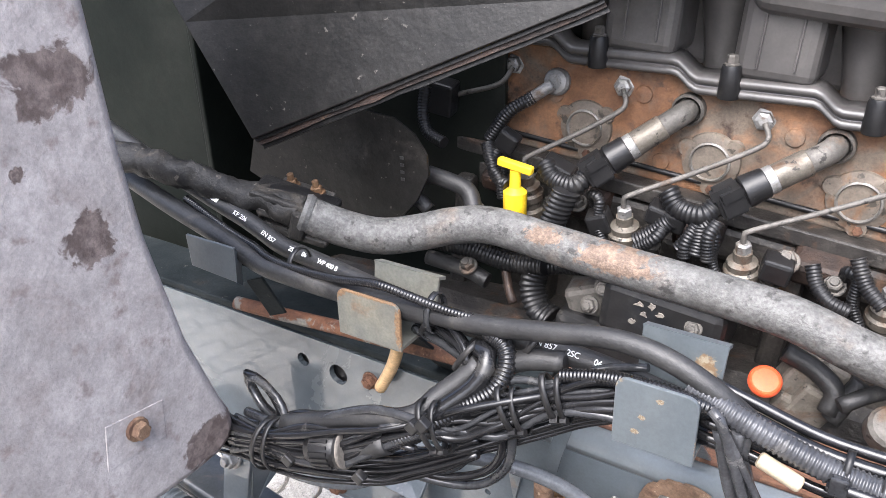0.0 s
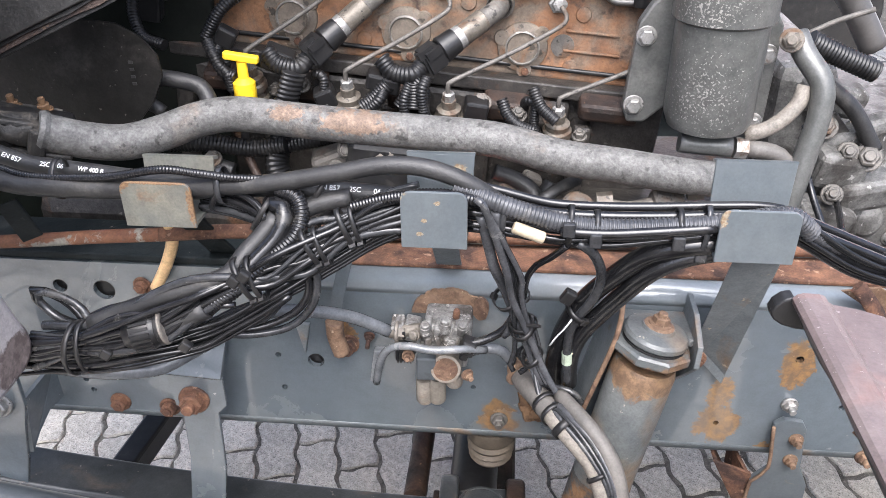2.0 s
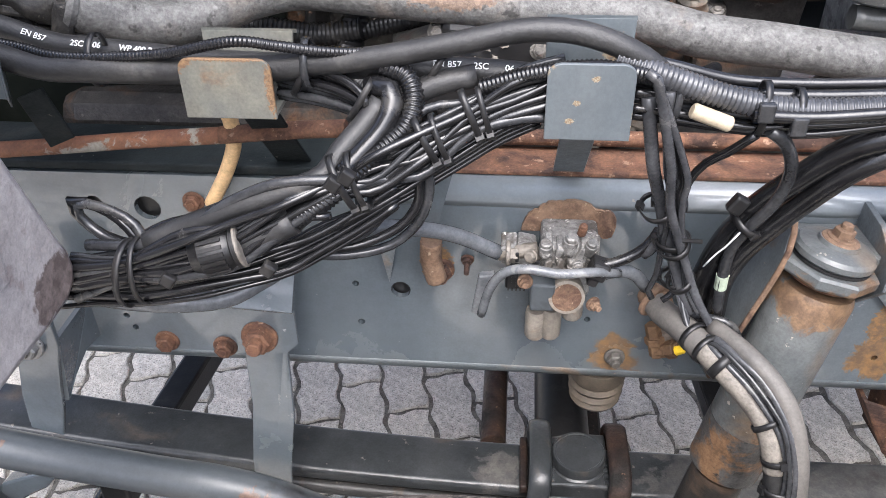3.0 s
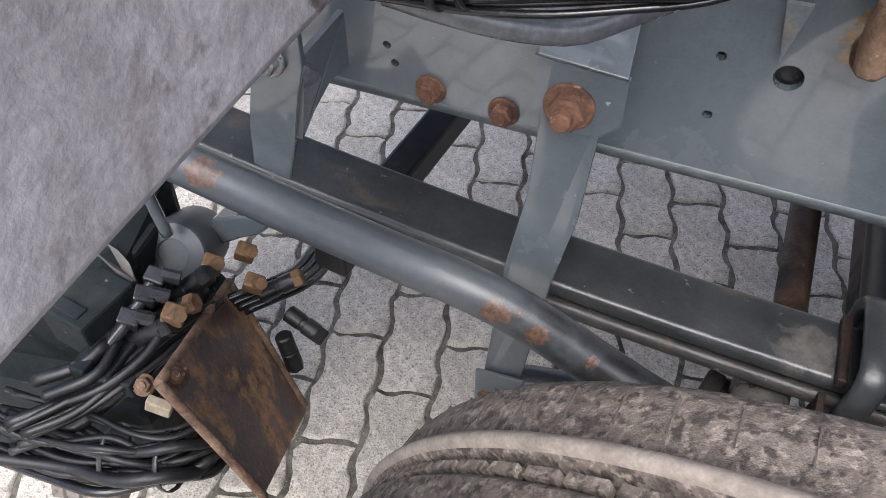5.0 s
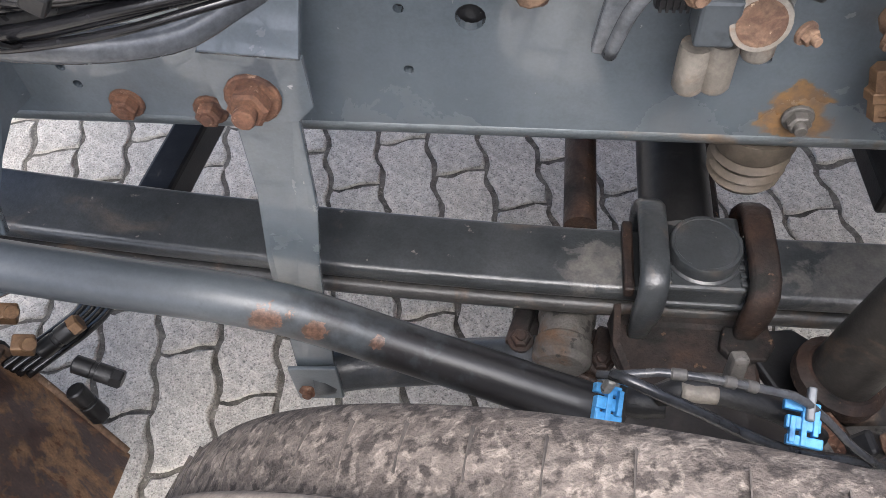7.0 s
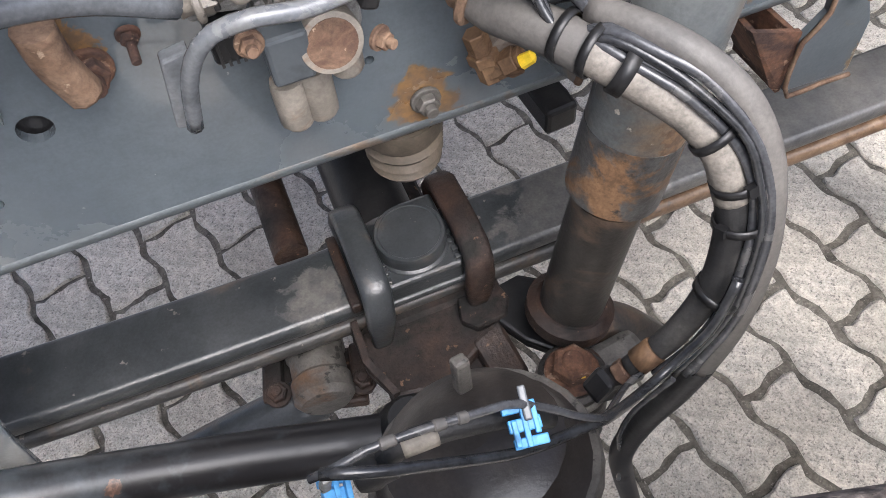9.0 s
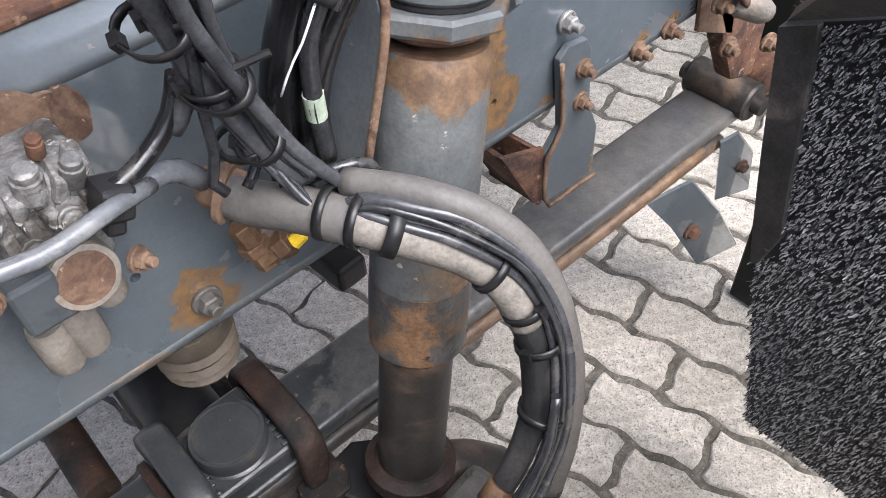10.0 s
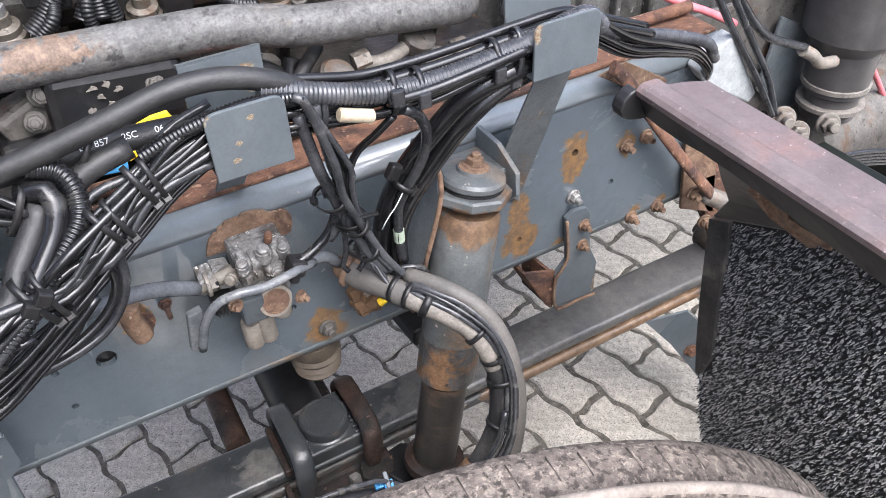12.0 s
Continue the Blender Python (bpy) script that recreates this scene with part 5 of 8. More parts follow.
# injector connectors: elbow, silver sleeve, black plug, ribbed boot
for top, low in (((0.401, 0.262, 1.314), (0.314, 0.205, 1.245)), ((0.577, 0.262, 1.294), (0.483, 0.205, 1.236)), ((0.218, 0.265, 1.328), (0.167, 0.235, 1.290))):
    top, low = Vector(top), Vector(low)
    d = (low - top).normalized()
    big = (low - top).length > 0.09
    if big:
        part("injector_port", lathe(B(), top + Vector((0, 0.03, 0)), (0, -1, 0), [(0.021, 0), (0.021, 0.018), (0.018, 0.022), (0.016, 0.010)], 20), M_CASTING, engine)
        con = part("connector", tube(B(), [top + Vector((0, 0.02, 0)), top + d * 0.008, top + d * 0.055], 0.0145, 16, 0.006), M_CASTING, engine, "steel injector connector sleeve")
        cyl(bm := B(), top + d * 0.030, top + d * 0.072, 0.0165, seg=18, bevel=0.001)
        part("sleeve", bm, M_PUMP, con)
        cyl(bm := B(), top + d * 0.070, top + d * 0.082, 0.0172, seg=18, bevel=0.001)
        part("clip", bm, M_STEEL, con)
        cyl(bm := B(), top + d * 0.080, top + d * 0.110, 0.0185, 0.0205, seg=18, bevel=0.002)
        part("boot", bm, M_BLACK, con)
        bm = B()
        q = d.to_track_quat("Z", "Y").to_matrix().to_4x4()
        made = bmesh.ops.create_cube(bm, size=1, matrix=Matrix.Translation(top + d * 0.126) @ q @ Matrix.Diagonal((0.040, 0.034, 0.034, 1)))["verts"]
        bmesh.ops.bevel(bm, geom=list({e for v in made for e in v.link_edges}), offset=0.004, segments=2, affect="EDGES")
        for s in (-0.008, 0.008):
            bmesh.ops.create_cube(bm, size=1, matrix=Matrix.Translation(top + d * 0.126 + Vector((s * 0.8, -0.019, 0.012))) @ q @ Matrix.Diagonal((0.006, 0.012, 0.024, 1)))
        part("plug", bm, M_BLACK, con)
        end = top + d * 0.140
        part("ribbed_boot", tube(B(), [end, end + d * 0.02 + Vector((0, -0.002, -0.004)), end + Vector((-0.045, -0.006, -0.012)), end + Vector((-0.062, 0.0, 0.006))], 0.0135, 14, corr=0.0085), M_BLACK, con)
    else:
        con = part("sensor_lead", tube(B(), [top, top + d * 0.045], 0.0085, 14, 0.006), M_STEEL, engine, "steel sensor with ribbed sleeve")
        lathe(bm := B(), top + Vector((0, 0.018, 0)), (0, -1, 0.2), [(0.019, 0), (0.019, 0.006), (0.016, 0.010), (0.010, 0.012)], 16)
        part("collar", bm, M_STEEL, con)
        part("ribbed_sleeve", tube(B(), [top + d * 0.03, low, low + d * 0.02 + Vector((-0.012, 0, -0.03))], 0.0095, 12, corr=0.0065), M_BLACK, con)

# loops of ribbed conduit beside the pumps
for i, (x, y, z) in enumerate(pumps):
    part("ribbed_loop", tube(B(), [(x - 0.050, y + 0.01, z - 0.020), (x - 0.047, y - 0.012, z + 0.002), (x - 0.034, y - 0.02, z - 0.002), (x - 0.034, y - 0.022, z - 0.035), (x - 0.014, y - 0.026, z - 0.070)], 0.0075, 10, corr=0.0055), M_BLACK, engine)
for pts, r in (([(0.054, 0.200, 1.321), (0.055, 0.190, 1.290), (0.068, 0.180, 1.264), (0.102, 0.170, 1.255)], .0085),
               ([(0.414, 0.180, 1.194), (0.407, 0.170, 1.180), (0.385, 0.170, 1.161)], .0085), ([(0.453, 0.180, 1.204), (0.445, 0.170, 1.182), (0.445, 0.170, 1.164)], .0085), ([(0.478, 0.180, 1.214), (0.471, 0.170, 1.196), (0.473, 0.170, 1.165)], .0085),
               ([(0.169, 0.200, 1.247), (0.166, 0.190, 1.229), (0.185, 0.180, 1.211), (0.189, 0.180, 1.187)], .008)):
    part("ribbed_conduit", tube(B(), pts, r, 10, corr=0.006), M_BLACK, engine)
part("flat_conduit", tube(B(), [(0.287, 0.170, 1.219), (0.271, 0.165, 1.172), (0.260, 0.160, 1.118), (0.253, 0.150, 1.084), (0.267, 0.140, 1.056), (0.290, 0.135, 1.050)], 0.020, 12, corr=0.010, flat=0.55), M_BLACK, engine, "wide ribbed wiring conduit")
part("flat_conduit", tube(B(), [(0.260, 0.165, 1.106), (0.301, 0.165, 1.116), (0.332, 0.165, 1.121)], 0.011, 12, corr=0.008), M_BLACK, engine)

# dark auxiliaries low on the block
aux = thing("fuel_pump", (0.5, 0.16, 1.0), "black fuel pump body with chipped white paint marks", "pump")
bm = B()
box(bm, (0.442, 0.150, 1.104), (0.15, 0.10, 0.075), 0.012, (0, 5, 0))
box(bm, (0.406, 0.150, 1.050), (0.20, 0.10, 0.05), 0.010, (0, 5, 0))
part("body", bm, M_BLACK, aux)
for px in ((0.418, 0.096, 1.126), (0.434, 0.096, 1.128), (0.445, 0.096, 1.118), (0.424, 0.096, 1.114), (0.433, 0.096, 1.103), (0.412, 0.096, 1.101)):
    bm = B()
    rim = [(px[0] + 0.0055 * (0.8 + 1.3 * noise.noise((k * 1.1, px[0] * 90, 1))) * math.cos(2 * math.pi * k / 9), px[1] + 0.001, px[2] + 0.0045 * (0.8 + 1.3 * noise.noise((k * 1.3, px[0] * 70, 5))) * math.sin(2 * math.pi * k / 9)) for k in range(9)]
    slab(bm, rim, (0, 0.002, 0))
    part("paint_mark", bm, M_HOSE_DUSTY, aux)
for p, r in (((0.368, 0.120, 1.125), .011), ((0.352, 0.110, 1.100), .009), ((0.484, 0.100, 1.112), .008)):
    bolt(aux, p, (0, -1, 0.3), r, M_CASTING, stud=0.004)
bm = B()
box(bm, (0.347, 0.150, 1.094), (0.07, 0.06, 0.05), 0.008, (0, -20, 10))
part("mount", bm, M_CASTING, aux)

capthing = thing("fuel_fitting", (0.565, 0.15, 1.0), "metal fuel fitting with an orange-red cap", "fitting")
part("cap", lathe(B(), (0.563, 0.138, 1.036), (0.15, -0.55, 0.8), [(0.013, 0), (0.014, 0.012), (0.019, 0.014), (0.019, 0.021), (0.017, 0.024), (0.0145, 0.0215), (0.004, 0.0215)], 28), M_RED, capthing, "orange-red plastic cap")
part("stem", tube(B(), [(0.556, 0.15, 0.95), (0.560, 0.147, 1.01), (0.564, 0.139, 1.04)], 0.012, 14, 0.01), M_FITTING, capthing)
bm = B()
for x, z, s in ((0.60, 1.05, 0.045), (0.615, 1.02, 0.05), (0.59, 1.00, 0.05), (0.63, 1.06, 0.03)):
    box(bm, (x, 0.165, z), (s, s * 0.8, s * 1.1), 0.006, (10, 25, 15))
part("block", bm, M_FITTING, capthing)
for px in ((0.707, 0.100, 1.066), (0.833, 0.120, 1.077), (0.851, 0.100, 1.044)):
    u = thing("pipe_union", px, "dark metal pipe union on the engine side", "fitting", "pipe unions")
    part("cap", lathe(B(), Vector(px) - Vector((0.012, 0, 0.02)), (0.2, -0.5, 0.8), [(0.022, 0), (0.024, 0.003), (0.024, 0.022), (0.020, 0.026)], 18), M_CASTING, u)
    bm = B()
    cyl(bm, Vector(px) + Vector((0.018, 0, 0.0)), Vector(px) + Vector((0.040, 0, 0.003)), 0.013, seg=6)
    part("nut", bm, M_FITTING, u)
bm = tube(B(), [(0.731, 0.100, 1.065), (0.767, 0.100, 1.058), (0.806, 0.110, 1.064), (0.838, 0.130, 1.077), (0.881, 0.150, 1.078)], 0.0095, 10)
tagged(part("fuel_line", bm, M_HOSE_DUSTY), "dusty grey-tan fuel line bending under the coolant pipe", "pipe")
bm = tube(B(), [(0.647, 0.100, 1.064), (0.672, 0.120, 1.075), (0.700, 0.160, 1.070)], 0.009, 10)
tagged(part("fuel_line", bm, M_HOSE), "dark grey fuel line rising behind the bundle", "pipe")

# dipstick
dip = thing("dipstick", (0.21, 0.18, 1.10), "yellow plastic oil dipstick with a T-shaped handle", "dipstick")
p = Vector((0.208, 0.180, 1.192))
bm = lathe(B(), p - Vector((0, 0, 0.032)), (0, 0, 1), [(0.015, 0), (0.0165, 0.003), (0.0165, 0.040), (0.012, 0.044), (0.008, 0.047), (0.0075, 0.070)], 18)
part("grip", bm, M_YELLOW, dip)
bm = B()
box(bm, p + Vector((0.0, 0, 0.045)), (0.052, 0.012, 0.012), 0.003, (0, 8, 0))
part("handle", bm, M_YELLOW, dip)
part("tube", tube(B(), [(0.203, 0.180, 1.153), (0.205, 0.160, 1.106), (0.220, 0.140, 1.078), (0.234, 0.130, 1.059)], 0.0065, 10), M_RUST_DARK, dip, "rusty brown dipstick tube")

# ---- coolant pipe ----
pipe = thing("coolant_pipe", (0.4, 0.1, 1.1), "oxidised grey metal coolant pipe with black scabs", "pipe")
PIPE = [(-0.006, -0.002, 1.190), (0.035, 0.025, 1.168), (0.075, 0.052, 1.155), (0.115, 0.080, 1.158), (0.165, 0.100, 1.172), (0.215, 0.112, 1.177), (0.300, 0.115, 1.169), (0.387, 0.115, 1.162), (0.485, 0.115, 1.156), (0.565, 0.112, 1.152), (0.610, 0.108, 1.145), (0.666, 0.102, 1.132), (0.744, 0.100, 1.123), (0.822, 0.100, 1.112), (0.880, 0.110, 1.102), (0.92, 0.16, 1.08)]
part("pipe", tube(B(), PIPE, 0.0248, 20, 0.012), M_PIPE, pipe)
part("bead", lathe(B(), Vector(PIPE[0]), Vector(PIPE[1]) - Vector(PIPE[0]), [(0.026, -0.006), (0.0285, 0.0), (0.026, 0.006)], 20), M_PIPE, pipe)
bm = tube(B(), [(-0.30, -0.10, 1.26), (-0.20, -0.072, 1.248), (-0.11, -0.045, 1.222), (-0.010, -0.004, 1.193)], 0.021, 14, 0.006, flat=0.8)
for v in bm.verts:
    v.co += 0.008 * noise.noise_vector(v.co * 45) + 0.003 * noise.noise_vector(v.co * 160)
part("rubber_joint", bm, M_CRUST, pipe, "perished black rubber joint")
bm = B()
box(bm, (-0.029, 0.012, 1.186), (0.100, 0.050, 0.050), 0.006, (0, 17, 24))
part("clamp", bm, M_BLACK, pipe)
for k, (dz, ln) in enumerate(((0.021, 0.104), (0.001, 0.092), (-0.020, 0.100))):
    bm = box(B(), (-0.030, 0.004, 1.186 + dz), (ln, 0.060, 0.013), 0.004, (0, 17, 24))
    for v in bm.verts:
        v.co += 0.003 * noise.noise_vector(v.co * 70)
    part("clamp_layer", bm, M_CRUST, pipe, "crusted black rubber layer")
for x, z in ((-0.052, 1.193), (-0.012, 1.181)):
    part("clamp_post", box(B(), (x, -0.004, z), (0.022, 0.050, 0.040), 0.005, (0, 17, 24)), M_CRUST, pipe)
bm = B()
box(bm, (-0.038, 0.035, 1.202), (0.075, 0.045, 0.005), 0.0015, (0, 17, 24))
part("clamp_plate", bm, M_CASTING, pipe)
for q in ((-0.058, 0.032, 1.209), (-0.021, 0.040, 1.203)):
    bolt(pipe, q, (0, -0.15, 1), 0.0085, M_BRASS, "clamp_bolt", stud=0.010, label="copper-brown clamp bolt")

# ---- fuel filter ----
filt = thing("fuel_filter", (0.87, 0.155, 1.12), "grey painted fuel filter housing on a bolted bracket", "filter")
part("canister", lathe(B(), (0.870, 0.155, 1.160), (0, 0, 1), [(0.040, 0), (0.054, 0.006), (0.060, 0.022), (0.060, 0.150), (0.062, 0.152)], 40), M_CANISTER, filt)
part("band", lathe(B(), (0.870, 0.155, 1.312), (0, 0, 1), [(0.0635, 0), (0.066, 0.002), (0.066, 0.040), (0.0635, 0.043)], 40), M_BAND, filt, "lighter chipped band")
part("head", lathe(B(), (0.872, 0.155, 1.355), (0, 0, 1), [(0.060, 0), (0.060, 0.22), (0.05, 0.24)], 40), M_COVER, filt, "smooth black upper housing")
bm = slab(B(), [(0.760, 0.205, 1.165), (0.768, 0.205, 1.145), (0.792, 0.205, 1.145), (0.82, 0.205, 1.17), (0.92, 0.205, 1.165), (0.940, 0.205, 1.130), (0.962, 0.205, 1.140), (0.965, 0.205, 1.290), (0.94, 0.205, 1.33), (0.81, 0.205, 1.345), (0.785, 0.205, 1.315), (0.770, 0.205, 1.290)], (0, 0.022, 0), 0.004)
part("bracket", bm, M_FILTER, filt)
for x, z in ((0.782, 1.272), (0.775, 1.172), (0.948, 1.250), (0.946, 1.150)):
    bolt(filt, (x, 0.206, z), (0, -1, 0), 0.011, M_STEEL, stud=0.0)
part("drain", tube(B(), [(0.834, 0.140, 1.143), (0.869, 0.140, 1.140), (0.908, 0.140, 1.138)], 0.014, 14), M_FILTER, filt)
bm = cyl(B(), (0.910, 0.140, 1.138), (0.927, 0.140, 1.137), 0.015, seg=6)
part("union_nut", bm, M_STEEL, filt)
for pts, r in (([(0.927, 0.140, 1.137), (0.962, 0.140, 1.132), (0.984, 0.140, 1.116), (0.993, 0.130, 1.082)], .012), ([(0.923, 0.150, 1.152), (0.958, 0.150, 1.166), (0.988, 0.160, 1.193), (0.997, 0.170, 1.218)], .011)):
    part("hose", tube(B(), pts, r, 12), M_GREY_HOSE if r > 0.0115 else M_HOSE_DUSTY, filt)
big = thing("breather_hose", (1.0, 0.15, 1.06), "grey rubber hose curving down behind the filter", "hose")
part("hose", tube(B(), [(0.981, 0.200, 1.279), (0.991, 0.180, 1.258), (1.014, 0.160, 1.226), (1.017, 0.150, 1.186), (1.008, 0.140, 1.130), (0.998, 0.130, 1.073), (0.994, 0.130, 1.036)], 0.016, 14), M_FILTER, big)
bolt(big, (0.966, 0.170, 1.280), (-0.3, -1, 0.3), 0.012, M_FITTING, "union", stud=0.01)

# gearbox behind
gear = thing("gearbox", (1.3, 0.45, 0.75), "dirty silver aluminium gearbox casing behind the engine", "gearbox")
bm = B()
box(bm, (1.42, 0.50, 0.95), (0.75, 0.34, 0.32), 0.03)
part("casing", bm, M_ALU, gear)
part("bell_housing", box(B(), (1.05, 0.50, 0.98), (0.10, 0.40, 0.46), 0.03), M_ALU, gear)
for x in (1.10, 1.18, 1.26, 1.34, 1.42):
    part("casing_rib", box(B(), (x, 0.325, 0.98), (0.012, 0.03, 0.24), 0.004), M_ALU, gear)
for x, z in ((1.13, 1.05), (1.22, 1.02), (1.31, 1.06), (1.20, 0.93), (1.38, 0.95)):
    part("boss", lathe(B(), (x, 0.345, z), (0, -1, 0.2), [(0.030, 0), (0.030, 0.02), (0.024, 0.026), (0.012, 0.028)], 16), M_ALU, gear)
for x, z in ((1.09, 1.10), (1.16, 1.10), (1.25, 1.10), (1.34, 1.10), (1.10, 0.90), (1.25, 0.90)):
    bolt(gear, (x, 0.33, z), (0, -1, 0), 0.010, M_STEEL, stud=0.004)

# ---- dark sheets at the front of the engine bay ----
cov = thing("noise_shield", (0.1, 0.0, 1.29), "sagging black plastic noise shield, layered torn edge", "shield")
c0, c1 = Vector((-0.060, -0.024, 1.291)), Vector((0.330, 0.150, 1.462))
c2 = Vector((-0.170, -0.010, 1.425))
dv = (c2 - c0)
nrm = (c1 - c0).cross(dv).normalized()
bm = slab(B(), [c0, c1, c1 + Vector((0.25, 0.10, 0.10)), c1 + Vector((0.2, 0.10, 0.40)), c0 + dv * 2.6, c0 + dv], nrm * 0.006, 0.0015)
part("sheet", bm, M_SHEET, cov)
for k, (o, low, mt) in enumerate(((0.001, 0.004, M_SHEET), (0.006, 0.009, M_RUST_DARK), (0.012, 0.014, M_SHEET))):
    edge = []
    for j in range(15):
        q = c0.lerp(c1, j / 14)
        edge.append(q - nrm * o - dv.normalized() * (low + 0.0035 * noise.noise((j * 0.9, k * 5, 0))))
    bm = slab(B(), edge + [c1 - nrm * o + dv * 0.15, c0 - nrm * o + dv * 0.15], -nrm * 0.003)
    part("torn_layer", bm, mt, cov)
u = (c1 - c0).normalized()
w = dv.normalized()
for a, b2, ln in ((0.055, 0.055, 0.045), (0.118, 0.060, 0.040), (0.060, 0.098, 0.030), (0.10, 0.105, 0.035)):
    p = c0 + u * a + w * b2 - nrm * 0.0005
    bm = B()
    for k in range(6):
        q = p + u * ln * k / 5
        slab(bm, [q, q + u * ln * 0.11, q + u * ln * 0.11 + w * 0.011, q + w * 0.011], -nrm * 0.0012)
    part("raised_mark", bm, M_SHEET, cov)
fl = thing("rubber_flap", (-0.05, 0.12, 1.15), "black rubber flap with a rounded corner", "flap")
f0 = [(-0.206, 0.080, 1.184), (-0.157, 0.080, 1.334), (-0.044, 0.080, 1.309), (0.029, 0.085, 1.310), (0.073, 0.088, 1.306), (0.105, 0.092, 1.288), (0.123, 0.096, 1.263), (0.125, 0.100, 1.235), (0.106, 0.104, 1.198), (0.073, 0.108, 1.160), (-0.007, 0.110, 1.111)]
bm = slab(B(), [(x, 0.095, z) for x, y, z in f0], (0, 0.004, 0))
part("flap", bm, M_SHEET, fl)
bm = B()
for k in range(4):
    q = Vector((0.085, 0.094, 1.254)) + Vector((0.0, -0.001, -0.010 * k))
    box(bm, q, (0.006, 0.0008, 0.004))
part("mould_mark", bm, M_HOSE, fl)
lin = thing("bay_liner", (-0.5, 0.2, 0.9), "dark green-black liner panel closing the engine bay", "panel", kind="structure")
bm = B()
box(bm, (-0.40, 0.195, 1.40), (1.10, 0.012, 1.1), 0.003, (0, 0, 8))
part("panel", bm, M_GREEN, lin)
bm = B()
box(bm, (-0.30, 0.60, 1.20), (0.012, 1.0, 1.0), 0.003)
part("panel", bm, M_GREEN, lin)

# hoses and plugs crowding the block
for pts, r, cr in (([(0.154, 0.200, 1.254), (0.165, 0.190, 1.234), (0.177, 0.185, 1.214), (0.196, 0.180, 1.207)], .0095, .006), ([(0.420, 0.185, 1.201), (0.401, 0.180, 1.182), (0.382, 0.175, 1.168)], .0115, .0065), ([(0.469, 0.185, 1.209), (0.452, 0.180, 1.190), (0.438, 0.175, 1.170)], .0115, .0065), ([(0.458, 0.180, 1.204), (0.459, 0.175, 1.185), (0.458, 0.170, 1.169)], .0105, .006),
                   ([(0.095, 0.140, 1.218), (0.129, 0.140, 1.214), (0.158, 0.140, 1.205), (0.173, 0.130, 1.185)], .0120, 0), ([(0.058, 0.130, 1.183), (0.084, 0.130, 1.181), (0.101, 0.130, 1.169)], .0100, 0), ([(0.090, 0.150, 1.114), (0.154, 0.150, 1.115), (0.216, 0.150, 1.109), (0.270, 0.150, 1.117)], .0140, .008), ([(0.090, 0.140, 1.090), (0.153, 0.140, 1.086), (0.188, 0.140, 1.076)], .0115, 0),
                   ([(0.320, 0.160, 1.121), (0.364, 0.160, 1.127), (0.407, 0.160, 1.125)], .0085, .006), ([(0.585, 0.190, 1.180), (0.595, 0.180, 1.160), (0.612, 0.170, 1.148), (0.633, 0.170, 1.141)], .0090, .006), ([(0.629, 0.190, 1.199), (0.643, 0.180, 1.173), (0.665, 0.170, 1.156)], .0090, .006), ([(0.578, 0.150, 1.084), (0.612, 0.150, 1.071), (0.638, 0.140, 1.055), (0.636, 0.130, 1.031)], .0120, 0), ([(0.662, 0.150, 1.070), (0.651, 0.140, 1.046), (0.640, 0.130, 1.022)], .0110, 0)):
    part("block_hose", tube(B(), pts, r, 12, 0.008, corr=cr), M_BLACK if cr else M_HOSE, engine)
for q, s, t in (((0.254, 0.210, 1.226), (0.045, 0.03, 0.035), 25), ((0.323, 0.200, 1.174), (0.03, 0.03, 0.03), -20), ((0.411, 0.200, 1.200), (0.05, 0.03, 0.025), 15), ((0.547, 0.200, 1.161), (0.035, 0.03, 0.03), 10), ((0.365, 0.150, 1.100), (0.05, 0.04, 0.03), -15), ((0.057, 0.240, 1.298), (0.04, 0.03, 0.05), 10), ((0.175, 0.220, 1.255), (0.03, 0.02, 0.03), 30)):
    part("wiring_plug", box(B(), q, s, 0.004, (10, t, 8)), M_BLACK, engine)
for q, r in (((0.554, 0.215, 1.164), .012), ((0.610, 0.210, 1.149), .010), ((0.283, 0.220, 1.183), .010), ((0.135, 0.200, 1.152), .009), ((0.404, 0.130, 1.128), .012), ((0.163, 0.130, 1.098), .010)):
    bolt(engine, q, (0, -0.6, 0.8), r, M_CASTING, "block_bolt", stud=0.004)


# Panels added to keep sky light off the ground at the rear.
shade_panels = thing("shade_panel", (1.5, -0.4, 0.0), "plain dark panels added behind the flap to shade the rear ground", "panel", kind="structure")
part("rear_panel", box(B(), (1.52, -0.47, 0.375), (0.03, 0.85, 0.74), 0.005), M_GREEN, shade_panels)
part("rear_panel", box(B(), (2.30, 0.55, 0.375), (0.03, 1.2, 0.74), 0.005), M_GREEN, shade_panels)
part("far_panel", box(B(), (2.05, 1.30, 0.46), (1.8, 0.03, 0.90), 0.005), M_GREEN, shade_panels)
part("side_panel", box(B(), (1.90, -0.93, 0.48), (1.10, 0.03, 0.90), 0.005), M_GREEN, shade_panels)

# Unseen block added under the gearbox to cut sky light on the ground.
part("sump", box(B(), (1.32, 0.47, 0.66), (0.62, 0.50, 0.30), 0.04), M_GRIME, gear)
for q, s, t in (((1.084, 0.300, 1.159), (0.10, 0.05, 0.05), 12), ((1.123, 0.280, 1.109), (0.12, 0.04, 0.03), -20), ((1.100, 0.250, 1.064), (0.08, 0.05, 0.06), 8), ((1.145, 0.250, 1.028), (0.09, 0.06, 0.05), -10), ((1.081, 0.220, 1.000), (0.10, 0.05, 0.04), 15)):
    part("casting_block", box(B(), q, s, 0.012, (8, t, 6)), M_ALU, gear)
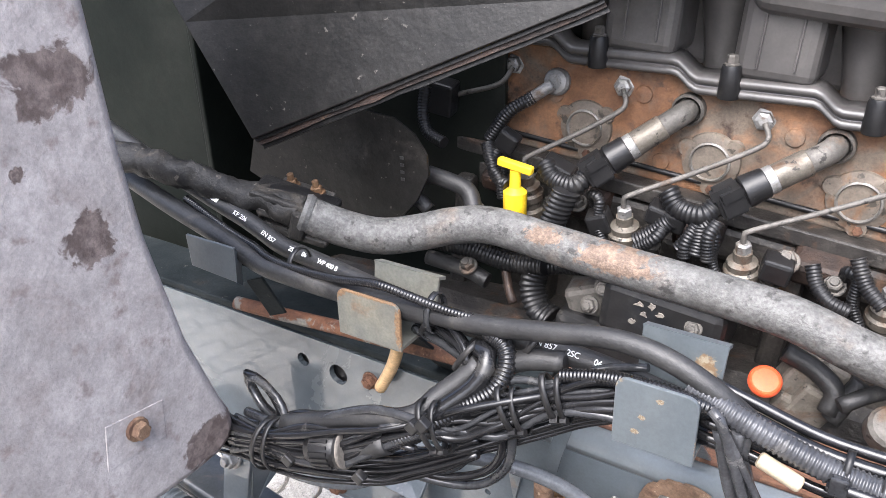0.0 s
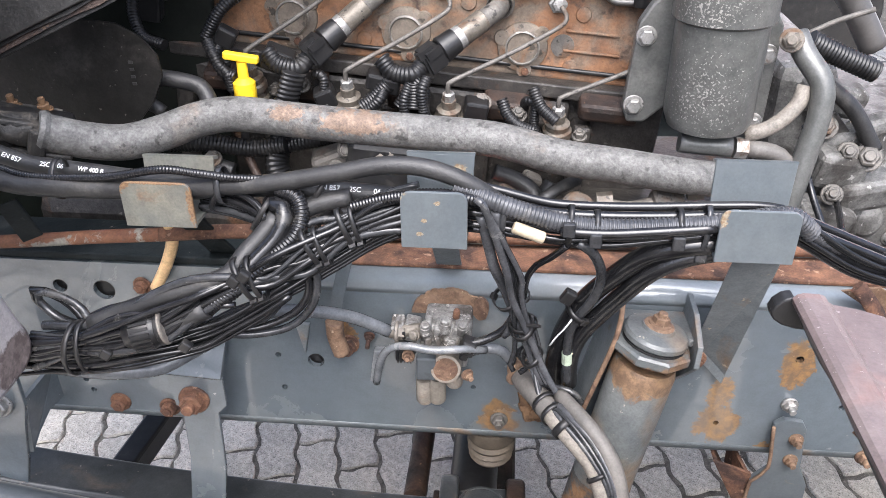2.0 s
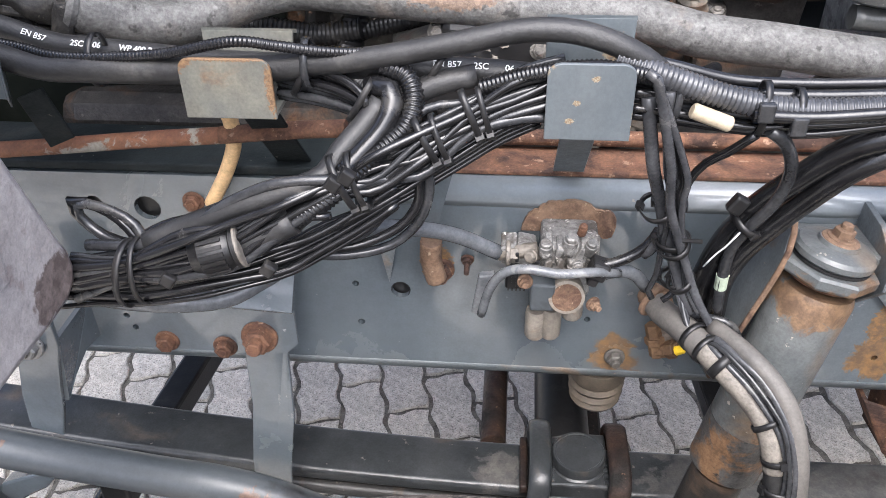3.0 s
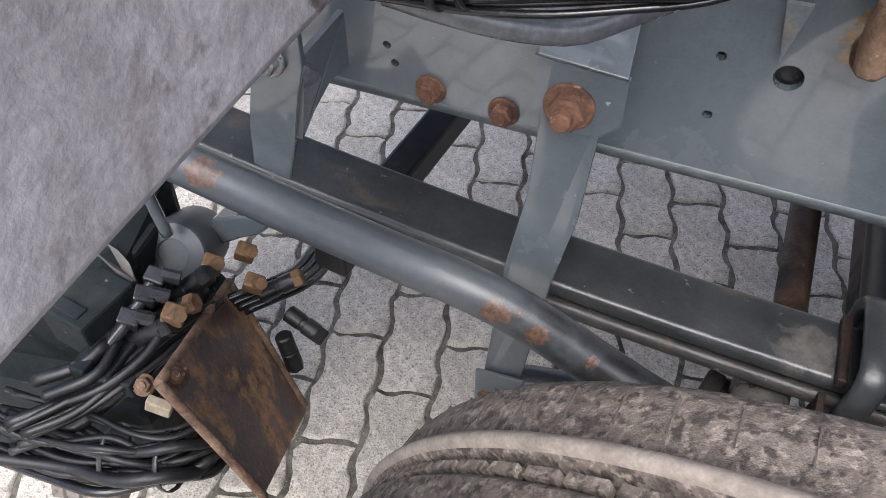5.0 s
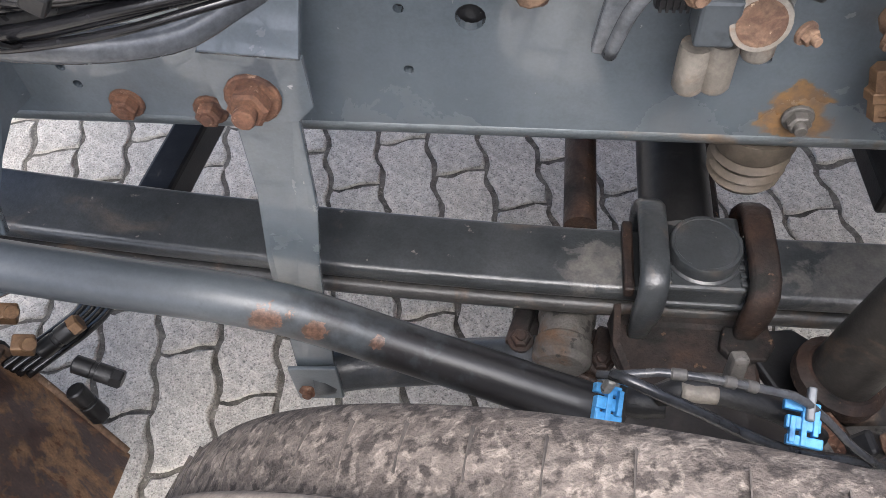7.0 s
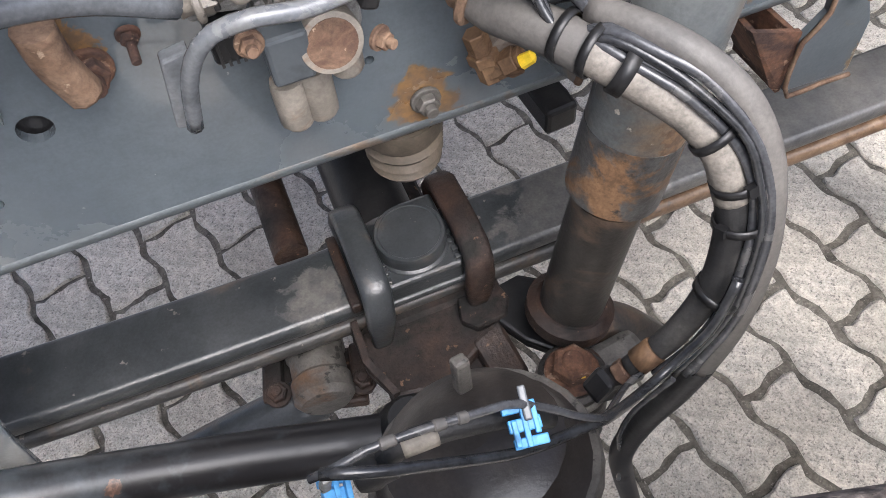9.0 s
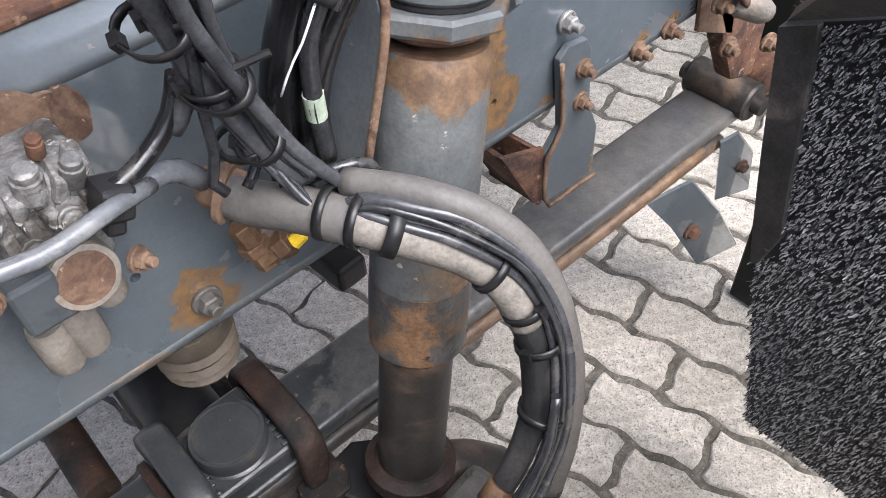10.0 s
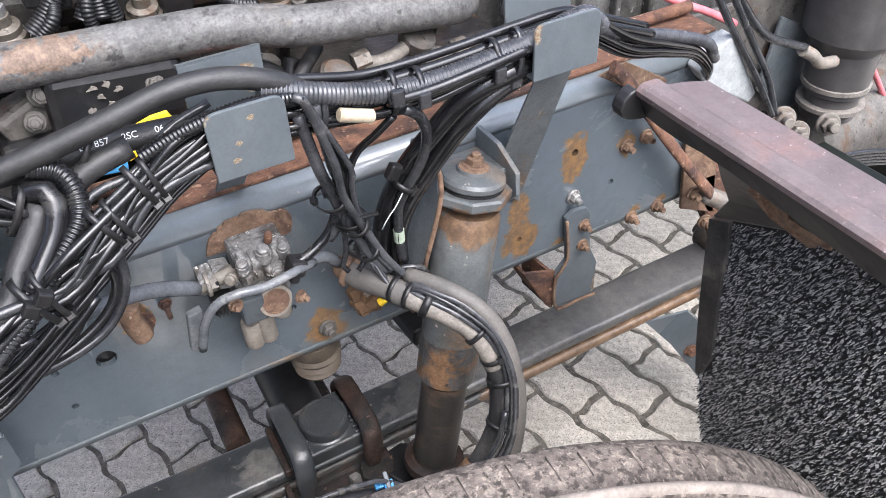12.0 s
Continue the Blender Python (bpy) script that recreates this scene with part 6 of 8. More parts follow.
for q, r in (((1.072, 0.260, 1.124), .014), ((1.106, 0.240, 1.093), .012), ((1.136, 0.240, 1.085), .016), ((1.082, 0.200, 1.041), .012)):
    bolt(gear, q, (-0.2, -0.8, 0.5), r, M_CASTING, "union", stud=0.008)
ob = part("bay_bracket", slab(B(), [(1.070, 0.270, 1.138), (1.086, 0.270, 1.146), (1.136, 0.260, 1.090), (1.141, 0.260, 1.060), (1.126, 0.260, 1.070)], (0, 0.008, 0), 0.002), M_GRIME)
tagged(ob, "grimy folded bracket above the gearbox", "bracket")

part("crankcase", box(B(), (0.42, 0.36, 0.85), (1.20, 0.36, 0.30), 0.03), M_GRIME, engine)

# ---- brake valve on the rail ----
valve = thing("brake_modulator_valve", (0.50, -0.03, 0.86), "corroded aluminium brake modulator valve with rusty cap", "valve")
V = Vector((0.520, -0.035, 0.919))
bm = B()
n = 40
rim = []
for k in range(n):
    a = math.pi * k / (n - 1)
    q = 1 + 0.10 * noise.noise((k * 0.5, 3, 0)) + 0.06 * noise.noise((k * 1.7, 8, 0))
    rim.append((V.x + 0.004 + 0.052 * q * math.cos(a), -0.005, V.z + 0.015 + 0.042 * q * math.sin(a)))
slab(bm, rim, (0, 0.0045, 0))
part("backing_plate", bm, M_RUST_PALE, valve, "ragged rust behind the valve")
bm = B()
box(bm, V + Vector((0.006, 0.005, 0.012)), (0.064, 0.060, 0.042), 0.006)
part("body", bm, M_VALVE, valve)
for k in range(5):
    for o, s, tn in ((Vector((-0.018 + 0.012 * k, -0.018, 0.030 - 0.004 * (k % 2))), (0.009, 0.024, 0.018), (10, 7 * k, 0)), (Vector((-0.018 + 0.012 * k, -0.028, 0.012)), (0.008, 0.014, 0.014), (0, 0, 9 * k))):
        fin = box(B(), V + o, s, 0.003, tn)
        for v in fin.verts:
            v.co += 0.0014 * noise.noise_vector(v.co * 120)
        part("cast_fin", fin, M_VALVE, valve)
for o, d, r, h, mt in (((-0.022, -0.030, 0.030), (0, -0.3, 1), 0.0075, 0.014, M_VALVE), ((0.004, -0.026, 0.034), (0.1, -0.2, 1), 0.0085, 0.016, M_VALVE), ((0.026, -0.026, 0.030), (0.2, -0.3, 1), 0.0070, 0.014, M_ALU), ((-0.010, -0.030, 0.004), (0, -1, 0.2), 0.0070, 0.012, M_ALU),
                      ((0.014, -0.030, 0.010), (0, -1, 0.3), 0.0080, 0.014, M_VALVE), ((0.034, -0.024, 0.006), (0.5, -1, 0.1), 0.0075, 0.012, M_VALVE), ((-0.034, -0.020, 0.016), (-0.6, -1, 0.3), 0.0080, 0.012, M_FITTING), ((0.018, -0.010, 0.044), (0.1, -0.4, 1), 0.0050, 0.010, M_RUST)):
    part("cast_stub", lathe(B(), V + Vector(o), d, [(r, -0.006), (r, h * 0.55), (r * 0.86, h * 0.6), (r * 0.86, h * 0.9), (r * 0.6, h)], 10), mt, valve)
bm = B()
box(bm, V + Vector((-0.044, 0.0, 0.010)), (0.022, 0.030, 0.026), 0.003, (0, 12, 0))
box(bm, V + Vector((-0.062, -0.004, 0.013)), (0.018, 0.026, 0.030), 0.003, (20, 0, 0))
part("inlet_block", bm, M_VALVE, valve)
# Black strip standing in for the shaded crevice between the inlet blocks.
bm = B()
box(bm, V + Vector((-0.0525, -0.010, 0.014)), (0.004, 0.030, 0.012), 0.001)
part("inlet_gap", bm, M_BLACK, valve)
lobe = []
for k in range(14):
    a = 2 * math.pi * k / 14
    q = 1 + 0.16 * noise.noise((k * 0.8, 13, 0))
    lobe.append((V.x + 0.049 + 0.011 * q * math.cos(a), -0.006, V.z + 0.026 + 0.019 * q * math.sin(a)))
part("backing_plate", slab(B(), lobe, (0, 0.006, 0)), M_RUST_PALE, valve)
bm = B()
box(bm, V + Vector((0.000, 0.012, -0.028)), (0.066, 0.040, 0.044), 0.005)
part("lower_body", bm, M_VALVE, valve)
bm = B()
box(bm, V + Vector((-0.022, -0.020, -0.034)), (0.028, 0.030, 0.038), 0.003)
part("solenoid", bm, M_LINK, valve, "blue-grey solenoid plug")
bm = B()
box(bm, V + Vector((-0.052, -0.012, -0.018)), (0.026, 0.03, 0.022), 0.003)
for k in range(5):
    box(bm, V + Vector((-0.061 + 0.0045 * k, -0.028, -0.018)), (0.002, 0.004, 0.020))
part("ribbed_plug", bm, M_BLACK, valve)
part("cap", lathe(B(), Vector((0.524, -0.062, 0.885)) + Vector((0, 0.018, -0.004)), (0.05, -1, 0.25), [(0.0215, 0), (0.0215, 0.022), (0.0205, 0.0255), (0.0175, 0.0260)], 28), M_CAP, valve, "round cap with rusty face")
part("cap_face", lathe(B(), Vector((0.524, -0.062, 0.885)) + Vector((0, 0.018, -0.004)), (0.05, -1, 0.25), [(0.0172, 0.020), (0.0168, 0.0266), (0.004, 0.0270)], 24), M_RUST_PALE, valve)
for q, h in (((0.493, -0.045, 0.828), .038), ((0.511, -0.045, 0.832), .040), ((0.535, -0.045, 0.845), .022)):
    part("silencer", lathe(B(), Vector(q) + Vector((0, 0, 0.022)), (0, 0, -1), [(0.0115, 0), (0.0125, 0.006), (0.0125, h), (0.010, h + 0.004)], 14), M_CAP, valve)
part("inlet", tube(B(), [(0.446, -0.050, 0.932), (0.465, -0.050, 0.935), (0.490, -0.050, 0.939)], 0.0086, 6, 0.03), M_CAP, valve)
bolt(valve, (0.457, -0.050, 0.933), (1, 0.0, 0), 0.0110, M_FITTING, "union_nut")
bolt(valve, (0.555, -0.070, 0.881), (0.6, -1, 0), 0.0065, M_RUST_PALE, "screw", stud=0.006)
bolt(valve, (0.477, -0.085, 0.920), (0, -1, 0.2), 0.0065, M_RUST_PALE, "screw", stud=0.006)
bolt(valve, (0.409, -0.005, 0.889), (0, -1, -0.3), 0.006, M_RUST, "screw", stud=0.016)
part("front_pipe", tube(B(), [(0.429, -0.070, 0.859), (0.439, -0.085, 0.909), (0.455, -0.095, 0.939), (0.479, -0.100, 0.948), (0.513, -0.100, 0.943), (0.551, -0.090, 0.940), (0.579, -0.070, 0.925)], 0.0054, 10), M_AIR, valve, "grey plastic air line")
bm = slab(B(), [(0.417, -0.060, 0.851), (0.431, -0.060, 0.848), (0.441, -0.060, 0.890), (0.443, -0.060, 0.908), (0.425, -0.060, 0.905)], (0, 0.012, 0), 0.002)
part("cable_shoe", bm, M_AIR, valve)
part("lead", tube(B(), [(0.551, -0.075, 0.938), (0.568, -0.075, 0.941), (0.588, -0.072, 0.949), (0.605, -0.070, 0.963), (0.615, -0.070, 0.984)], 0.0058, 10), M_CABLE, valve)
bm = B()
box(bm, (0.556, -0.075, 0.934), (0.020, 0.022, 0.022), 0.003, (0, 20, 0))
box(bm, (0.551, -0.075, 0.921), (0.012, 0.018, 0.014), 0.003, (0, 20, 0))
part("lead_plug", bm, M_BLACK, valve)
part("outlet_pipe", tube(B(), [(0.558, -0.060, 0.914), (0.579, -0.060, 0.921), (0.599, -0.055, 0.914), (0.615, -0.050, 0.892)], 0.0075, 12), M_AIR, valve)

# air line from the front
air = thing("air_line", (0.3, -0.1, 0.95), "smooth grey nylon air line leading to the valve", "pipe")
part("line", tube(B(), [(0.241, -0.160, 1.008), (0.268, -0.140, 1.008), (0.317, -0.100, 0.994), (0.366, -0.075, 0.977), (0.405, -0.060, 0.959), (0.448, -0.050, 0.932)], 0.0088, 12), M_AIR, air)
air2 = thing("air_line", (0.1, -0.2, 0.97), "dusty grey hose sagging below the cable bundle", "hose")
part("line", tube(B(), [(0.058, -0.200, 0.968), (0.096, -0.200, 0.964), (0.137, -0.190, 0.956), (0.175, -0.170, 0.949), (0.203, -0.150, 0.956), (0.232, -0.130, 0.966)], 0.0105, 12), M_AIR, air2)
part("bare_end", tube(B(), [(0.177, -0.155, 0.955), (0.201, -0.150, 0.964), (0.219, -0.140, 0.972)], 0.0085, 10), M_HOSE_DUSTY, air2)

# rusty elbow and strap beside the valve
elbow = thing("rusty_elbow", (0.36, -0.02, 0.88), "rust-covered elbow fitting bolted to the rail", "fitting")
part("elbow", tube(B(), [(0.370, -0.045, 0.942), (0.369, -0.040, 0.912), (0.374, -0.035, 0.881)], 0.0125, 10, 0.006), M_RUST_PALE, elbow)
bolt(elbow, (0.377, -0.004, 0.872), (0.1, -1, 0), 0.012, M_RUST, "nut", stud=0.012)
hs = thing("hanger_strap", (0.33, -0.02, 0.88), "thin grey steel strap hanging in front of the rail", "bracket")
bm = slab(B(), [(0.378, -0.020, 1.028), (0.396, -0.020, 1.026), (0.380, -0.020, 0.965), (0.375, -0.020, 0.939), (0.358, -0.020, 0.940), (0.364, -0.020, 0.973)], (0, 0.003, 0))
part("strap", bm, M_FRAME, hs)
bm = slab(B(), [(0.303, -0.004, 0.906), (0.323, -0.004, 0.907), (0.313, -0.004, 0.854)], (0, -0.006, 0))
part("gusset", bm, M_FRAME_RUST, hs)

# brown brass elbow under the hose
bt = thing("brass_drain", (0.64, -0.02, 0.80), "brown brass elbow drain with a yellow tip", "fitting")
DA, DB, DC = Vector((0.634, -0.030, 0.822)), Vector((0.643, -0.038, 0.785)), Vector((0.665, -0.050, 0.803))
part("body", cyl(B(), DA, DB + (DB - DA) * 0.15, 0.0095, seg=6, bevel=0.001), M_BRASS, bt)
part("collar", cyl(B(), DA + (DB - DA) * 0.45, DA + (DB - DA) * 0.70, 0.0125, seg=6, bevel=0.001), M_BRASS, bt)
part("arm", cyl(B(), DB, DC, 0.0088, seg=6, bevel=0.001), M_BRASS, bt)
part("arm_nut", cyl(B(), DB.lerp(DC, 0.45), DB.lerp(DC, 0.85), 0.0115, seg=6, bevel=0.001), M_BRASS, bt)
part("tip", lathe(B(), (0.661, -0.055, 0.803), (0.7, -0.3, 0.5), [(0.006, 0), (0.005, 0.010), (0.002, 0.012)], 8), M_YELLOW, bt, "yellow tip")
bm = lathe(B(), (0.659, -0.020, 0.803), (0, -1, 0), [(0.016, 0), (0.014, 0.016), (0.008, 0.018)], 12)
part("blank", bm, M_FITTING, bt)

# ---- brake hoses swinging to the wheel ----
bh = thing("brake_hose", (0.7, -0.2, 0.6), "dusty rubber brake hose with taped leads, arching to the wheel", "hose")
HOSE1 = [(0.626, -0.050, 0.875), (0.634, -0.070, 0.873), (0.651, -0.105, 0.879), (0.669, -0.135, 0.876), (0.693, -0.160, 0.863), (0.719, -0.180, 0.842), (0.733, -0.200, 0.821), (0.741, -0.215, 0.787), (0.739, -0.228, 0.750), (0.728, -0.238, 0.705), (0.701, -0.243, 0.661), (0.670, -0.243, 0.635)]
part("hose", tube(B(), HOSE1[:8], 0.0135, 14, 0.01), M_HOSE_DUSTY, bh)
part("taped_tail", tube(B(), HOSE1[6:], 0.0132, 14, 0.01, r_end=0.0095), M_HOSE, bh, "black taped end of the hose")
part("sleeve", tube(B(), HOSE1[:4], 0.0155, 14, 0.01), M_GREY_HOSE, bh, "grey sleeve over the hose end")
HOSE2 = [(0.678, -0.115, 0.892), (0.699, -0.150, 0.894), (0.722, -0.178, 0.883), (0.742, -0.200, 0.859), (0.753, -0.220, 0.824), (0.758, -0.235, 0.776), (0.757, -0.245, 0.727), (0.747, -0.253, 0.665), (0.729, -0.257, 0.616)]
part("hose", tube(B(), HOSE2, 0.0098, 14, 0.01, r_end=0.0122), M_GREY_HOSE, bh)
bolt(bh, HOSE1[0], (0.6, -0.8, -0.2), 0.0165, M_RUST_PALE, "hose_union", stud=0.0, label="rust-orange hose union")
part("rust_collar", lathe(B(), Vector(HOSE1[0]) - Vector((0.008, -0.014, -0.003)), (0.6, -0.8, -0.2), [(0.012, 0), (0.016, 0.006), (0.016, 0.020), (0.0145, 0.030)], 14), M_RUST_PALE, bh)
line_a, line_b = curve_points(HOSE1[2:], 0.01), curve_points(HOSE2, 0.01)
for i, (f, up) in enumerate(((0.22, 0.010), (0.42, 0.013), (0.60, 0.012), (0.36, 0.006), (0.75, 0.009))):
    pts = []
    for s in range(12):
        p = line_a[int(s * (len(line_a) - 1) / 11)]
        q = min(line_b, key=lambda v: (v - p).length)
        pts.append(p.lerp(q, f if s else 0.1) + Vector((0.001, -up, 0.5 * up)) + 0.003 * noise.noise_vector((i * 3.1, s * 0.7, 0)))
    start = [Vector((0.620, -0.080, 0.991)) + Vector((0.004 * i, 0, 0)), Vector((0.634, -0.080, 0.937)) + Vector((0.004 * i, -0.003, 0))]
    part("lead", tube(B(), start + pts, (0.0036, 0.0032, 0.0040, 0.0026, 0.0030)[i], 8, 0.012), (M_LEAD_SHEEN, M_CABLE_DUSTY)[i % 2], bh)
for k, (i, f) in enumerate(((2, 0.3), (2, 0.9), (3, 0.5), (5, 0.5), (6, 0.6), (7, 0.5), (9, 0.0))):
    a, b2 = Vector(HOSE1[i]), Vector(HOSE1[i + 1])
    tie(bh, a.lerp(b2, f) + Vector((0.003, -0.004, 0.002)), b2 - a, 0.0164, 0.0164, M_BLACK, 0.006 if k != 2 else 0.010, 40 * k)

# axle end leads, blue clips
cl = thing("sensor_leads", (0.55, -0.24, 0.6), "black sensor leads tied with bright blue clips", "cable")
part("lead", tube(B(), [(0.425, -0.290, 0.800), (0.440, -0.292, 0.806), (0.460, -0.290, 0.808), (0.480, -0.290, 0.806), (0.502, -0.290, 0.802), (0.525, -0.290, 0.795), (0.545, -0.289, 0.786), (0.568, -0.292, 0.764), (0.588, -0.297, 0.742), (0.607, -0.301, 0.727)], 0.0028, 8), M_LEAD_SHEEN, cl)
for x0, x1 in ((0.466, 0.476), (0.497, 0.505), (0.511, 0.518)):
    part("lead_bead", cyl(B(), (x0, -0.290, 0.8075 - 0.25 * max(0, x0 - 0.48)), (x1, -0.290, 0.8065 - 0.25 * max(0, x1 - 0.48)), 0.0037, seg=10, bevel=0.001), M_GREY_HOSE, cl)
part("lead", tube(B(), [(0.432, -0.292, 0.806), (0.446, -0.298, 0.808), (0.462, -0.302, 0.802), (0.486, -0.304, 0.788), (0.513, -0.305, 0.768), (0.541, -0.306, 0.751), (0.568, -0.304, 0.738), (0.592, -0.301, 0.729), (0.610, -0.298, 0.718), (0.637, -0.285, 0.687), (0.674, -0.270, 0.666), (0.700, -0.265, 0.682), (0.718, -0.262, 0.705), (0.735, -0.252, 0.745)], 0.0039, 8), M_CABLE_DUSTY, cl)
part("lead", tube(B(), [(0.606, -0.300, 0.724), (0.624, -0.285, 0.692), (0.642, -0.270, 0.664), (0.660, -0.258, 0.648), (0.677, -0.252, 0.640)], 0.0026, 8), M_LEAD_SHEEN, cl, "thin grey lead")
part("lead", tube(B(), [(0.700, -0.262, 0.625), (0.686, -0.258, 0.590), (0.675, -0.256, 0.562), (0.671, -0.255, 0.514), (0.680, -0.255, 0.451), (0.69, -0.255, 0.36)], 0.0026, 8), M_LEAD_SHEEN, cl, "thin grey lead")
part("sleeve", tube(B(), [(0.466, -0.284, 0.766), (0.480, -0.283, 0.776), (0.500, -0.283, 0.774), (0.522, -0.283, 0.765), (0.545, -0.283, 0.752), (0.575, -0.285, 0.725)], 0.0074, 12), M_HOSE, cl)
part("dust_crust", tube(B(), [(0.478, -0.2855, 0.777), (0.490, -0.2860, 0.7775), (0.499, -0.2855, 0.776)], 0.0064, 10, 0.003), M_CAP, cl, "pale dust crust on the sleeve")
part("boot", lathe(B(), (0.446, -0.284, 0.757), (1, -0.15, 0.15), [(0.006, 0), (0.0095, 0.002), (0.0105, 0.006), (0.0105, 0.014), (0.0085, 0.018), (0.0075, 0.026)], 18), M_HOSE, cl, "black rubber boot")
part("lug", box(B(), (0.432, -0.294, 0.796), (0.006, 0.006, 0.014), 0.0015, (0, 14, 10)), M_STEEL, cl)
for q, big in (((0.550, -0.298, 0.770), 1.0), ((0.434, -0.293, 0.768), 0.85)):
    q, up = Vector(q), Vector((0.0, 0.95, 0.31))
    lean = (-72, 0, -9) if big == 1.0 else (-72, 22, 0)
    clip = part("blue_clip", box(B(), q, (0.020 * big, 0.006, 0.008), 0.0008, lean), M_BLUE, cl, "bright blue plastic clip")
    for k in (-1, 1):
        part("clip_bar", box(B(), q + up * 0.0105 * k * big, (0.021 * big, 0.006, 0.0062), 0.0008, lean), M_BLUE, clip)
    for k in range(3):
        part("clip_tooth", box(B(), q + Vector((-0.007 + 0.007 * k, 0, 0.0015)) + up * (-0.004 + 0.002 * k), (0.0034, 0.006, 0.016 if k != 1 else 0.024), 0.0006, lean), M_BLUE, clip)
    if big == 1.0:
        part("clip_lock", box(B(), q + Vector((0.004, 0, 0.005)) + up * 0.010, (0.0050, 0.006, 0.021), 0.0012, lean), M_AIR, clip, "pale grey tie head")
kn = thing("wheel_hose", (0.66, -0.22, 0.5), "black rubber hose running down to the hub", "hose")
part("hose", tube(B(), [(0.731, -0.257, 0.620), (0.716, -0.257, 0.580), (0.694, -0.255, 0.530), (0.686, -0.250, 0.440), (0.705, -0.245, 0.330), (0.745, -0.240, 0.150)], 0.0122, 12), M_HOSE, kn)
part("tape", tube(B(), [(0.690, -0.2435, 0.653), (0.676, -0.2435, 0.641)], 0.0112, 12), M_BRASS, bh, "copper-brown tape on the hose end")
part("end_nut", lathe(B(), (0.669, -0.243, 0.634), (-0.75, 0, -0.65), [(0.008, 0), (0.0115, 0.001), (0.0115, 0.009), (0.009, 0.011)], 6), M_RUST_PALE, bh, "rusty end nut")
part("end_block", box(B(), (0.650, -0.243, 0.622), (0.026, 0.022, 0.024), 0.004, (0, 40, 10)), M_BLACK, bh)

# ---- hydraulic hoses with white print ----
h1 = thing("hydraulic_hose", (0.1, -0.12, 1.2), "black hydraulic hose with white printed markings", "hose")
H1 = [(-0.371, -0.020, 1.261), (-0.277, -0.030, 1.235), (-0.133, -0.050, 1.207), (-0.058, -0.055, 1.189)] + [(0.003, -0.063, 1.173), (0.040, -0.066, 1.170), (0.096, -0.073, 1.168), (0.166, -0.085, 1.167), (0.256, -0.105, 1.172), (0.336, -0.105, 1.173), (0.421, -0.105, 1.171), (0.481, -0.105, 1.166), (0.516, -0.105, 1.160), (0.570, -0.110, 1.157), (0.635, -0.110, 1.144), (0.718, -0.110, 1.137)]
part("hose", tube(B(), H1, 0.0115, 14), M_HOSE, h1)
h1l = curve_points(H1, 0.004)


def print_on(hose, line, r, where, words, h):
    """Words on the side of a hose that faces out and up, near a point."""
    w = Vector(where)
    i = min(range(len(line) - 1), key=lambda k: (line[k] - w).length)
    d = (line[min(i + 6, len(line) - 1)] - line[max(i - 6, 0)]).normalized()
    out = Vector((0.05, -0.72, 0.70))
    out = (out - d * out.dot(d)).normalized()
    up = out.cross(d)
    lettering(hose, words, line[i] + out * (r + 0.0004) - up * h * 0.5, d, out, h, M_WHITE)


for q, wds in (((-0.078, -0.055, 1.193), "KP 206"), ((-0.024, -0.060, 1.182), "EN 857"), ((0.026, -0.064, 1.174), "2SC"), ((0.051, -0.066, 1.173), "06"), ((0.079, -0.068, 1.174), "WP 400 B"), ((0.382, -0.105, 1.174), "EN 857"), ((0.418, -0.105, 1.171), "2SC"), ((0.446, -0.105, 1.169), "06")):
    print_on(h1, h1l, 0.0115, q, wds, 0.0062)
for q in ((-0.168, -0.045, 1.213), (-0.131, -0.050, 1.207)):
    w = Vector(q)
    i = min(range(len(h1l) - 1), key=lambda k: (h1l[k] - w).length)
    d = (h1l[i + 4] - h1l[i - 4]).normalized()
    out = Vector((0.4, -0.65, 0.65))
    out = (out - d * out.dot(d)).normalized()
    c = h1l[i] + out * 0.0118
    up = out.cross(d) * 0.003
    part("print_bar", slab(B(), [c - up, c + d * 0.026 - up, c + d * 0.026 + up, c + up], out * 0.0003), M_WHITE, h1)
h2 = thing("rubber_hose", (0.4, -0.12, 1.2), "matt grey rubber hose arching over the cable brackets", "hose")
part("hose", tube(B(), [(0.261, -0.120, 1.179), (0.306, -0.125, 1.185), (0.355, -0.128, 1.194), (0.414, -0.130, 1.207), (0.460, -0.130, 1.217), (0.499, -0.130, 1.218), (0.533, -0.130, 1.210), (0.565, -0.130, 1.195), (0.589, -0.122, 1.174), (0.605, -0.112, 1.157)], 0.0103, 14), M_HOSE, h2)
part("taped_front", tube(B(), [(-0.300, -0.060, 1.215), (-0.179, -0.080, 1.197), (-0.060, -0.095, 1.179)] + [(0.007, -0.105, 1.166), (0.062, -0.112, 1.167), (0.153, -0.115, 1.169), (0.229, -0.118, 1.174), (0.273, -0.120, 1.180)], 0.0125, 12), M_HOSE, h2, "taped black bundle")
h3 = thing("ribbed_conduit", (0.2, -0.13, 1.2), "thin ribbed black conduit along the hoses", "conduit")
part("conduit", tube(B(), [(-0.155, -0.070, 1.207), (-0.068, -0.085, 1.188), (-0.010, -0.095, 1.181)] + [(0.023, -0.105, 1.178), (0.066, -0.112, 1.179), (0.140, -0.120, 1.187), (0.209, -0.132, 1.204), (0.250, -0.130, 1.200), (0.290, -0.128, 1.195), (0.342, -0.125, 1.193)], 0.0052, 10, corr=0.0042), M_CABLE, h3)
tie(h2, (0.063, -0.095, 1.170), (1, 0, -0.05), 0.019, 0.025, M_BLACK, 0.006)
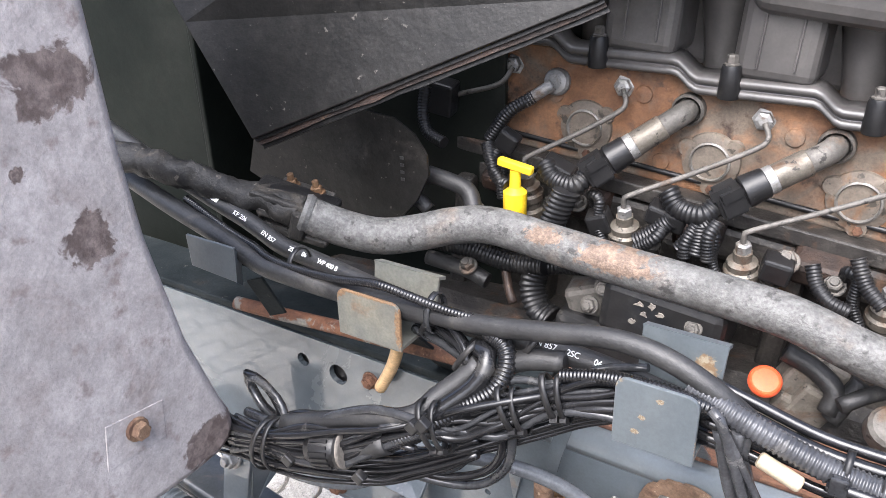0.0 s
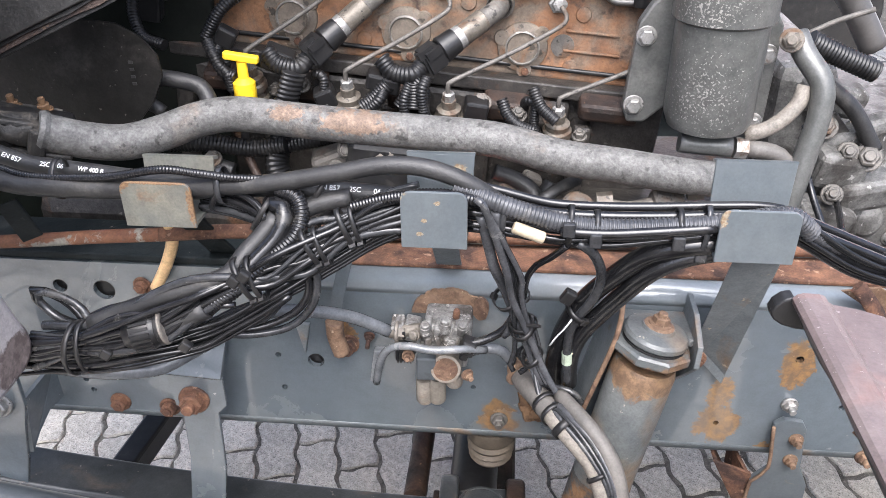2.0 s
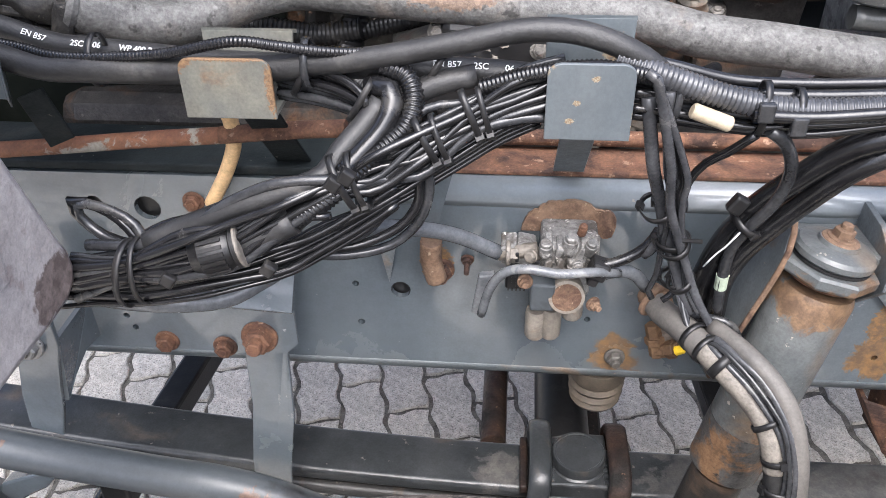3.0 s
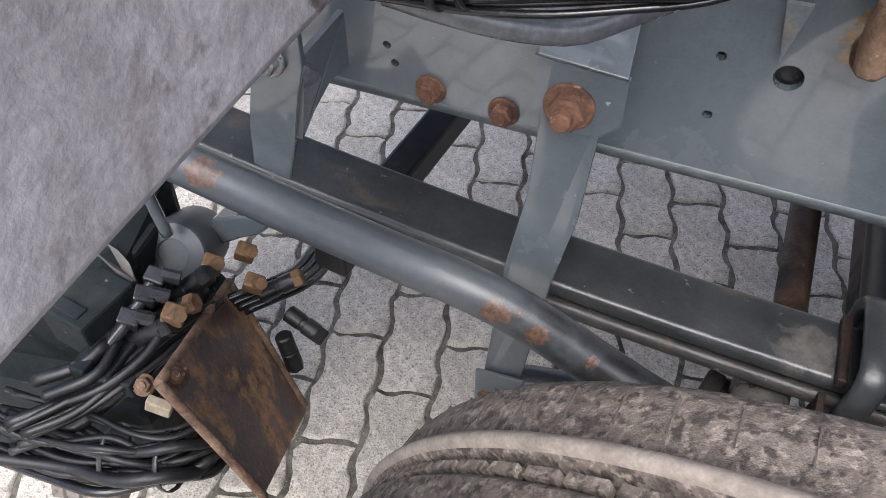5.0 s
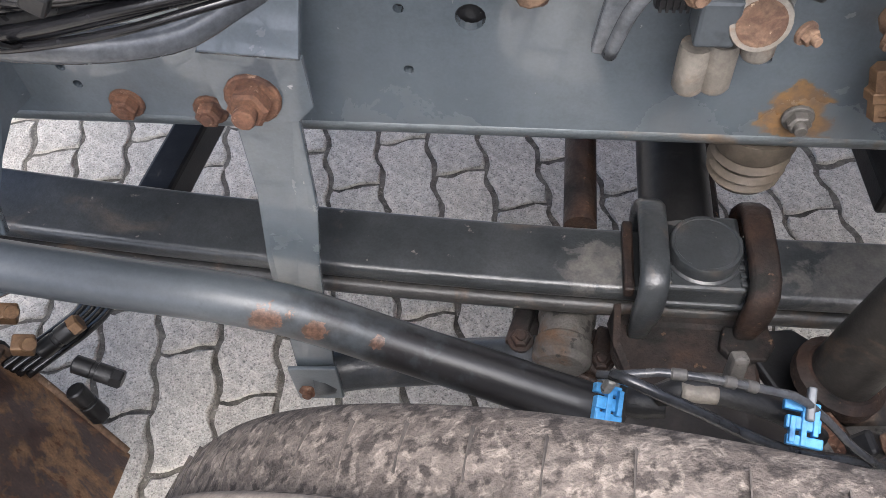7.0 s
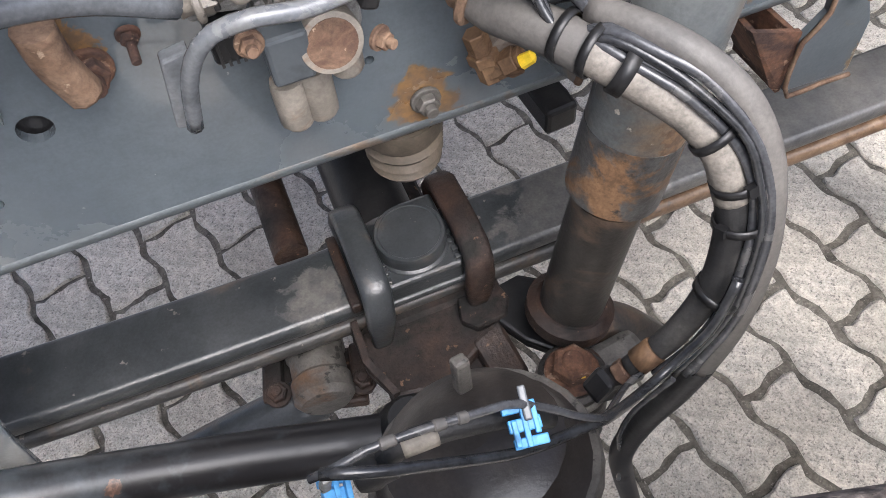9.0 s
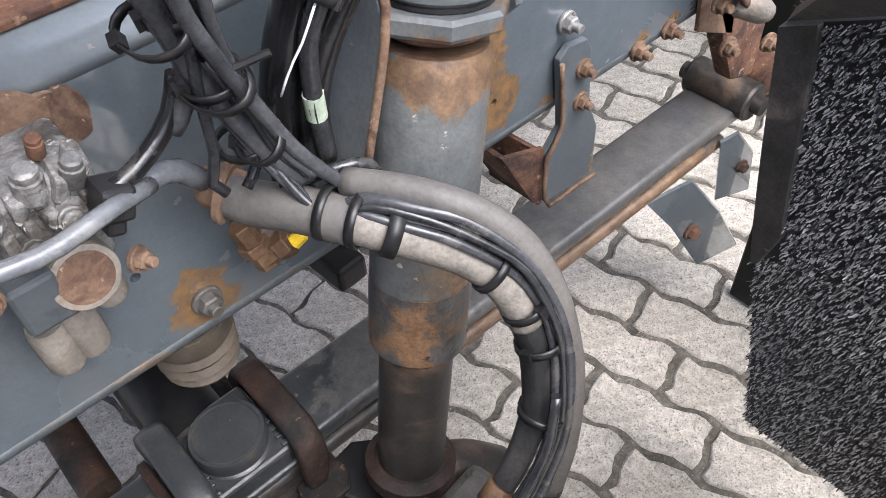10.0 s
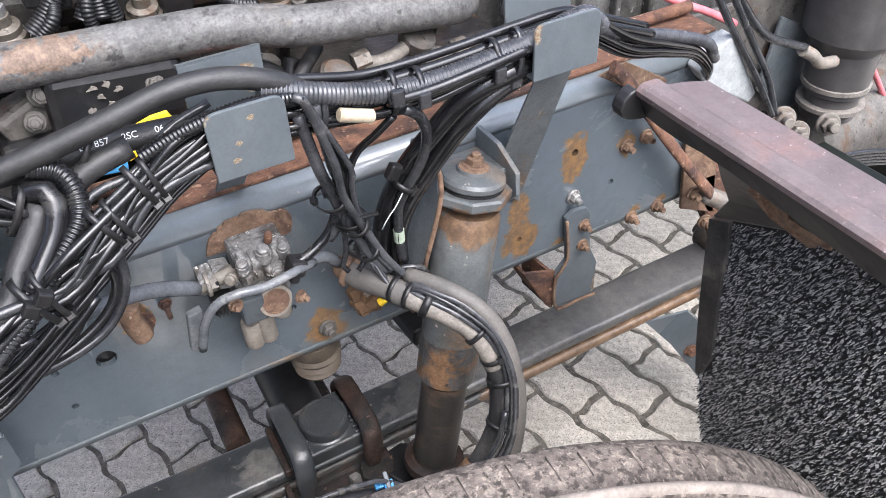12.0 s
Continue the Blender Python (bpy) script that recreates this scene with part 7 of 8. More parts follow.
tie(h2, (0.271, -0.115, 1.179), (1, 0, 0), 0.017, 0.022, M_CABLE_DUSTY, 0.007)

# ---- main cable harness ----
har = thing("cable_harness", (0.7, -0.12, 1.1), "thick black cable harness with ribbed conduit and cable ties", "cable harness")
cable(har, [(0.542, -0.130, 1.195), (0.577, -0.135, 1.184), (0.620, -0.135, 1.169), (0.666, -0.135, 1.157), (0.712, -0.135, 1.153), (0.767, -0.135, 1.156), (0.820, -0.135, 1.162), (0.862, -0.135, 1.170), (0.906, -0.130, 1.173), (0.935, -0.122, 1.150)], 0.0115, M_LEAD_SHEEN, "ribbed_conduit", 14, 0.0065)
cable(har, [(0.925, -0.124, 1.156), (0.987, -0.100, 1.117), (1.080, -0.080, 1.082), (1.175, -0.060, 1.038), (1.215, -0.045, 0.995)], 0.0082, M_LEAD_SHEEN, "ribbed_conduit", 12, 0.0062)
cable(har, [(0.428, -0.140, 1.170), (0.466, -0.140, 1.182), (0.507, -0.145, 1.191), (0.538, -0.145, 1.191), (0.576, -0.140, 1.182)], 0.0075, M_CABLE, "ribbed_conduit", 12, 0.0048)
top = [(0.557, -0.120, 1.184), (0.598, -0.120, 1.174), (0.650, -0.120, 1.162), (0.707, -0.120, 1.160), (0.768, -0.120, 1.162), (0.833, -0.120, 1.166), (0.897, -0.120, 1.166), (0.955, -0.112, 1.140), (1.04, -0.095, 1.100)]
cable(har, top, 0.0058, M_CABLE)
cable(har, [Vector(q) + Vector((0, 0.012, 0.006)) for q in top], 0.0052, M_CABLE)
mid = [(0.555, -0.135, 1.156), (0.599, -0.135, 1.151), (0.656, -0.135, 1.143), (0.713, -0.135, 1.142), (0.768, -0.135, 1.149), (0.832, -0.135, 1.158), (0.898, -0.130, 1.163)]
for i in range(6):
    o = Vector((0, 0.006 * (i % 3), 0.011 - 0.006 * i + 0.003 * (i % 2)))
    wob = [Vector((0, 0.003 * noise.noise((i * 3.1, k * 1.7, 0)), 0.004 * noise.noise((i * 2.3, k * 1.3, 5)))) for k in range(len(mid))]
    cable(har, [Vector(q) + o + w for q, w in zip(mid, wob)] + [Vector(q) + o * (1.0, 0.7, 0.5, 0.4, 0.3)[n] for n, q in enumerate([(0.999, -0.105, 1.100), (1.077, -0.085, 1.066), (1.160, -0.060, 1.026), (1.215, -0.040, 0.975), (1.240, -0.010, 0.930)])], (0.0052, 0.0042, 0.0048, 0.0040, 0.0045, 0.0036)[i], (M_CABLE, M_CABLE, M_CABLE_DUSTY)[i % 3])
cable(har, [(0.660, -0.145, 1.152), (0.710, -0.145, 1.151), (0.765, -0.145, 1.156), (0.829, -0.142, 1.162)], 0.0060, M_CABLE)
bm = cyl(B(), (0.608, -0.147, 1.1565), (0.643, -0.147, 1.1435), 0.0070, seg=16, bevel=0.0015)
part("cream_sleeve", bm, M_CREAM, har, "cream-coloured taped splice")
for q, rr, m in (((0.597, -0.128, 1.160), .024, M_CABLE_DUSTY), ((0.671, -0.128, 1.151), .028, M_BLACK), ((0.700, -0.128, 1.152), .020, M_BLACK), ((0.789, -0.128, 1.158), .020, M_BLACK), ((0.819, -0.125, 1.150), .034, M_CABLE_DUSTY)):
    tie(har, q, (1, 0, -0.05), 0.015, rr * 0.85, m, 0.006)
for q in ((0.789, -0.145, 1.143), (0.699, -0.148, 1.144), (0.819, -0.130, 1.121), (0.669, -0.150, 1.157)):
    bm = B()
    box(bm, q, (0.014, 0.008, 0.018), 0.002)
    part("tie_lock", bm, M_CABLE_DUSTY, har)
bm = B()
box(bm, (0.930, -0.120, 1.155), (0.022, 0.016, 0.008), 0.003, (0, 0, 10))
part("pink_tape", bm, M_PINK, har, "faded pink tape on the bundle")

# two power cables dropping behind the shock
pw = thing("power_cable", (0.75, -0.05, 0.9), "two thick glossy black power cables with torn white tag", "cable")
cable(pw, [(0.846, -0.125, 1.135), (0.797, -0.125, 1.127), (0.762, -0.115, 1.108), (0.730, -0.100, 1.068), (0.700, -0.085, 1.022), (0.682, -0.070, 0.971), (0.673, -0.060, 0.920), (0.673, -0.050, 0.867), (0.683, -0.045, 0.816)], 0.0125, M_CABLE, "power_cable", 14)
cable(pw, [(0.850, -0.120, 1.122), (0.807, -0.120, 1.111), (0.772, -0.115, 1.087), (0.745, -0.100, 1.045), (0.721, -0.090, 1.006), (0.701, -0.080, 0.966), (0.691, -0.070, 0.920), (0.692, -0.065, 0.871)], 0.0115, M_CABLE, "power_cable", 14)
cable(pw, [(0.680, -0.135, 1.134), (0.700, -0.130, 1.117), (0.713, -0.120, 1.084), (0.710, -0.110, 1.046), (0.694, -0.100, 1.008), (0.686, -0.090, 0.977), (0.685, -0.085, 0.935), (0.689, -0.080, 0.883)], 0.0062, M_CABLE_DUSTY, "cable", 10)
tie(pw, (0.694, -0.085, 1.010), (-0.6, 0.1, -0.8), 0.024, 0.017, M_BLACK, 0.007)
bm = B()
box(bm, (0.679, -0.100, 1.036), (0.016, 0.012, 0.020), 0.003, (0, 30, 0))
part("tie_lock", bm, M_BLACK, pw)
part("torn_tape", tube(B(), [(0.686, -0.105, 1.007), (0.677, -0.100, 0.986), (0.669, -0.095, 0.971), (0.662, -0.090, 0.953)], 0.0028, 6, flat=0.3), M_WHITE, pw, "torn white tape")
bm = slab(B(), [(0.691, -0.085, 0.944), (0.698, -0.085, 0.964), (0.701, -0.085, 0.953), (0.692, -0.085, 0.936)], (0, 0.001, 0))
part("tag", bm, M_CREAM, pw)
bm = cyl(B(), (0.685, -0.085, 0.940), (0.686, -0.083, 0.921), 0.0068, seg=12)
part("label", bm, M_LABEL, pw, "pale green cable label")

# drop from bracket down to the valve
dr = thing("cable_drop", (0.6, -0.09, 0.95), "taped sheath and loose leads hanging from the harness", "cable")
cable(dr, [(0.572, -0.135, 1.164)] + [(0.587, -0.122, 1.092), (0.597, -0.108, 1.059), (0.607, -0.098, 1.028), (0.615, -0.090, 0.999), (0.625, -0.085, 0.971), (0.635, -0.085, 0.946), (0.644, -0.092, 0.923), (0.656, -0.102, 0.900)], 0.0064, M_LEAD_SHEEN, "sheath", 14)
cable(dr, [(0.588, -0.140, 1.172)] + [(0.604, -0.115, 1.085), (0.613, -0.103, 1.053), (0.616, -0.092, 1.023), (0.616, -0.084, 0.998), (0.615, -0.078, 0.979), (0.610, -0.074, 0.963), (0.602, -0.071, 0.952)], 0.0058, M_LEAD_SHEEN, "sheath", 14)
HEAD = [(0.566, -0.150, 1.191), (0.576, -0.152, 1.182)]
for pts, r, m in (([(0.600, -0.135, 1.101), (0.605, -0.128, 1.076), (0.611, -0.118, 1.041), (0.623, -0.110, 1.007), (0.638, -0.105, 0.969), (0.653, -0.106, 0.931), (0.668, -0.112, 0.904), (0.688, -0.122, 0.878)], .0048, M_LEAD_SHEEN), ([(0.618, -0.128, 1.085), (0.621, -0.122, 1.061), (0.623, -0.115, 1.037), (0.629, -0.106, 1.006), (0.638, -0.100, 0.974), (0.644, -0.098, 0.951), (0.649, -0.102, 0.928), (0.661, -0.110, 0.906)], .0036, M_LEAD_SHEEN),
                  ([(0.616, -0.122, 1.081), (0.618, -0.115, 1.052), (0.623, -0.108, 1.029), (0.633, -0.098, 0.988), (0.643, -0.092, 0.959), (0.643, -0.090, 0.937), (0.636, -0.090, 0.917), (0.625, -0.092, 0.907)], .0036, M_CABLE), ([(0.613, -0.120, 1.082), (0.615, -0.112, 1.051), (0.619, -0.105, 1.023), (0.629, -0.098, 0.989), (0.640, -0.094, 0.956), (0.645, -0.098, 0.932), (0.658, -0.106, 0.906)], .0030, M_CABLE_DUSTY)):
    cable(dr, HEAD + pts, r, m, "cable", 10)
for q, dd, ra, rb in (((0.602, -0.096, 1.027), (0.5, 0.2, -0.85), .021, .014), ((0.624, -0.094, 0.985), (0.5, 0.1, -0.85), .026, .016), ((0.640, -0.094, 0.937), (0.6, 0.0, -0.8), .018, .014)):
    tie(dr, q, dd, ra, rb, M_BLACK, 0.006)
cable(dr, [(0.670, -0.135, 1.129), (0.653, -0.120, 1.103), (0.638, -0.110, 1.086), (0.628, -0.105, 1.065), (0.625, -0.095, 1.032), (0.625, -0.085, 0.994)], 0.0042, M_CABLE)
cable(dr, [(0.615, -0.105, 1.023), (0.616, -0.090, 0.981), (0.617, -0.080, 0.932), (0.612, -0.075, 0.906), (0.619, -0.080, 0.897)], 0.0036, M_CABLE_DUSTY)
for q, a in (((0.617, -0.090, 1.029), .020), ((0.627, -0.085, 0.982), .024), ((0.638, -0.075, 0.925), .020)):
    tie(dr, q, (0.15, 0.1, -1), 0.017, a * 0.7, M_BLACK, 0.006)
bm = cyl(B(), (0.630, -0.110, 0.998), (0.647, -0.120, 1.004), 0.0022, seg=6)
part("tie_tail", bm, M_BLACK, dr)
cable(dr, [(0.647, -0.090, 0.889), (0.670, -0.100, 0.894), (0.693, -0.110, 0.895), (0.707, -0.110, 0.880), (0.695, -0.110, 0.872)], 0.0042, M_CABLE_DUSTY, "loop")

# ---- front harness: from the middle bracket down to the shell ----
fh = thing("front_harness", (0.3, -0.2, 1.0), "sprawling bundle of black cables tied in places", "cable harness")
F1 = [(0.500, -0.130, 1.169), (0.459, -0.135, 1.157), (0.419, -0.145, 1.142), (0.379, -0.160, 1.122), (0.339, -0.175, 1.105), (0.306, -0.190, 1.096), (0.264, -0.200, 1.076), (0.215, -0.210, 1.052), (0.166, -0.220, 1.035), (0.109, -0.225, 1.021), (0.056, -0.225, 1.010)]
rf = random.Random(21)
for i in range(19):
    u, v = (i % 6) - 2.5, i // 6 - 1
    pts = []
    for k, q in enumerate(F1):
        tight = 0.55 if k in (2, 5, 9) else 1.0
        o = Vector((0.0, 0.010 * v, -0.0085 * u)) * (0.8 + 0.2 * math.sin(k)) * tight
        o += Vector((0.0, 0.006 * noise.noise((i * 2.7, k * 1.1, 0)), 0.017 * noise.noise((i * 3.3, k * 0.9, 4)) * tight))
        pts.append(Vector(q) + o)
    cable(fh, pts, rf.choice((0.0056, 0.0042, 0.0036, 0.0030, 0.0048)), rf.choice((M_CABLE, M_CABLE, M_CABLE_DUSTY)))
cable(fh, [(0.476, -0.120, 1.141), (0.435, -0.135, 1.120), (0.388, -0.155, 1.095), (0.341, -0.175, 1.070), (0.292, -0.185, 1.046)], 0.0032, M_CABLE)
for i in range(5):
    cable(fh, [Vector(q) + Vector((0, 0.002 * i, -0.0055 * i)) for q in [(0.482, -0.125, 1.147), (0.446, -0.130, 1.130), (0.411, -0.140, 1.110), (0.369, -0.155, 1.088), (0.328, -0.170, 1.070)]], 0.0028, M_CABLE)
cable(fh, [(0.341, -0.125, 1.183), (0.362, -0.130, 1.174), (0.369, -0.140, 1.157), (0.363, -0.155, 1.138), (0.339, -0.170, 1.119), (0.314, -0.185, 1.100), (0.290, -0.195, 1.081), (0.265, -0.200, 1.066)], 0.0100, M_CABLE, "ribbed_conduit", 14, 0.0060)
cable(fh, [(0.265, -0.200, 1.066), (0.238, -0.205, 1.053), (0.210, -0.210, 1.045), (0.190, -0.215, 1.040)], 0.0135, M_HOSE, "boot", 12)
conn = part("round_connector", lathe(B(), Vector((0.218, -0.212, 1.046)), Vector((0.176, -0.220, 1.037)) - Vector((0.218, -0.212, 1.046)), [(0.020, 0), (0.022, 0.002), (0.022, 0.006), (0.019, 0.008), (0.021, 0.012), (0.021, 0.036), (0.018, 0.040), (0.016, 0.046)], 22), M_BLACK, fh, "round black multipole connector")
part("sealing_ring", lathe(B(), Vector((0.219, -0.212, 1.047)), Vector((0.176, -0.220, 1.037)) - Vector((0.218, -0.212, 1.046)), [(0.0205, 0), (0.0225, 0.001), (0.0225, 0.003), (0.0205, 0.004)], 22), M_HOSE_DUSTY, conn)
bm = B()
cd = (Vector((0.176, -0.220, 1.037)) - Vector((0.218, -0.212, 1.046))).normalized()
cq = axis_matrix(Vector((0.218, -0.212, 1.046)) + cd * 0.024, cd)
for k in range(20):
    a = 2 * math.pi * k / 20
    bmesh.ops.create_cube(bm, size=1, matrix=cq @ pose(0, 0, 0, 0, 0, math.degrees(a)) @ Matrix.Translation((0.0215, 0, 0)) @ Matrix.Diagonal((0.003, 0.0035, 0.022, 1)))
part("grip_ribs", bm, M_BLACK, conn)
for pts, r, mt in (([(0.377, -0.150, 1.104), (0.382, -0.150, 1.075), (0.372, -0.150, 1.038), (0.344, -0.155, 1.011), (0.300, -0.165, 1.004), (0.255, -0.180, 1.015), (0.228, -0.190, 1.028)], .0052, M_CABLE_DUSTY), ([(0.369, -0.155, 1.100), (0.373, -0.155, 1.066), (0.354, -0.160, 1.036), (0.310, -0.170, 1.018), (0.269, -0.180, 1.023), (0.242, -0.190, 1.034)], .0048, M_CABLE),
                   ([(0.350, -0.165, 1.093), (0.341, -0.165, 1.057), (0.318, -0.170, 1.031), (0.282, -0.180, 1.026), (0.241, -0.190, 1.031)], .0048, M_CABLE_DUSTY), ([(0.342, -0.170, 1.088), (0.330, -0.170, 1.056), (0.300, -0.175, 1.032), (0.265, -0.185, 1.030)], .0042, M_CABLE),
                   ([(0.314, -0.195, 1.106), (0.256, -0.200, 1.103), (0.214, -0.205, 1.087), (0.175, -0.210, 1.064), (0.129, -0.215, 1.044), (0.072, -0.215, 1.040)], .0055, M_CABLE_DUSTY), ([(0.299, -0.200, 1.071), (0.240, -0.205, 1.068), (0.192, -0.210, 1.058), (0.153, -0.215, 1.038), (0.076, -0.220, 1.023)], .0040, M_CABLE),
                   ([(0.118, -0.200, 1.027), (0.103, -0.195, 1.050), (0.082, -0.190, 1.064), (0.057, -0.190, 1.072), (0.052, -0.190, 1.066), (0.061, -0.190, 1.049), (0.080, -0.195, 1.037), (0.113, -0.200, 1.029)], .0052, M_CABLE), ([(0.125, -0.205, 1.033), (0.115, -0.200, 1.054), (0.094, -0.195, 1.065), (0.067, -0.193, 1.071), (0.058, -0.193, 1.062), (0.070, -0.195, 1.045), (0.089, -0.200, 1.035), (0.121, -0.205, 1.029)], .0048, M_CABLE_DUSTY), ([(0.100, -0.200, 1.031), (0.144, -0.200, 1.056), (0.184, -0.200, 1.068), (0.230, -0.200, 1.088), (0.272, -0.195, 1.097)], .0042, M_CABLE)):
    cable(fh, pts, r, mt)
F2 = [(0.032, -0.225, 0.994), (0.068, -0.220, 0.992), (0.120, -0.220, 0.999), (0.170, -0.215, 1.003), (0.211, -0.205, 1.008), (0.251, -0.190, 1.014), (0.282, -0.182, 1.027), (0.320, -0.172, 1.047), (0.354, -0.162, 1.070)]
for i in range(13):
    pts = []
    for k, q in enumerate(F2):
        pts.append(Vector(q) + Vector((0, 0.006 * (i % 3 - 1), 0.0042 * (i - 4) * (1 - 0.07 * k))) + Vector((0, 0.004, 0.006)) * noise.noise((i * 1.7, k * 1.3, 9)))
    cable(fh, pts, rf.choice((0.0026, 0.0032, 0.0040, 0.0030)), rf.choice((M_CABLE, M_CABLE, M_CABLE_DUSTY)))
for q, d, a, b2 in (((0.110, -0.222, 1.015), (1, -0.1, -0.1), .030, .040), ((0.311, -0.187, 1.097), (-1, -0.2, -0.45), .024, .034), ((0.382, -0.158, 1.125), (-1, -0.2, -0.5), .018, .030), ((0.420, -0.145, 1.145), (-1, -0.2, -0.4), .016, .030)):
    tie(fh, q, d, a * 0.85, b2 * 0.85, M_BLACK, 0.006)
    tie(fh, Vector(q) + Vector((0.012, 0.002, 0.002)), Vector(d) + Vector((0.0, 0.1, 0.12)), a * 0.80, b2 * 0.82, M_BLACK, 0.005)
for q in ((0.308, -0.215, 1.113), (0.320, -0.215, 1.120), (0.243, -0.225, 1.028), (0.152, -0.235, 1.019)):
    bm = B()
    box(bm, q, (0.013, 0.010, 0.013), 0.002, (0, 35, 0))
    part("tie_lock", bm, M_BLACK, fh)
cable(fh, [(0.129, -0.212, 1.043), (0.163, -0.207, 1.057), (0.225, -0.202, 1.082), (0.288, -0.190, 1.102), (0.306, -0.168, 1.119), (0.328, -0.150, 1.140), (0.340, -0.140, 1.155)], 0.0105, M_HOSE, "sheath", 14)
# branch rising into the bracket
for i in range(8):
    pts = [(0.238, -0.110, 1.165), (0.269, -0.115, 1.162), (0.299, -0.125, 1.156), (0.323, -0.140, 1.146), (0.330, -0.150, 1.134)]
    cable(fh, [Vector(q) + Vector((0.002 * i * k / 2, 0.004 * (i % 3), 0.016 - 0.0055 * i + 0.004 * noise.noise((i, k, 3)))) for k, q in enumerate(pts)], rf.choice((0.0050, 0.0042)), rf.choice((M_CABLE_DUSTY, M_CABLE)))
cable(fh, [(0.328, -0.130, 1.164), (0.348, -0.140, 1.167), (0.351, -0.150, 1.155), (0.342, -0.160, 1.137), (0.322, -0.175, 1.118), (0.309, -0.185, 1.106)], 0.0098, M_CABLE, "sheath", 12)
cable(fh, [(0.423, -0.120, 1.172), (0.388, -0.125, 1.166), (0.364, -0.130, 1.155)], 0.011, M_HOSE, "boot", 12)
for q, a in (((0.267, -0.115, 1.168), .030), ((0.321, -0.135, 1.153), .030), ((0.387, -0.115, 1.178), .022)):
    tie(fh, q, (1, -0.1, -0.6), 0.014, a * 0.75, M_BLACK, 0.006)
part("yellow_tag", slab(B(), [(0.445, 0.034, 1.104), (0.462, 0.034, 1.109), (0.480, 0.034, 1.110), (0.487, 0.034, 1.094), (0.478, 0.034, 1.092), (0.474, 0.034, 1.101), (0.459, 0.034, 1.098), (0.447, 0.034, 1.094)], (0, 0.005, 0), 0.001), M_YELLOW, fh, "yellow tag")
plug = part("blue_plug", box(B(), (0.405, 0.040, 1.064), (0.040, 0.014, 0.016), 0.003, (0, 8, 0)), M_BLUE, fh, "blue plug half hidden under the hose")
part("plug_latch", box(B(), (0.402, 0.033, 1.068), (0.018, 0.006, 0.007), 0.0015, (0, 8, 0)), M_BLUE, plug)
part("plug_boot", cyl(B(), (0.388, 0.040, 1.066), (0.372, 0.042, 1.064), 0.007, seg=10, bevel=0.001), M_BLACK, plug)
part("yellow_tag", slab(B(), [(0.428, 0.034, 1.076), (0.447, 0.034, 1.074), (0.446, 0.034, 1.062), (0.438, 0.034, 1.068), (0.428, 0.034, 1.064)], (0, 0.004, 0), 0.001), M_YELLOW, fh)

# rusty bar, tan hose, small grey bracket
rb = thing("rusty_bar", (0.1, 0.0, 1.05), "flat steel bar with peeling grey paint and rust", "bar")
part("bar", tube(B(), [(-0.136, -0.030, 1.033), (-0.055, -0.035, 1.043), (0.054, -0.040, 1.057), (0.150, -0.045, 1.068)], 0.0098, 10, 0.02, flat=0.7), surface("peeling_bar", (0.095, 0.038, 0.020), (0.165, 0.075, 0.036), 30, 0.8, 0.0, (0.20, 0.185, 0.155), 26, 0.52, 0.57, 0.6, 150, speck=(0.12, 0.06, 0.04), speck_from=0.64, speck_scale=70), rb)
part("rusty_end", tube(B(), [(0.148, -0.045, 1.068), (0.232, -0.050, 1.079), (0.289, -0.055, 1.085)], 0.0100, 10, 0.02, flat=0.7), M_RUST, rb, "red-brown rusted end of the bar")
th = thing("tan_hose", (0.13, -0.03, 0.96), "short ochre-tan hose hanging behind the bar", "hose")
part("hose", tube(B(), [(0.156, -0.045, 1.107), (0.160, -0.040, 1.082), (0.157, -0.035, 1.052), (0.137, -0.025, 1.009), (0.109, -0.015, 0.963)], 0.0085, 12), M_TAN, th)
gb = thing("side_bracket", (-0.03, -0.12, 1.15), "small blue-grey folded bracket at the front", "bracket")
bm = slab(B(), [(-0.105, -0.120, 1.186), (-0.020, -0.120, 1.186), (-0.024, -0.120, 1.138), (-0.103, -0.120, 1.142)], (0, 0.004, 0), 0.001)
slab(bm, [(-0.020, -0.120, 1.186), (-0.032, -0.100, 1.165), (-0.037, -0.100, 1.121), (-0.024, -0.120, 1.138)], (0.002, 0, 0), 0.0005)
part("plate", bm, M_BRACKET, gb)
bm = slab(B(), [(-0.029, -0.100, 1.130), (-0.000, -0.100, 1.142), (-0.007, -0.060, 1.068), (-0.037, -0.060, 1.055)], (0, 0.004, 0), 0.001)
part("leg", bm, M_BOX, gb)

# ---- low front: steering box, plate with fittings, cables ----
sb = thing("steering_box", (-0.38, -0.2, 0.3), "dark blue-grey steering gear housing with clamps", "steering box")
bm = B()
box(bm, (-0.50, -0.16, 0.42), (0.30, 0.24, 0.22), 0.03, (8, 8, 12))
part("housing", bm, M_BOX, sb)
bm = B()
box(bm, (-0.50, -0.20, 0.24), (0.42, 0.26, 0.20), 0.02, (0, 0, 10))
part("lower_housing", bm, M_BOX, sb)
bm = box(B(), (-0.347, -0.238, 0.468), (0.076, 0.084, 0.070), 0.004, (0, 0, -8))
box(bm, (-0.352, -0.262, 0.500), (0.050, 0.018, 0.012), 0.002, (0, 0, -8))
part("cover_block", bm, M_BOX, sb)
part("upper_block", box(B(), (-0.425, -0.140, 0.462), (0.170, 0.060, 0.076), 0.008, (0, 4, 6)), M_BOX, sb)
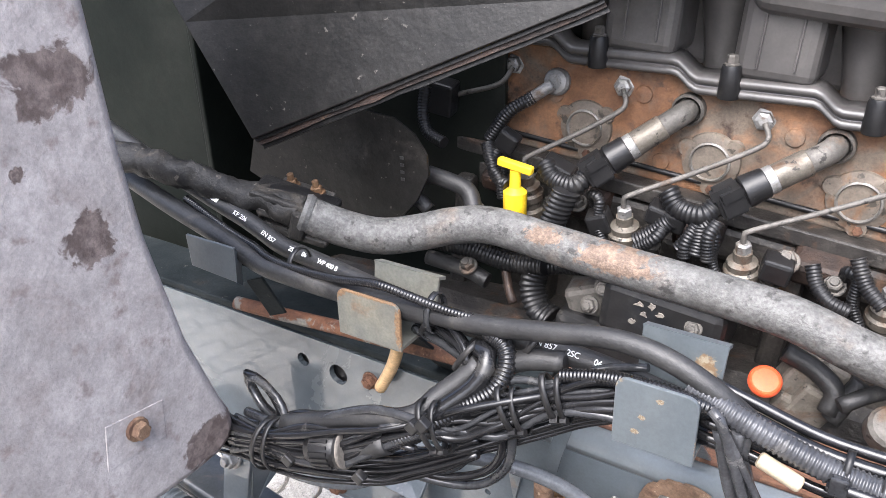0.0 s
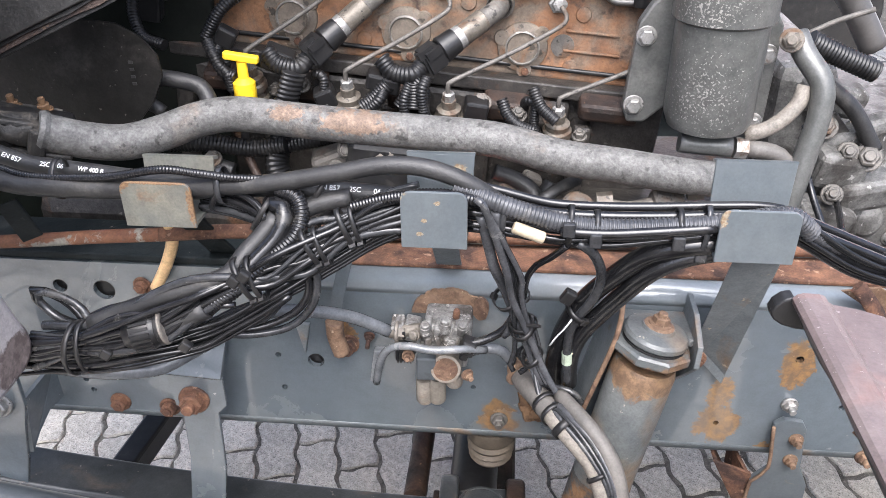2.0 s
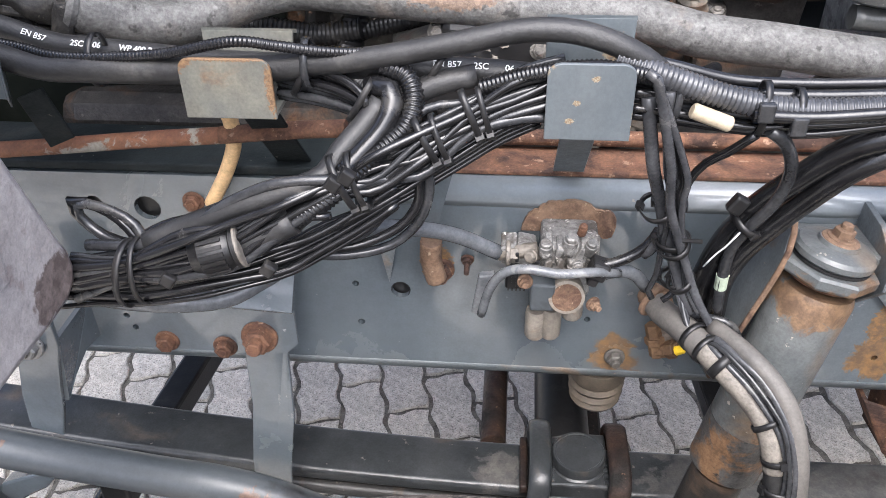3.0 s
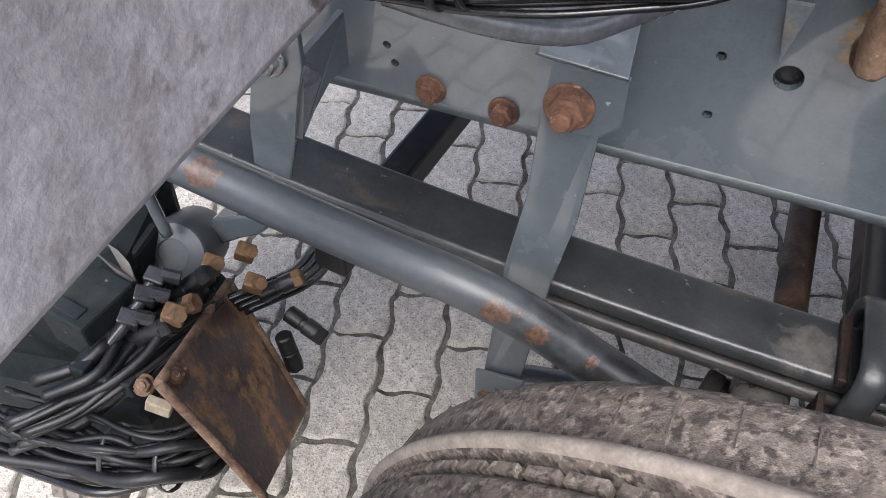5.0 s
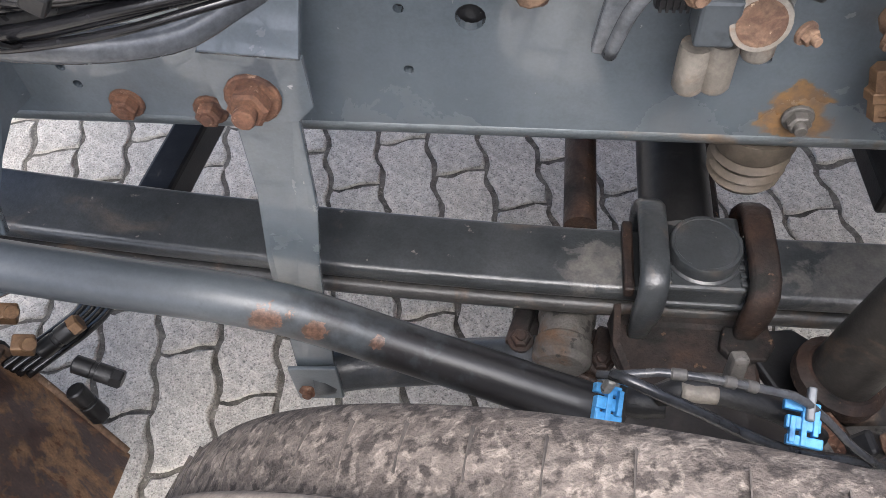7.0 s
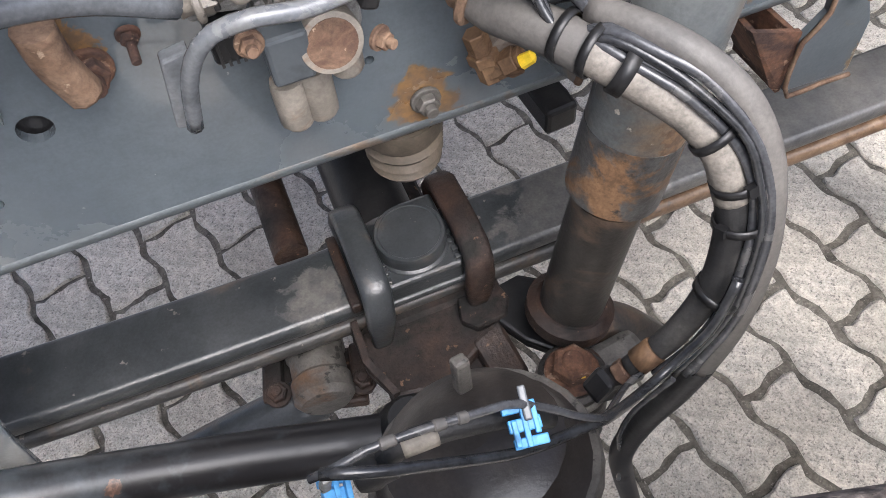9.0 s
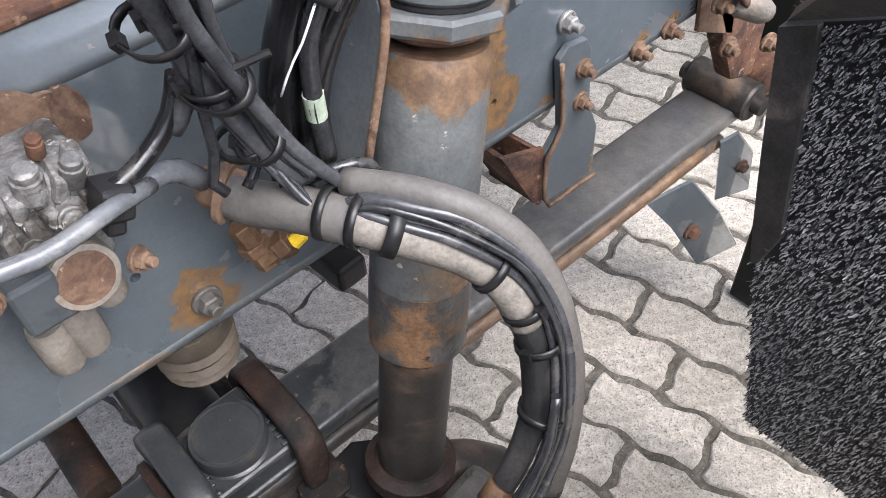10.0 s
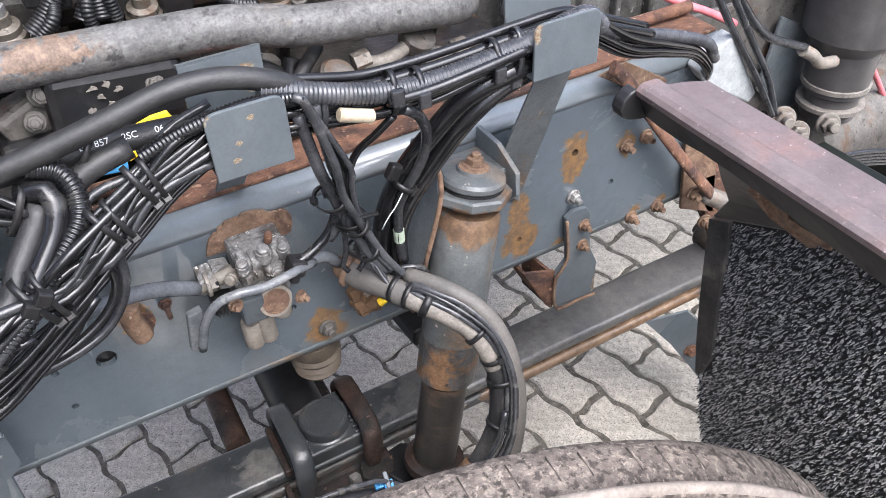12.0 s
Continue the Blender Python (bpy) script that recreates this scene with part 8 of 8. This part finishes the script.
for x, y, z, w, ln in ((-0.313, -0.255, 0.455, 0.021, 0.125), (-0.286, -0.257, 0.446, 0.017, 0.112), (-0.262, -0.250, 0.436, 0.015, 0.110)):
    part("valve_rib", box(B(), (x, y, z), (w, ln, 0.026), 0.003, (-3, 0, 2)), M_BOX, sb)
part("strap", slab(B(), [(-0.460, -0.158, 0.512), (-0.414, -0.163, 0.512), (-0.378, -0.165, 0.511), (-0.349, -0.170, 0.509), (-0.328, -0.178, 0.502), (-0.314, -0.190, 0.486), (-0.324, -0.202, 0.487), (-0.340, -0.194, 0.503), (-0.362, -0.188, 0.509), (-0.392, -0.184, 0.511), (-0.460, -0.182, 0.512)], (0, 0, -0.016), 0.002), M_GREY_HOSE, sb, "dusty grey rubber strap")
bm = lathe(B(), (-0.322, -0.112, 0.452), (0.25, -0.80, 0.55), [(0.046, -0.08), (0.046, 0.002), (0.042, 0.008), (0.022, 0.010), (0.020, 0.006)], 26)
part("shaft_boss", bm, M_LINK, sb, "blue-grey painted round shaft boss")
bm = slab(B(), [(-0.332, -0.058, 0.397), (-0.310, -0.058, 0.440), (-0.296, -0.058, 0.474), (-0.207, -0.058, 0.512), (-0.200, -0.058, 0.498), (-0.225, -0.058, 0.470), (-0.254, -0.058, 0.452), (-0.290, -0.058, 0.425), (-0.317, -0.058, 0.386)], (0.0, 0.030, -0.005), 0.004)
part("pitman_arm", bm, M_FRAME, sb)
part("rod", tube(B(), [(-0.329, -0.120, 0.618), (-0.321, -0.120, 0.559), (-0.314, -0.120, 0.497)], 0.008, 10), M_FRAME, sb)
for q, t in (((-0.293, -0.178, 0.488), 10), ((-0.288, -0.207, 0.488), 24), ((-0.290, -0.238, 0.480), 16)):
    q = Vector(q)
    bm = box(B(), q, (0.026, 0.021, 0.022), 0.003, (12, 18, t))
    cyl(bm, q + Vector((0.006, 0.004, 0.004)), q + Vector((0.026, 0.012, -0.004)), 0.0095, seg=8, bevel=0.001)
    cyl(bm, q, q + Vector((-0.008, -0.034, -0.012)), 0.0080, seg=10, bevel=0.001)
    part("elbow_fitting", bm, M_CABLE_DUSTY, sb, "angular black elbow fitting")
for pts, r in (([(-0.300, -0.270, 0.470), (-0.315, -0.305, 0.462), (-0.360, -0.338, 0.450)], .008), ([(-0.292, -0.262, 0.468), (-0.288, -0.310, 0.466), (-0.335, -0.350, 0.450)], .0065), ([(-0.251, -0.225, 0.470), (-0.254, -0.268, 0.462), (-0.281, -0.316, 0.450), (-0.336, -0.356, 0.430)], .006)):
    part("hose", tube(B(), pts, r, 10), M_BLACK, sb)
bolt(sb, (-0.245, -0.290, 0.440), (0.3, -0.5, 0.8), 0.010, M_RUST_PALE, stud=0.004)

pl = thing("rusty_guard_plate", (-0.15, -0.2, 0.22), "rust-brown folded steel guard plate", "plate")
PL, PT, PR, PB = Vector((-0.174, -0.320, 0.531)), Vector((-0.276, -0.083, 0.379)), Vector((-0.140, -0.149, 0.223)), Vector((-0.075, -0.331, 0.365))
pn = Vector((0.725, 0.565, 0.394))
bm = slab(B(), [PL, PT, PR, PB], -pn * 0.005, 0.001)
part("plate", bm, M_RUST_PLATE, pl)
for a, b2 in ((PT, PR), (PL, PB), (PT, PL)):
    part("folded_lip", tube(B(), [a, a.lerp(b2, 0.5) + pn * 0.001, b2], 0.0060, 8, 0.03), M_RUST_PALE, pl)
bolt(pl, PL.lerp(PT, 0.12).lerp(PB, 0.06), pn * 0.6 + Vector((0, -0.6, 0.5)), 0.011, M_RUST, stud=0.006)
for i, (q, d, m) in enumerate((((-0.265, -0.200, 0.460), (0.5, 0.2, 0.3), M_BLACK), ((-0.269, -0.161, 0.460), (0.5, 0.3, 0.4), M_BLACK), ((-0.160, -0.094, 0.360), (0.8, -0.1, -0.3), M_BLACK), ((-0.210, -0.069, 0.380), (0.5, 0.4, 0.2), M_BLACK), ((-0.165, -0.126, 0.340), (0.2, -0.1, -0.9), M_BLACK), ((-0.272, -0.239, 0.460), (0.5, 0.2, 0.3), M_BLACK))):
    f = thing("push_fitting", q, "black push-in air fitting with brass nut", "fitting", "push fittings")
    d = Vector(d).normalized()
    bm = lathe(B(), Vector(q) - d * 0.022, d, [(0.010, 0), (0.0125, 0.002), (0.0125, 0.024), (0.0115, 0.025), (0.0115, 0.030), (0.0128, 0.031), (0.0128, 0.050), (0.008, 0.052)], 10)
    part("body", bm, m, f)
    bm = lathe(B(), Vector(q) + d * 0.028, d, [(0.013, 0), (0.013, 0.012), (0.010, 0.014)], 6)
    part("nut", bm, M_BRASS if i in (0, 3) else M_BLACK, f)
for q in ((-0.218, -0.098, 0.420), (-0.251, -0.062, 0.430), (-0.267, -0.110, 0.450), (-0.239, -0.218, 0.490)):
    f = thing("brass_fitting", q, "square ochre brass air fitting", "fitting", "brass fittings")
    bm = B()
    box(bm, q, (0.026, 0.022, 0.022), 0.003, (10, 20, 15))
    part("body", bm, M_BRASS, f)
    bm = cyl(B(), Vector(q), Vector(q) + Vector((0.02, -0.008, 0.018)), 0.008, seg=10)
    part("stub", bm, M_BRASS, f)
lc = thing("front_cable_tangle", (-0.25, -0.3, 0.3), "tangle of black cables and air lines behind the plate", "cable")
rl = random.Random(4)
for i in range(24):
    e = Vector((rl.uniform(-0.02, 0.02), rl.uniform(-0.03, 0.03), rl.uniform(-0.045, 0.045)))
    pts = [(-0.416, -0.372, 0.360), (-0.309, -0.369, 0.370), (-0.238, -0.359, 0.380), (-0.190, -0.339, 0.380), (-0.164, -0.302, 0.370), (-0.175, -0.247, 0.330)]
    pts = [Vector(q) + e * (1.2 - 0.1 * k) + 0.024 * Vector((0, noise.noise((i * 1.3, k * 1.1, 0)), noise.noise((i * 1.7, k * 1.2, 4)))) for k, q in enumerate(pts)]
    cable(lc, pts, rl.choice((0.005, 0.0065, 0.004, 0.0085)), rl.choice((M_BLACK, M_BLACK, M_CABLE)))
for i in range(9):
    e = Vector((rl.uniform(-0.02, 0.02), rl.uniform(-0.02, 0.02), rl.uniform(-0.03, 0.03)))
    pts = [(-0.261, -0.137, 0.400), (-0.264, -0.228, 0.420), (-0.282, -0.291, 0.420), (-0.311, -0.341, 0.410), (-0.359, -0.387, 0.400)]
    cable(lc, [Vector(q) + e + 0.008 * noise.noise_vector((i * 2.1, k, 0)) for k, q in enumerate(pts)], rl.choice((0.005, 0.0075)), rl.choice((M_HOSE, M_BLACK)))
for i in range(4):
    pts = [(-0.254, -0.118, 0.380), (-0.225, -0.081, 0.380), (-0.207, -0.044, 0.370), (-0.209, 0.009, 0.340), (-0.229, 0.098, 0.300)]
    cable(lc, [Vector(q) + Vector((0.008 * i - 0.012, 0.004 * i, -0.008 * i)) for q in pts], 0.0065, M_CABLE)
tie(lc, (-0.191, -0.338, 0.380), (1, 0.2, 0.1), 0.034, 0.04, M_CABLE_DUSTY, 0.006)
tie(lc, (-0.263, -0.354, 0.370), (1, 0.2, -0.1), 0.034, 0.05, M_CABLE_DUSTY, 0.006)
bm = B()
box(bm, (-0.212, -0.307, 0.440), (0.03, 0.012, 0.022), 0.002, (0, 20, 10))
part("cream_plug", bm, M_CREAM, lc)
vf = thing("lower_valve", (-0.28, -0.25, 0.2), "dull metal valve block below the cables", "valve")
bm = B()
box(bm, (-0.288, -0.372, 0.278), (0.034, 0.040, 0.036), 0.005, (0, 10, 10))
lathe(bm, (-0.365, -0.388, 0.272), (1, 0.2, 0.1), [(0.010, 0), (0.016, 0.002), (0.016, 0.018), (0.012, 0.020), (0.012, 0.026), (0.020, 0.028), (0.020, 0.044), (0.015, 0.046), (0.015, 0.068)], 6)
part("block", bm, M_FITTING, vf)
part("leg", tube(B(), [(-0.313, -0.369, 0.260), (-0.347, -0.398, 0.220), (-0.398, -0.449, 0.150)], 0.018, 10), M_FRAME, vf)

# ---- rear corner: spring hanger, rusty stay, intake, loose leads ----
rh = thing("spring_hanger", (1.33, 0.0, 0.5), "rusty cast spring hanger under the rail", "bracket")
bm = B()
lathe(bm, (1.506, 0.050, 0.483), (0, -1, 0), [(0.036, 0), (0.038, 0.01), (0.034, 0.055), (0.024, 0.065), (0.014, 0.068)], 18)
part("eye_boss", bm, M_RUST, rh)
bm = slab(B(), [(1.255, -0.010, 0.746), (1.358, -0.010, 0.734), (1.419, -0.010, 0.630), (1.420, -0.010, 0.536), (1.362, -0.010, 0.557), (1.315, -0.010, 0.643)], (0, 0.03, 0), 0.006)
part("casting", bm, M_RUST, rh)
for q in ((1.247, -0.030, 0.734), (1.288, -0.030, 0.657), (1.372, -0.040, 0.628)):
    bolt(rh, q, (-0.2, -1, 0), 0.010, M_RUST_PALE, stud=0.008)
bm = slab(B(), [(1.376, -0.012, 0.440), (1.425, -0.012, 0.430), (1.498, -0.012, 0.346), (1.524, -0.012, 0.247), (1.408, -0.012, 0.300)], (0.006, 0.005, 0), 0.001)
part("cheek", bm, M_FRAME, rh)
bolt(rh, (1.458, -0.016, 0.346), (-0.2, -1, 0), 0.009, M_RUST)
bm = slab(B(), [(1.216, -0.006, 0.420), (1.329, -0.006, 0.390), (1.450, -0.006, 0.240), (1.566, -0.006, 0.067), (1.423, -0.006, 0.124), (1.300, -0.006, 0.310)], (0.006, 0.005, 0), 0.001)
part("apron", bm, M_FRAME, rh)
bolt(rh, (1.360, -0.010, 0.262), (-0.2, -1, 0), 0.011, M_RUST)
st = thing("rusty_stay", (1.2, -0.03, 0.85), "rusty flat stay running down the rail end", "bar")
part("stay", tube(B(), [(1.050, -0.020, 1.020), (1.076, -0.030, 0.990), (1.117, -0.035, 0.929), (1.198, -0.040, 0.823), (1.277, -0.050, 0.725)], 0.013, 8, 0.02, flat=0.5), M_RUST, st)
part("end_fork", lathe(B(), (1.273, -0.050, 0.727), (0.6, -0.5, -0.3), [(0.012, -0.02), (0.016, -0.01), (0.016, 0.02), (0.010, 0.03)], 10), M_FITTING, st)
gt = thing("gusset_plate", (1.17, -0.01, 0.95), "sandy rusted gusset plate on the rail end", "plate")
bm = slab(B(), [(1.039, -0.006, 1.002), (1.087, -0.006, 1.010), (1.168, -0.006, 0.959), (1.191, -0.006, 0.894), (1.145, -0.006, 0.910), (1.105, -0.006, 0.960)], (0, 0.004, 0), 0.001)
part("plate", bm, M_RUST_PALE, gt)
bm = slab(B(), [(1.227, -0.010, 0.843), (1.301, -0.010, 0.806), (1.331, -0.010, 0.646), (1.247, -0.010, 0.687)], (0, 0.006, 0), 0.001)
part("lower_plate", bm, M_RUST_PALE, gt)
cv = thing("cable_cover", (1.25, -0.02, 0.95), "pale grey plastic cable cover at the harness end", "cover")
bm = slab(B(), [(1.204, -0.030, 0.970), (1.221, -0.030, 0.991), (1.264, -0.030, 1.011), (1.298, -0.030, 0.959), (1.341, -0.030, 0.893), (1.329, -0.030, 0.879), (1.226, -0.030, 0.943)], (0.004, 0.03, 0), 0.003)
part("shell", bm, surface("pale_grey_plastic", (0.27, 0.285, 0.28), (0.33, 0.34, 0.33), 12, 0.5, 0.0, (0.40, 0.38, 0.34), 12, 0.6, 0.75, 0.1), cv)
it = thing("intake_duct", (1.7, 0.15, 0.75), "black flanged intake duct with dusty clamps", "duct")
dc = Vector((1.659, 0.050, 0.875))
part("duct", lathe(B(), dc - Vector((0, 0, 0.16)), (0, 0, 1), [(0.050, 0), (0.050, 0.05), (0.058, 0.055), (0.060, 0.14), (0.085, 0.17), (0.085, 0.30), (0.09, 0.45)], 28), M_COVER, it)
for h in (0.02, 0.062):
    part("clamp", lathe(B(), dc - Vector((0, 0, 0.16 - h)), (0, 0, 1), [(0.056, 0), (0.062, 0.002), (0.062, 0.010), (0.056, 0.012)], 26), M_HOSE_DUSTY, it)
eb = thing("beige_elbow", (1.5, 0.0, 0.85), "beige plastic elbow connector on a black line", "fitting")
part("elbow", tube(B(), [(1.467, 0.000, 0.919), (1.501, 0.000, 0.898), (1.524, 0.000, 0.878), (1.563, 0.000, 0.871)], 0.0105, 8, 0.012), M_CAP, eb)
part("line", tube(B(), [(1.278, 0.000, 1.068), (1.336, 0.000, 1.001), (1.384, 0.000, 0.962), (1.473, 0.000, 0.921)], 0.007, 10), M_CABLE_DUSTY, eb)
for pts in ([(1.209, -0.020, 1.099), (1.263, -0.030, 1.014), (1.323, -0.040, 0.928), (1.367, -0.050, 0.854)], [(1.241, -0.020, 1.091), (1.302, -0.030, 0.995), (1.349, -0.040, 0.920), (1.375, -0.050, 0.851)]):
    ob = cable(None, pts, 0.0055, M_CABLE_DUSTY, "loose_lead", 10)
    tagged(ob, "smooth grey lead rising behind the mudguard", "cable", "loose leads")
rr = thing("red_line", (1.3, 0.1, 1.0), "faded red coiled air line behind the bracket", "hose")
part("line", tube(B(), [(1.211, 0.100, 1.049), (1.274, 0.100, 1.011), (1.339, 0.100, 0.980), (1.411, 0.100, 0.940)], 0.0065, 10), M_PINK, rr)
part("line", tube(B(), [(1.748, 0.050, 0.793), (1.849, 0.050, 0.675), (1.935, 0.050, 0.578)], 0.006, 8), M_PINK, rr)
at = thing("air_tank", (1.75, 0.2, 0.7), "grimy grey-brown air tank behind the rail end", "tank")
bm = lathe(B(), (1.652, 0.100, 0.621), (1, 0.05, 0), [(0.03, -0.02), (0.08, 0.0), (0.10, 0.03), (0.10, 0.5), (0.08, 0.53)], 28)
part("tank", bm, M_CASTING, at)
for q in ((1.487, -0.020, 0.764), (1.568, -0.020, 0.754), (1.438, -0.020, 0.809)):
    bolt(at, q, (-0.5, -0.8, 0.3), 0.016, M_FITTING, "valve_stub", stud=0.02)
for i in range(5):
    cable(at, [Vector(q) + Vector((0, 0.004 * i, -0.010 * i)) for q in [(1.455, -0.040, 0.672), (1.550, -0.040, 0.686), (1.661, -0.040, 0.670), (1.813, -0.040, 0.622)]], 0.005, M_CABLE_DUSTY, "line")
sp2 = thing("support_plate", (1.5, 0.15, 0.8), "grey painted support plate behind the leads", "plate")
bm = slab(B(), [(1.555, 0.120, 0.907), (1.689, 0.120, 0.839), (1.741, 0.120, 0.662), (1.651, 0.120, 0.665), (1.535, 0.120, 0.765)], (0, 0.006, 0), 0.001)
part("plate", bm, M_FRAME_RUST, sp2)
# clutter over the gearbox
for pts, r, m in (([(1.041, 0.300, 1.349), (1.071, 0.300, 1.317), (1.100, 0.300, 1.277), (1.128, 0.300, 1.236)], .020, M_COVER), ([(1.007, 0.220, 1.266), (1.049, 0.220, 1.247), (1.105, 0.220, 1.224)], .016, M_BLACK), ([(1.054, 0.250, 1.195), (1.102, 0.250, 1.157), (1.147, 0.250, 1.095)], .012, M_HOSE),
                  ([(1.008, 0.250, 1.265), (1.048, 0.250, 1.286), (1.095, 0.250, 1.303)], .004, M_CASTING), ([(1.002, 0.150, 1.168), (1.016, 0.160, 1.121), (1.030, 0.150, 1.073), (1.040, 0.100, 1.038)], .005, M_CABLE), ([(1.110, 0.320, 1.051), (1.099, 0.250, 1.030), (1.086, 0.180, 1.033), (1.063, 0.090, 1.036)], .005, M_CABLE), ([(1.079, 0.300, 1.217), (1.110, 0.300, 1.222), (1.134, 0.300, 1.215)], .006, M_CABLE)):
    ob = part("bay_hose", tube(B(), pts, r, 10, corr=0.008 if m is M_BLACK else 0.0), m)
    tagged(ob, "grimy hose or line above the gearbox", "hose", "bay hoses")

# parked vehicle beyond
tr = thing("parked_trailer", (2.6, 3.4, 0.0), "white trailer side with a red stripe parked beyond", "trailer")
bm = B()
box(bm, (2.9, 3.6, 1.75), (5.0, 0.2, 2.0), 0.02)
part("side", bm, surface("white_side", (0.70, 0.70, 0.70), (0.76, 0.76, 0.76), 4, 0.5), tr)
bm = B()
box(bm, (2.9, 3.49, 2.05), (5.0, 0.02, 0.30), 0.004)
part("stripe", bm, M_RED, tr)
for x in (1.0, 2.0, 4.4):
    bm = lathe(B(), (x, 3.45, 0.5), (0, 1, 0), [(0.30, 0), (0.48, 0.02), (0.50, 0.06), (0.50, 0.24), (0.48, 0.28)], 28)
    part("wheel", bm, M_BLACK, tr)

# ---- pavement ----
bm = B()
box(bm, (0, 0, -0.0325), (400, 400, 0.05))
me = bpy.data.meshes.new("pavement")
bm.to_mesh(me)
bm.free()
me.materials.append(M_JOINT)
pave = new("pavement", me)
tagged(pave, "wet-jointed ground of pale wavy concrete pavers", "pavement", kind="structure")
PW, PL, PAVE_TURN = 0.1090, 0.2245, 13.625
GRID = pose(0, 0, 0, 0, 0, PAVE_TURN)


def paver_outline(shrink):
    """A wavy interlocking stone: two zigzags along each side, one at each end."""
    w, l, a = PW / 2 - shrink, PL / 2 - shrink, 0.0058
    wave = [0.1, 0.8, 1, 0.2, -0.8, -1]
    pts = []
    for k in range(12):
        f = -1 + 2 * k / 12
        pts.append((w + a * wave[k % 6], f * l))
    for k in range(6):
        f = 1 - 2 * k / 6
        pts.append((f * w, l + 0.7 * a * wave[k]))
    for k in range(12):
        f = 1 - 2 * k / 12
        pts.append((-w + a * wave[(12 - k) % 6], f * l))
    for k in range(6):
        f = -1 + 2 * k / 6
        pts.append((f * w, -l + 0.7 * a * wave[(6 - k) % 6]))
    return pts


def paver_mesh(seed, gap=0.0):
    r = random.Random(seed)
    bm = B()
    top = [bm.verts.new((x + r.uniform(-0.0036, 0.0036), y + r.uniform(-0.0036, 0.0036), r.uniform(-0.0016, 0.0))) for x, y in paver_outline(0.0082 + gap)]
    low = [bm.verts.new((x + r.uniform(-0.0015, 0.0015), y + r.uniform(-0.0015, 0.0015), -0.007)) for x, y in paver_outline(0.0048 + gap)]
    bot = [bm.verts.new((x, y, -0.03)) for x, y in paver_outline(0.0048)]
    bm.faces.new(top)
    for p, q in ((top, low), (low, bot)):
        for k in range(len(p)):
            bm.faces.new((p[k], q[k], q[(k + 1) % len(p)], p[(k + 1) % len(p)])).smooth = p is top
    bmesh.ops.recalc_face_normals(bm, faces=bm.faces[:])
    me = bpy.data.meshes.new("paver")
    bm.to_mesh(me)
    bm.free()
    me.materials.append(M_PAVER)
    return me


meshes = [paver_mesh(s) for s in range(5)]
worn = [paver_mesh(s + 5, 0.0022) for s in range(5)]
spots = []
for i in range(-50, 78):
    for j in range(-34, 38):
        q = GRID @ Vector((PW * (i + 0.5) - 0.0193, PL * (j + 0.5 - 0.5 * (i % 2)) - 0.0416, 0))
        spots.append((q.x, q.y))
spots = [q for q in spots if -3.6 < q[0] < 6.0 and -3.8 < q[1] < 4.8]
spots.sort(key=lambda s: abs(s[0] - 0.55) + 1.3 * abs(s[1] - 0.22))
rp = random.Random(3)
for x, y in spots[:300]:
    ob = new("paver", rp.choice(worn if x > 0.95 else meshes))
    ob.parent = pave
    ob.location = (x, y, rp.uniform(-0.0025, 0.0015))
    ob.rotation_euler = (rp.uniform(-0.008, 0.008), rp.uniform(-0.008, 0.008), radians(PAVE_TURN) + rp.uniform(-0.01, 0.01))
c, w = math.cos(radians(PAVE_TURN)), math.sin(radians(PAVE_TURN))
verts, faces = [], []
shapes = [([tuple(v.co) for v in m.vertices], [tuple(p.vertices) for p in m.polygons]) for m in (meshes[0], worn[0])]
for x, y in spots[300:]:
    pts, polys = shapes[1 if x > 0.95 else 0]
    n0, dz = len(verts), rp.uniform(-0.0025, 0.0015)
    verts += [(x + c * a - w * b, y + w * a + c * b, z + dz) for a, b, z in pts]
    faces += [[n0 + k for k in p] for p in polys]
me = bpy.data.meshes.new("pavers")
me.from_pydata(verts, [], faces)
me.materials.append(M_PAVER)
ob = new("pavers", me)
ob.parent = pave
ob["kind"] = "stuff"
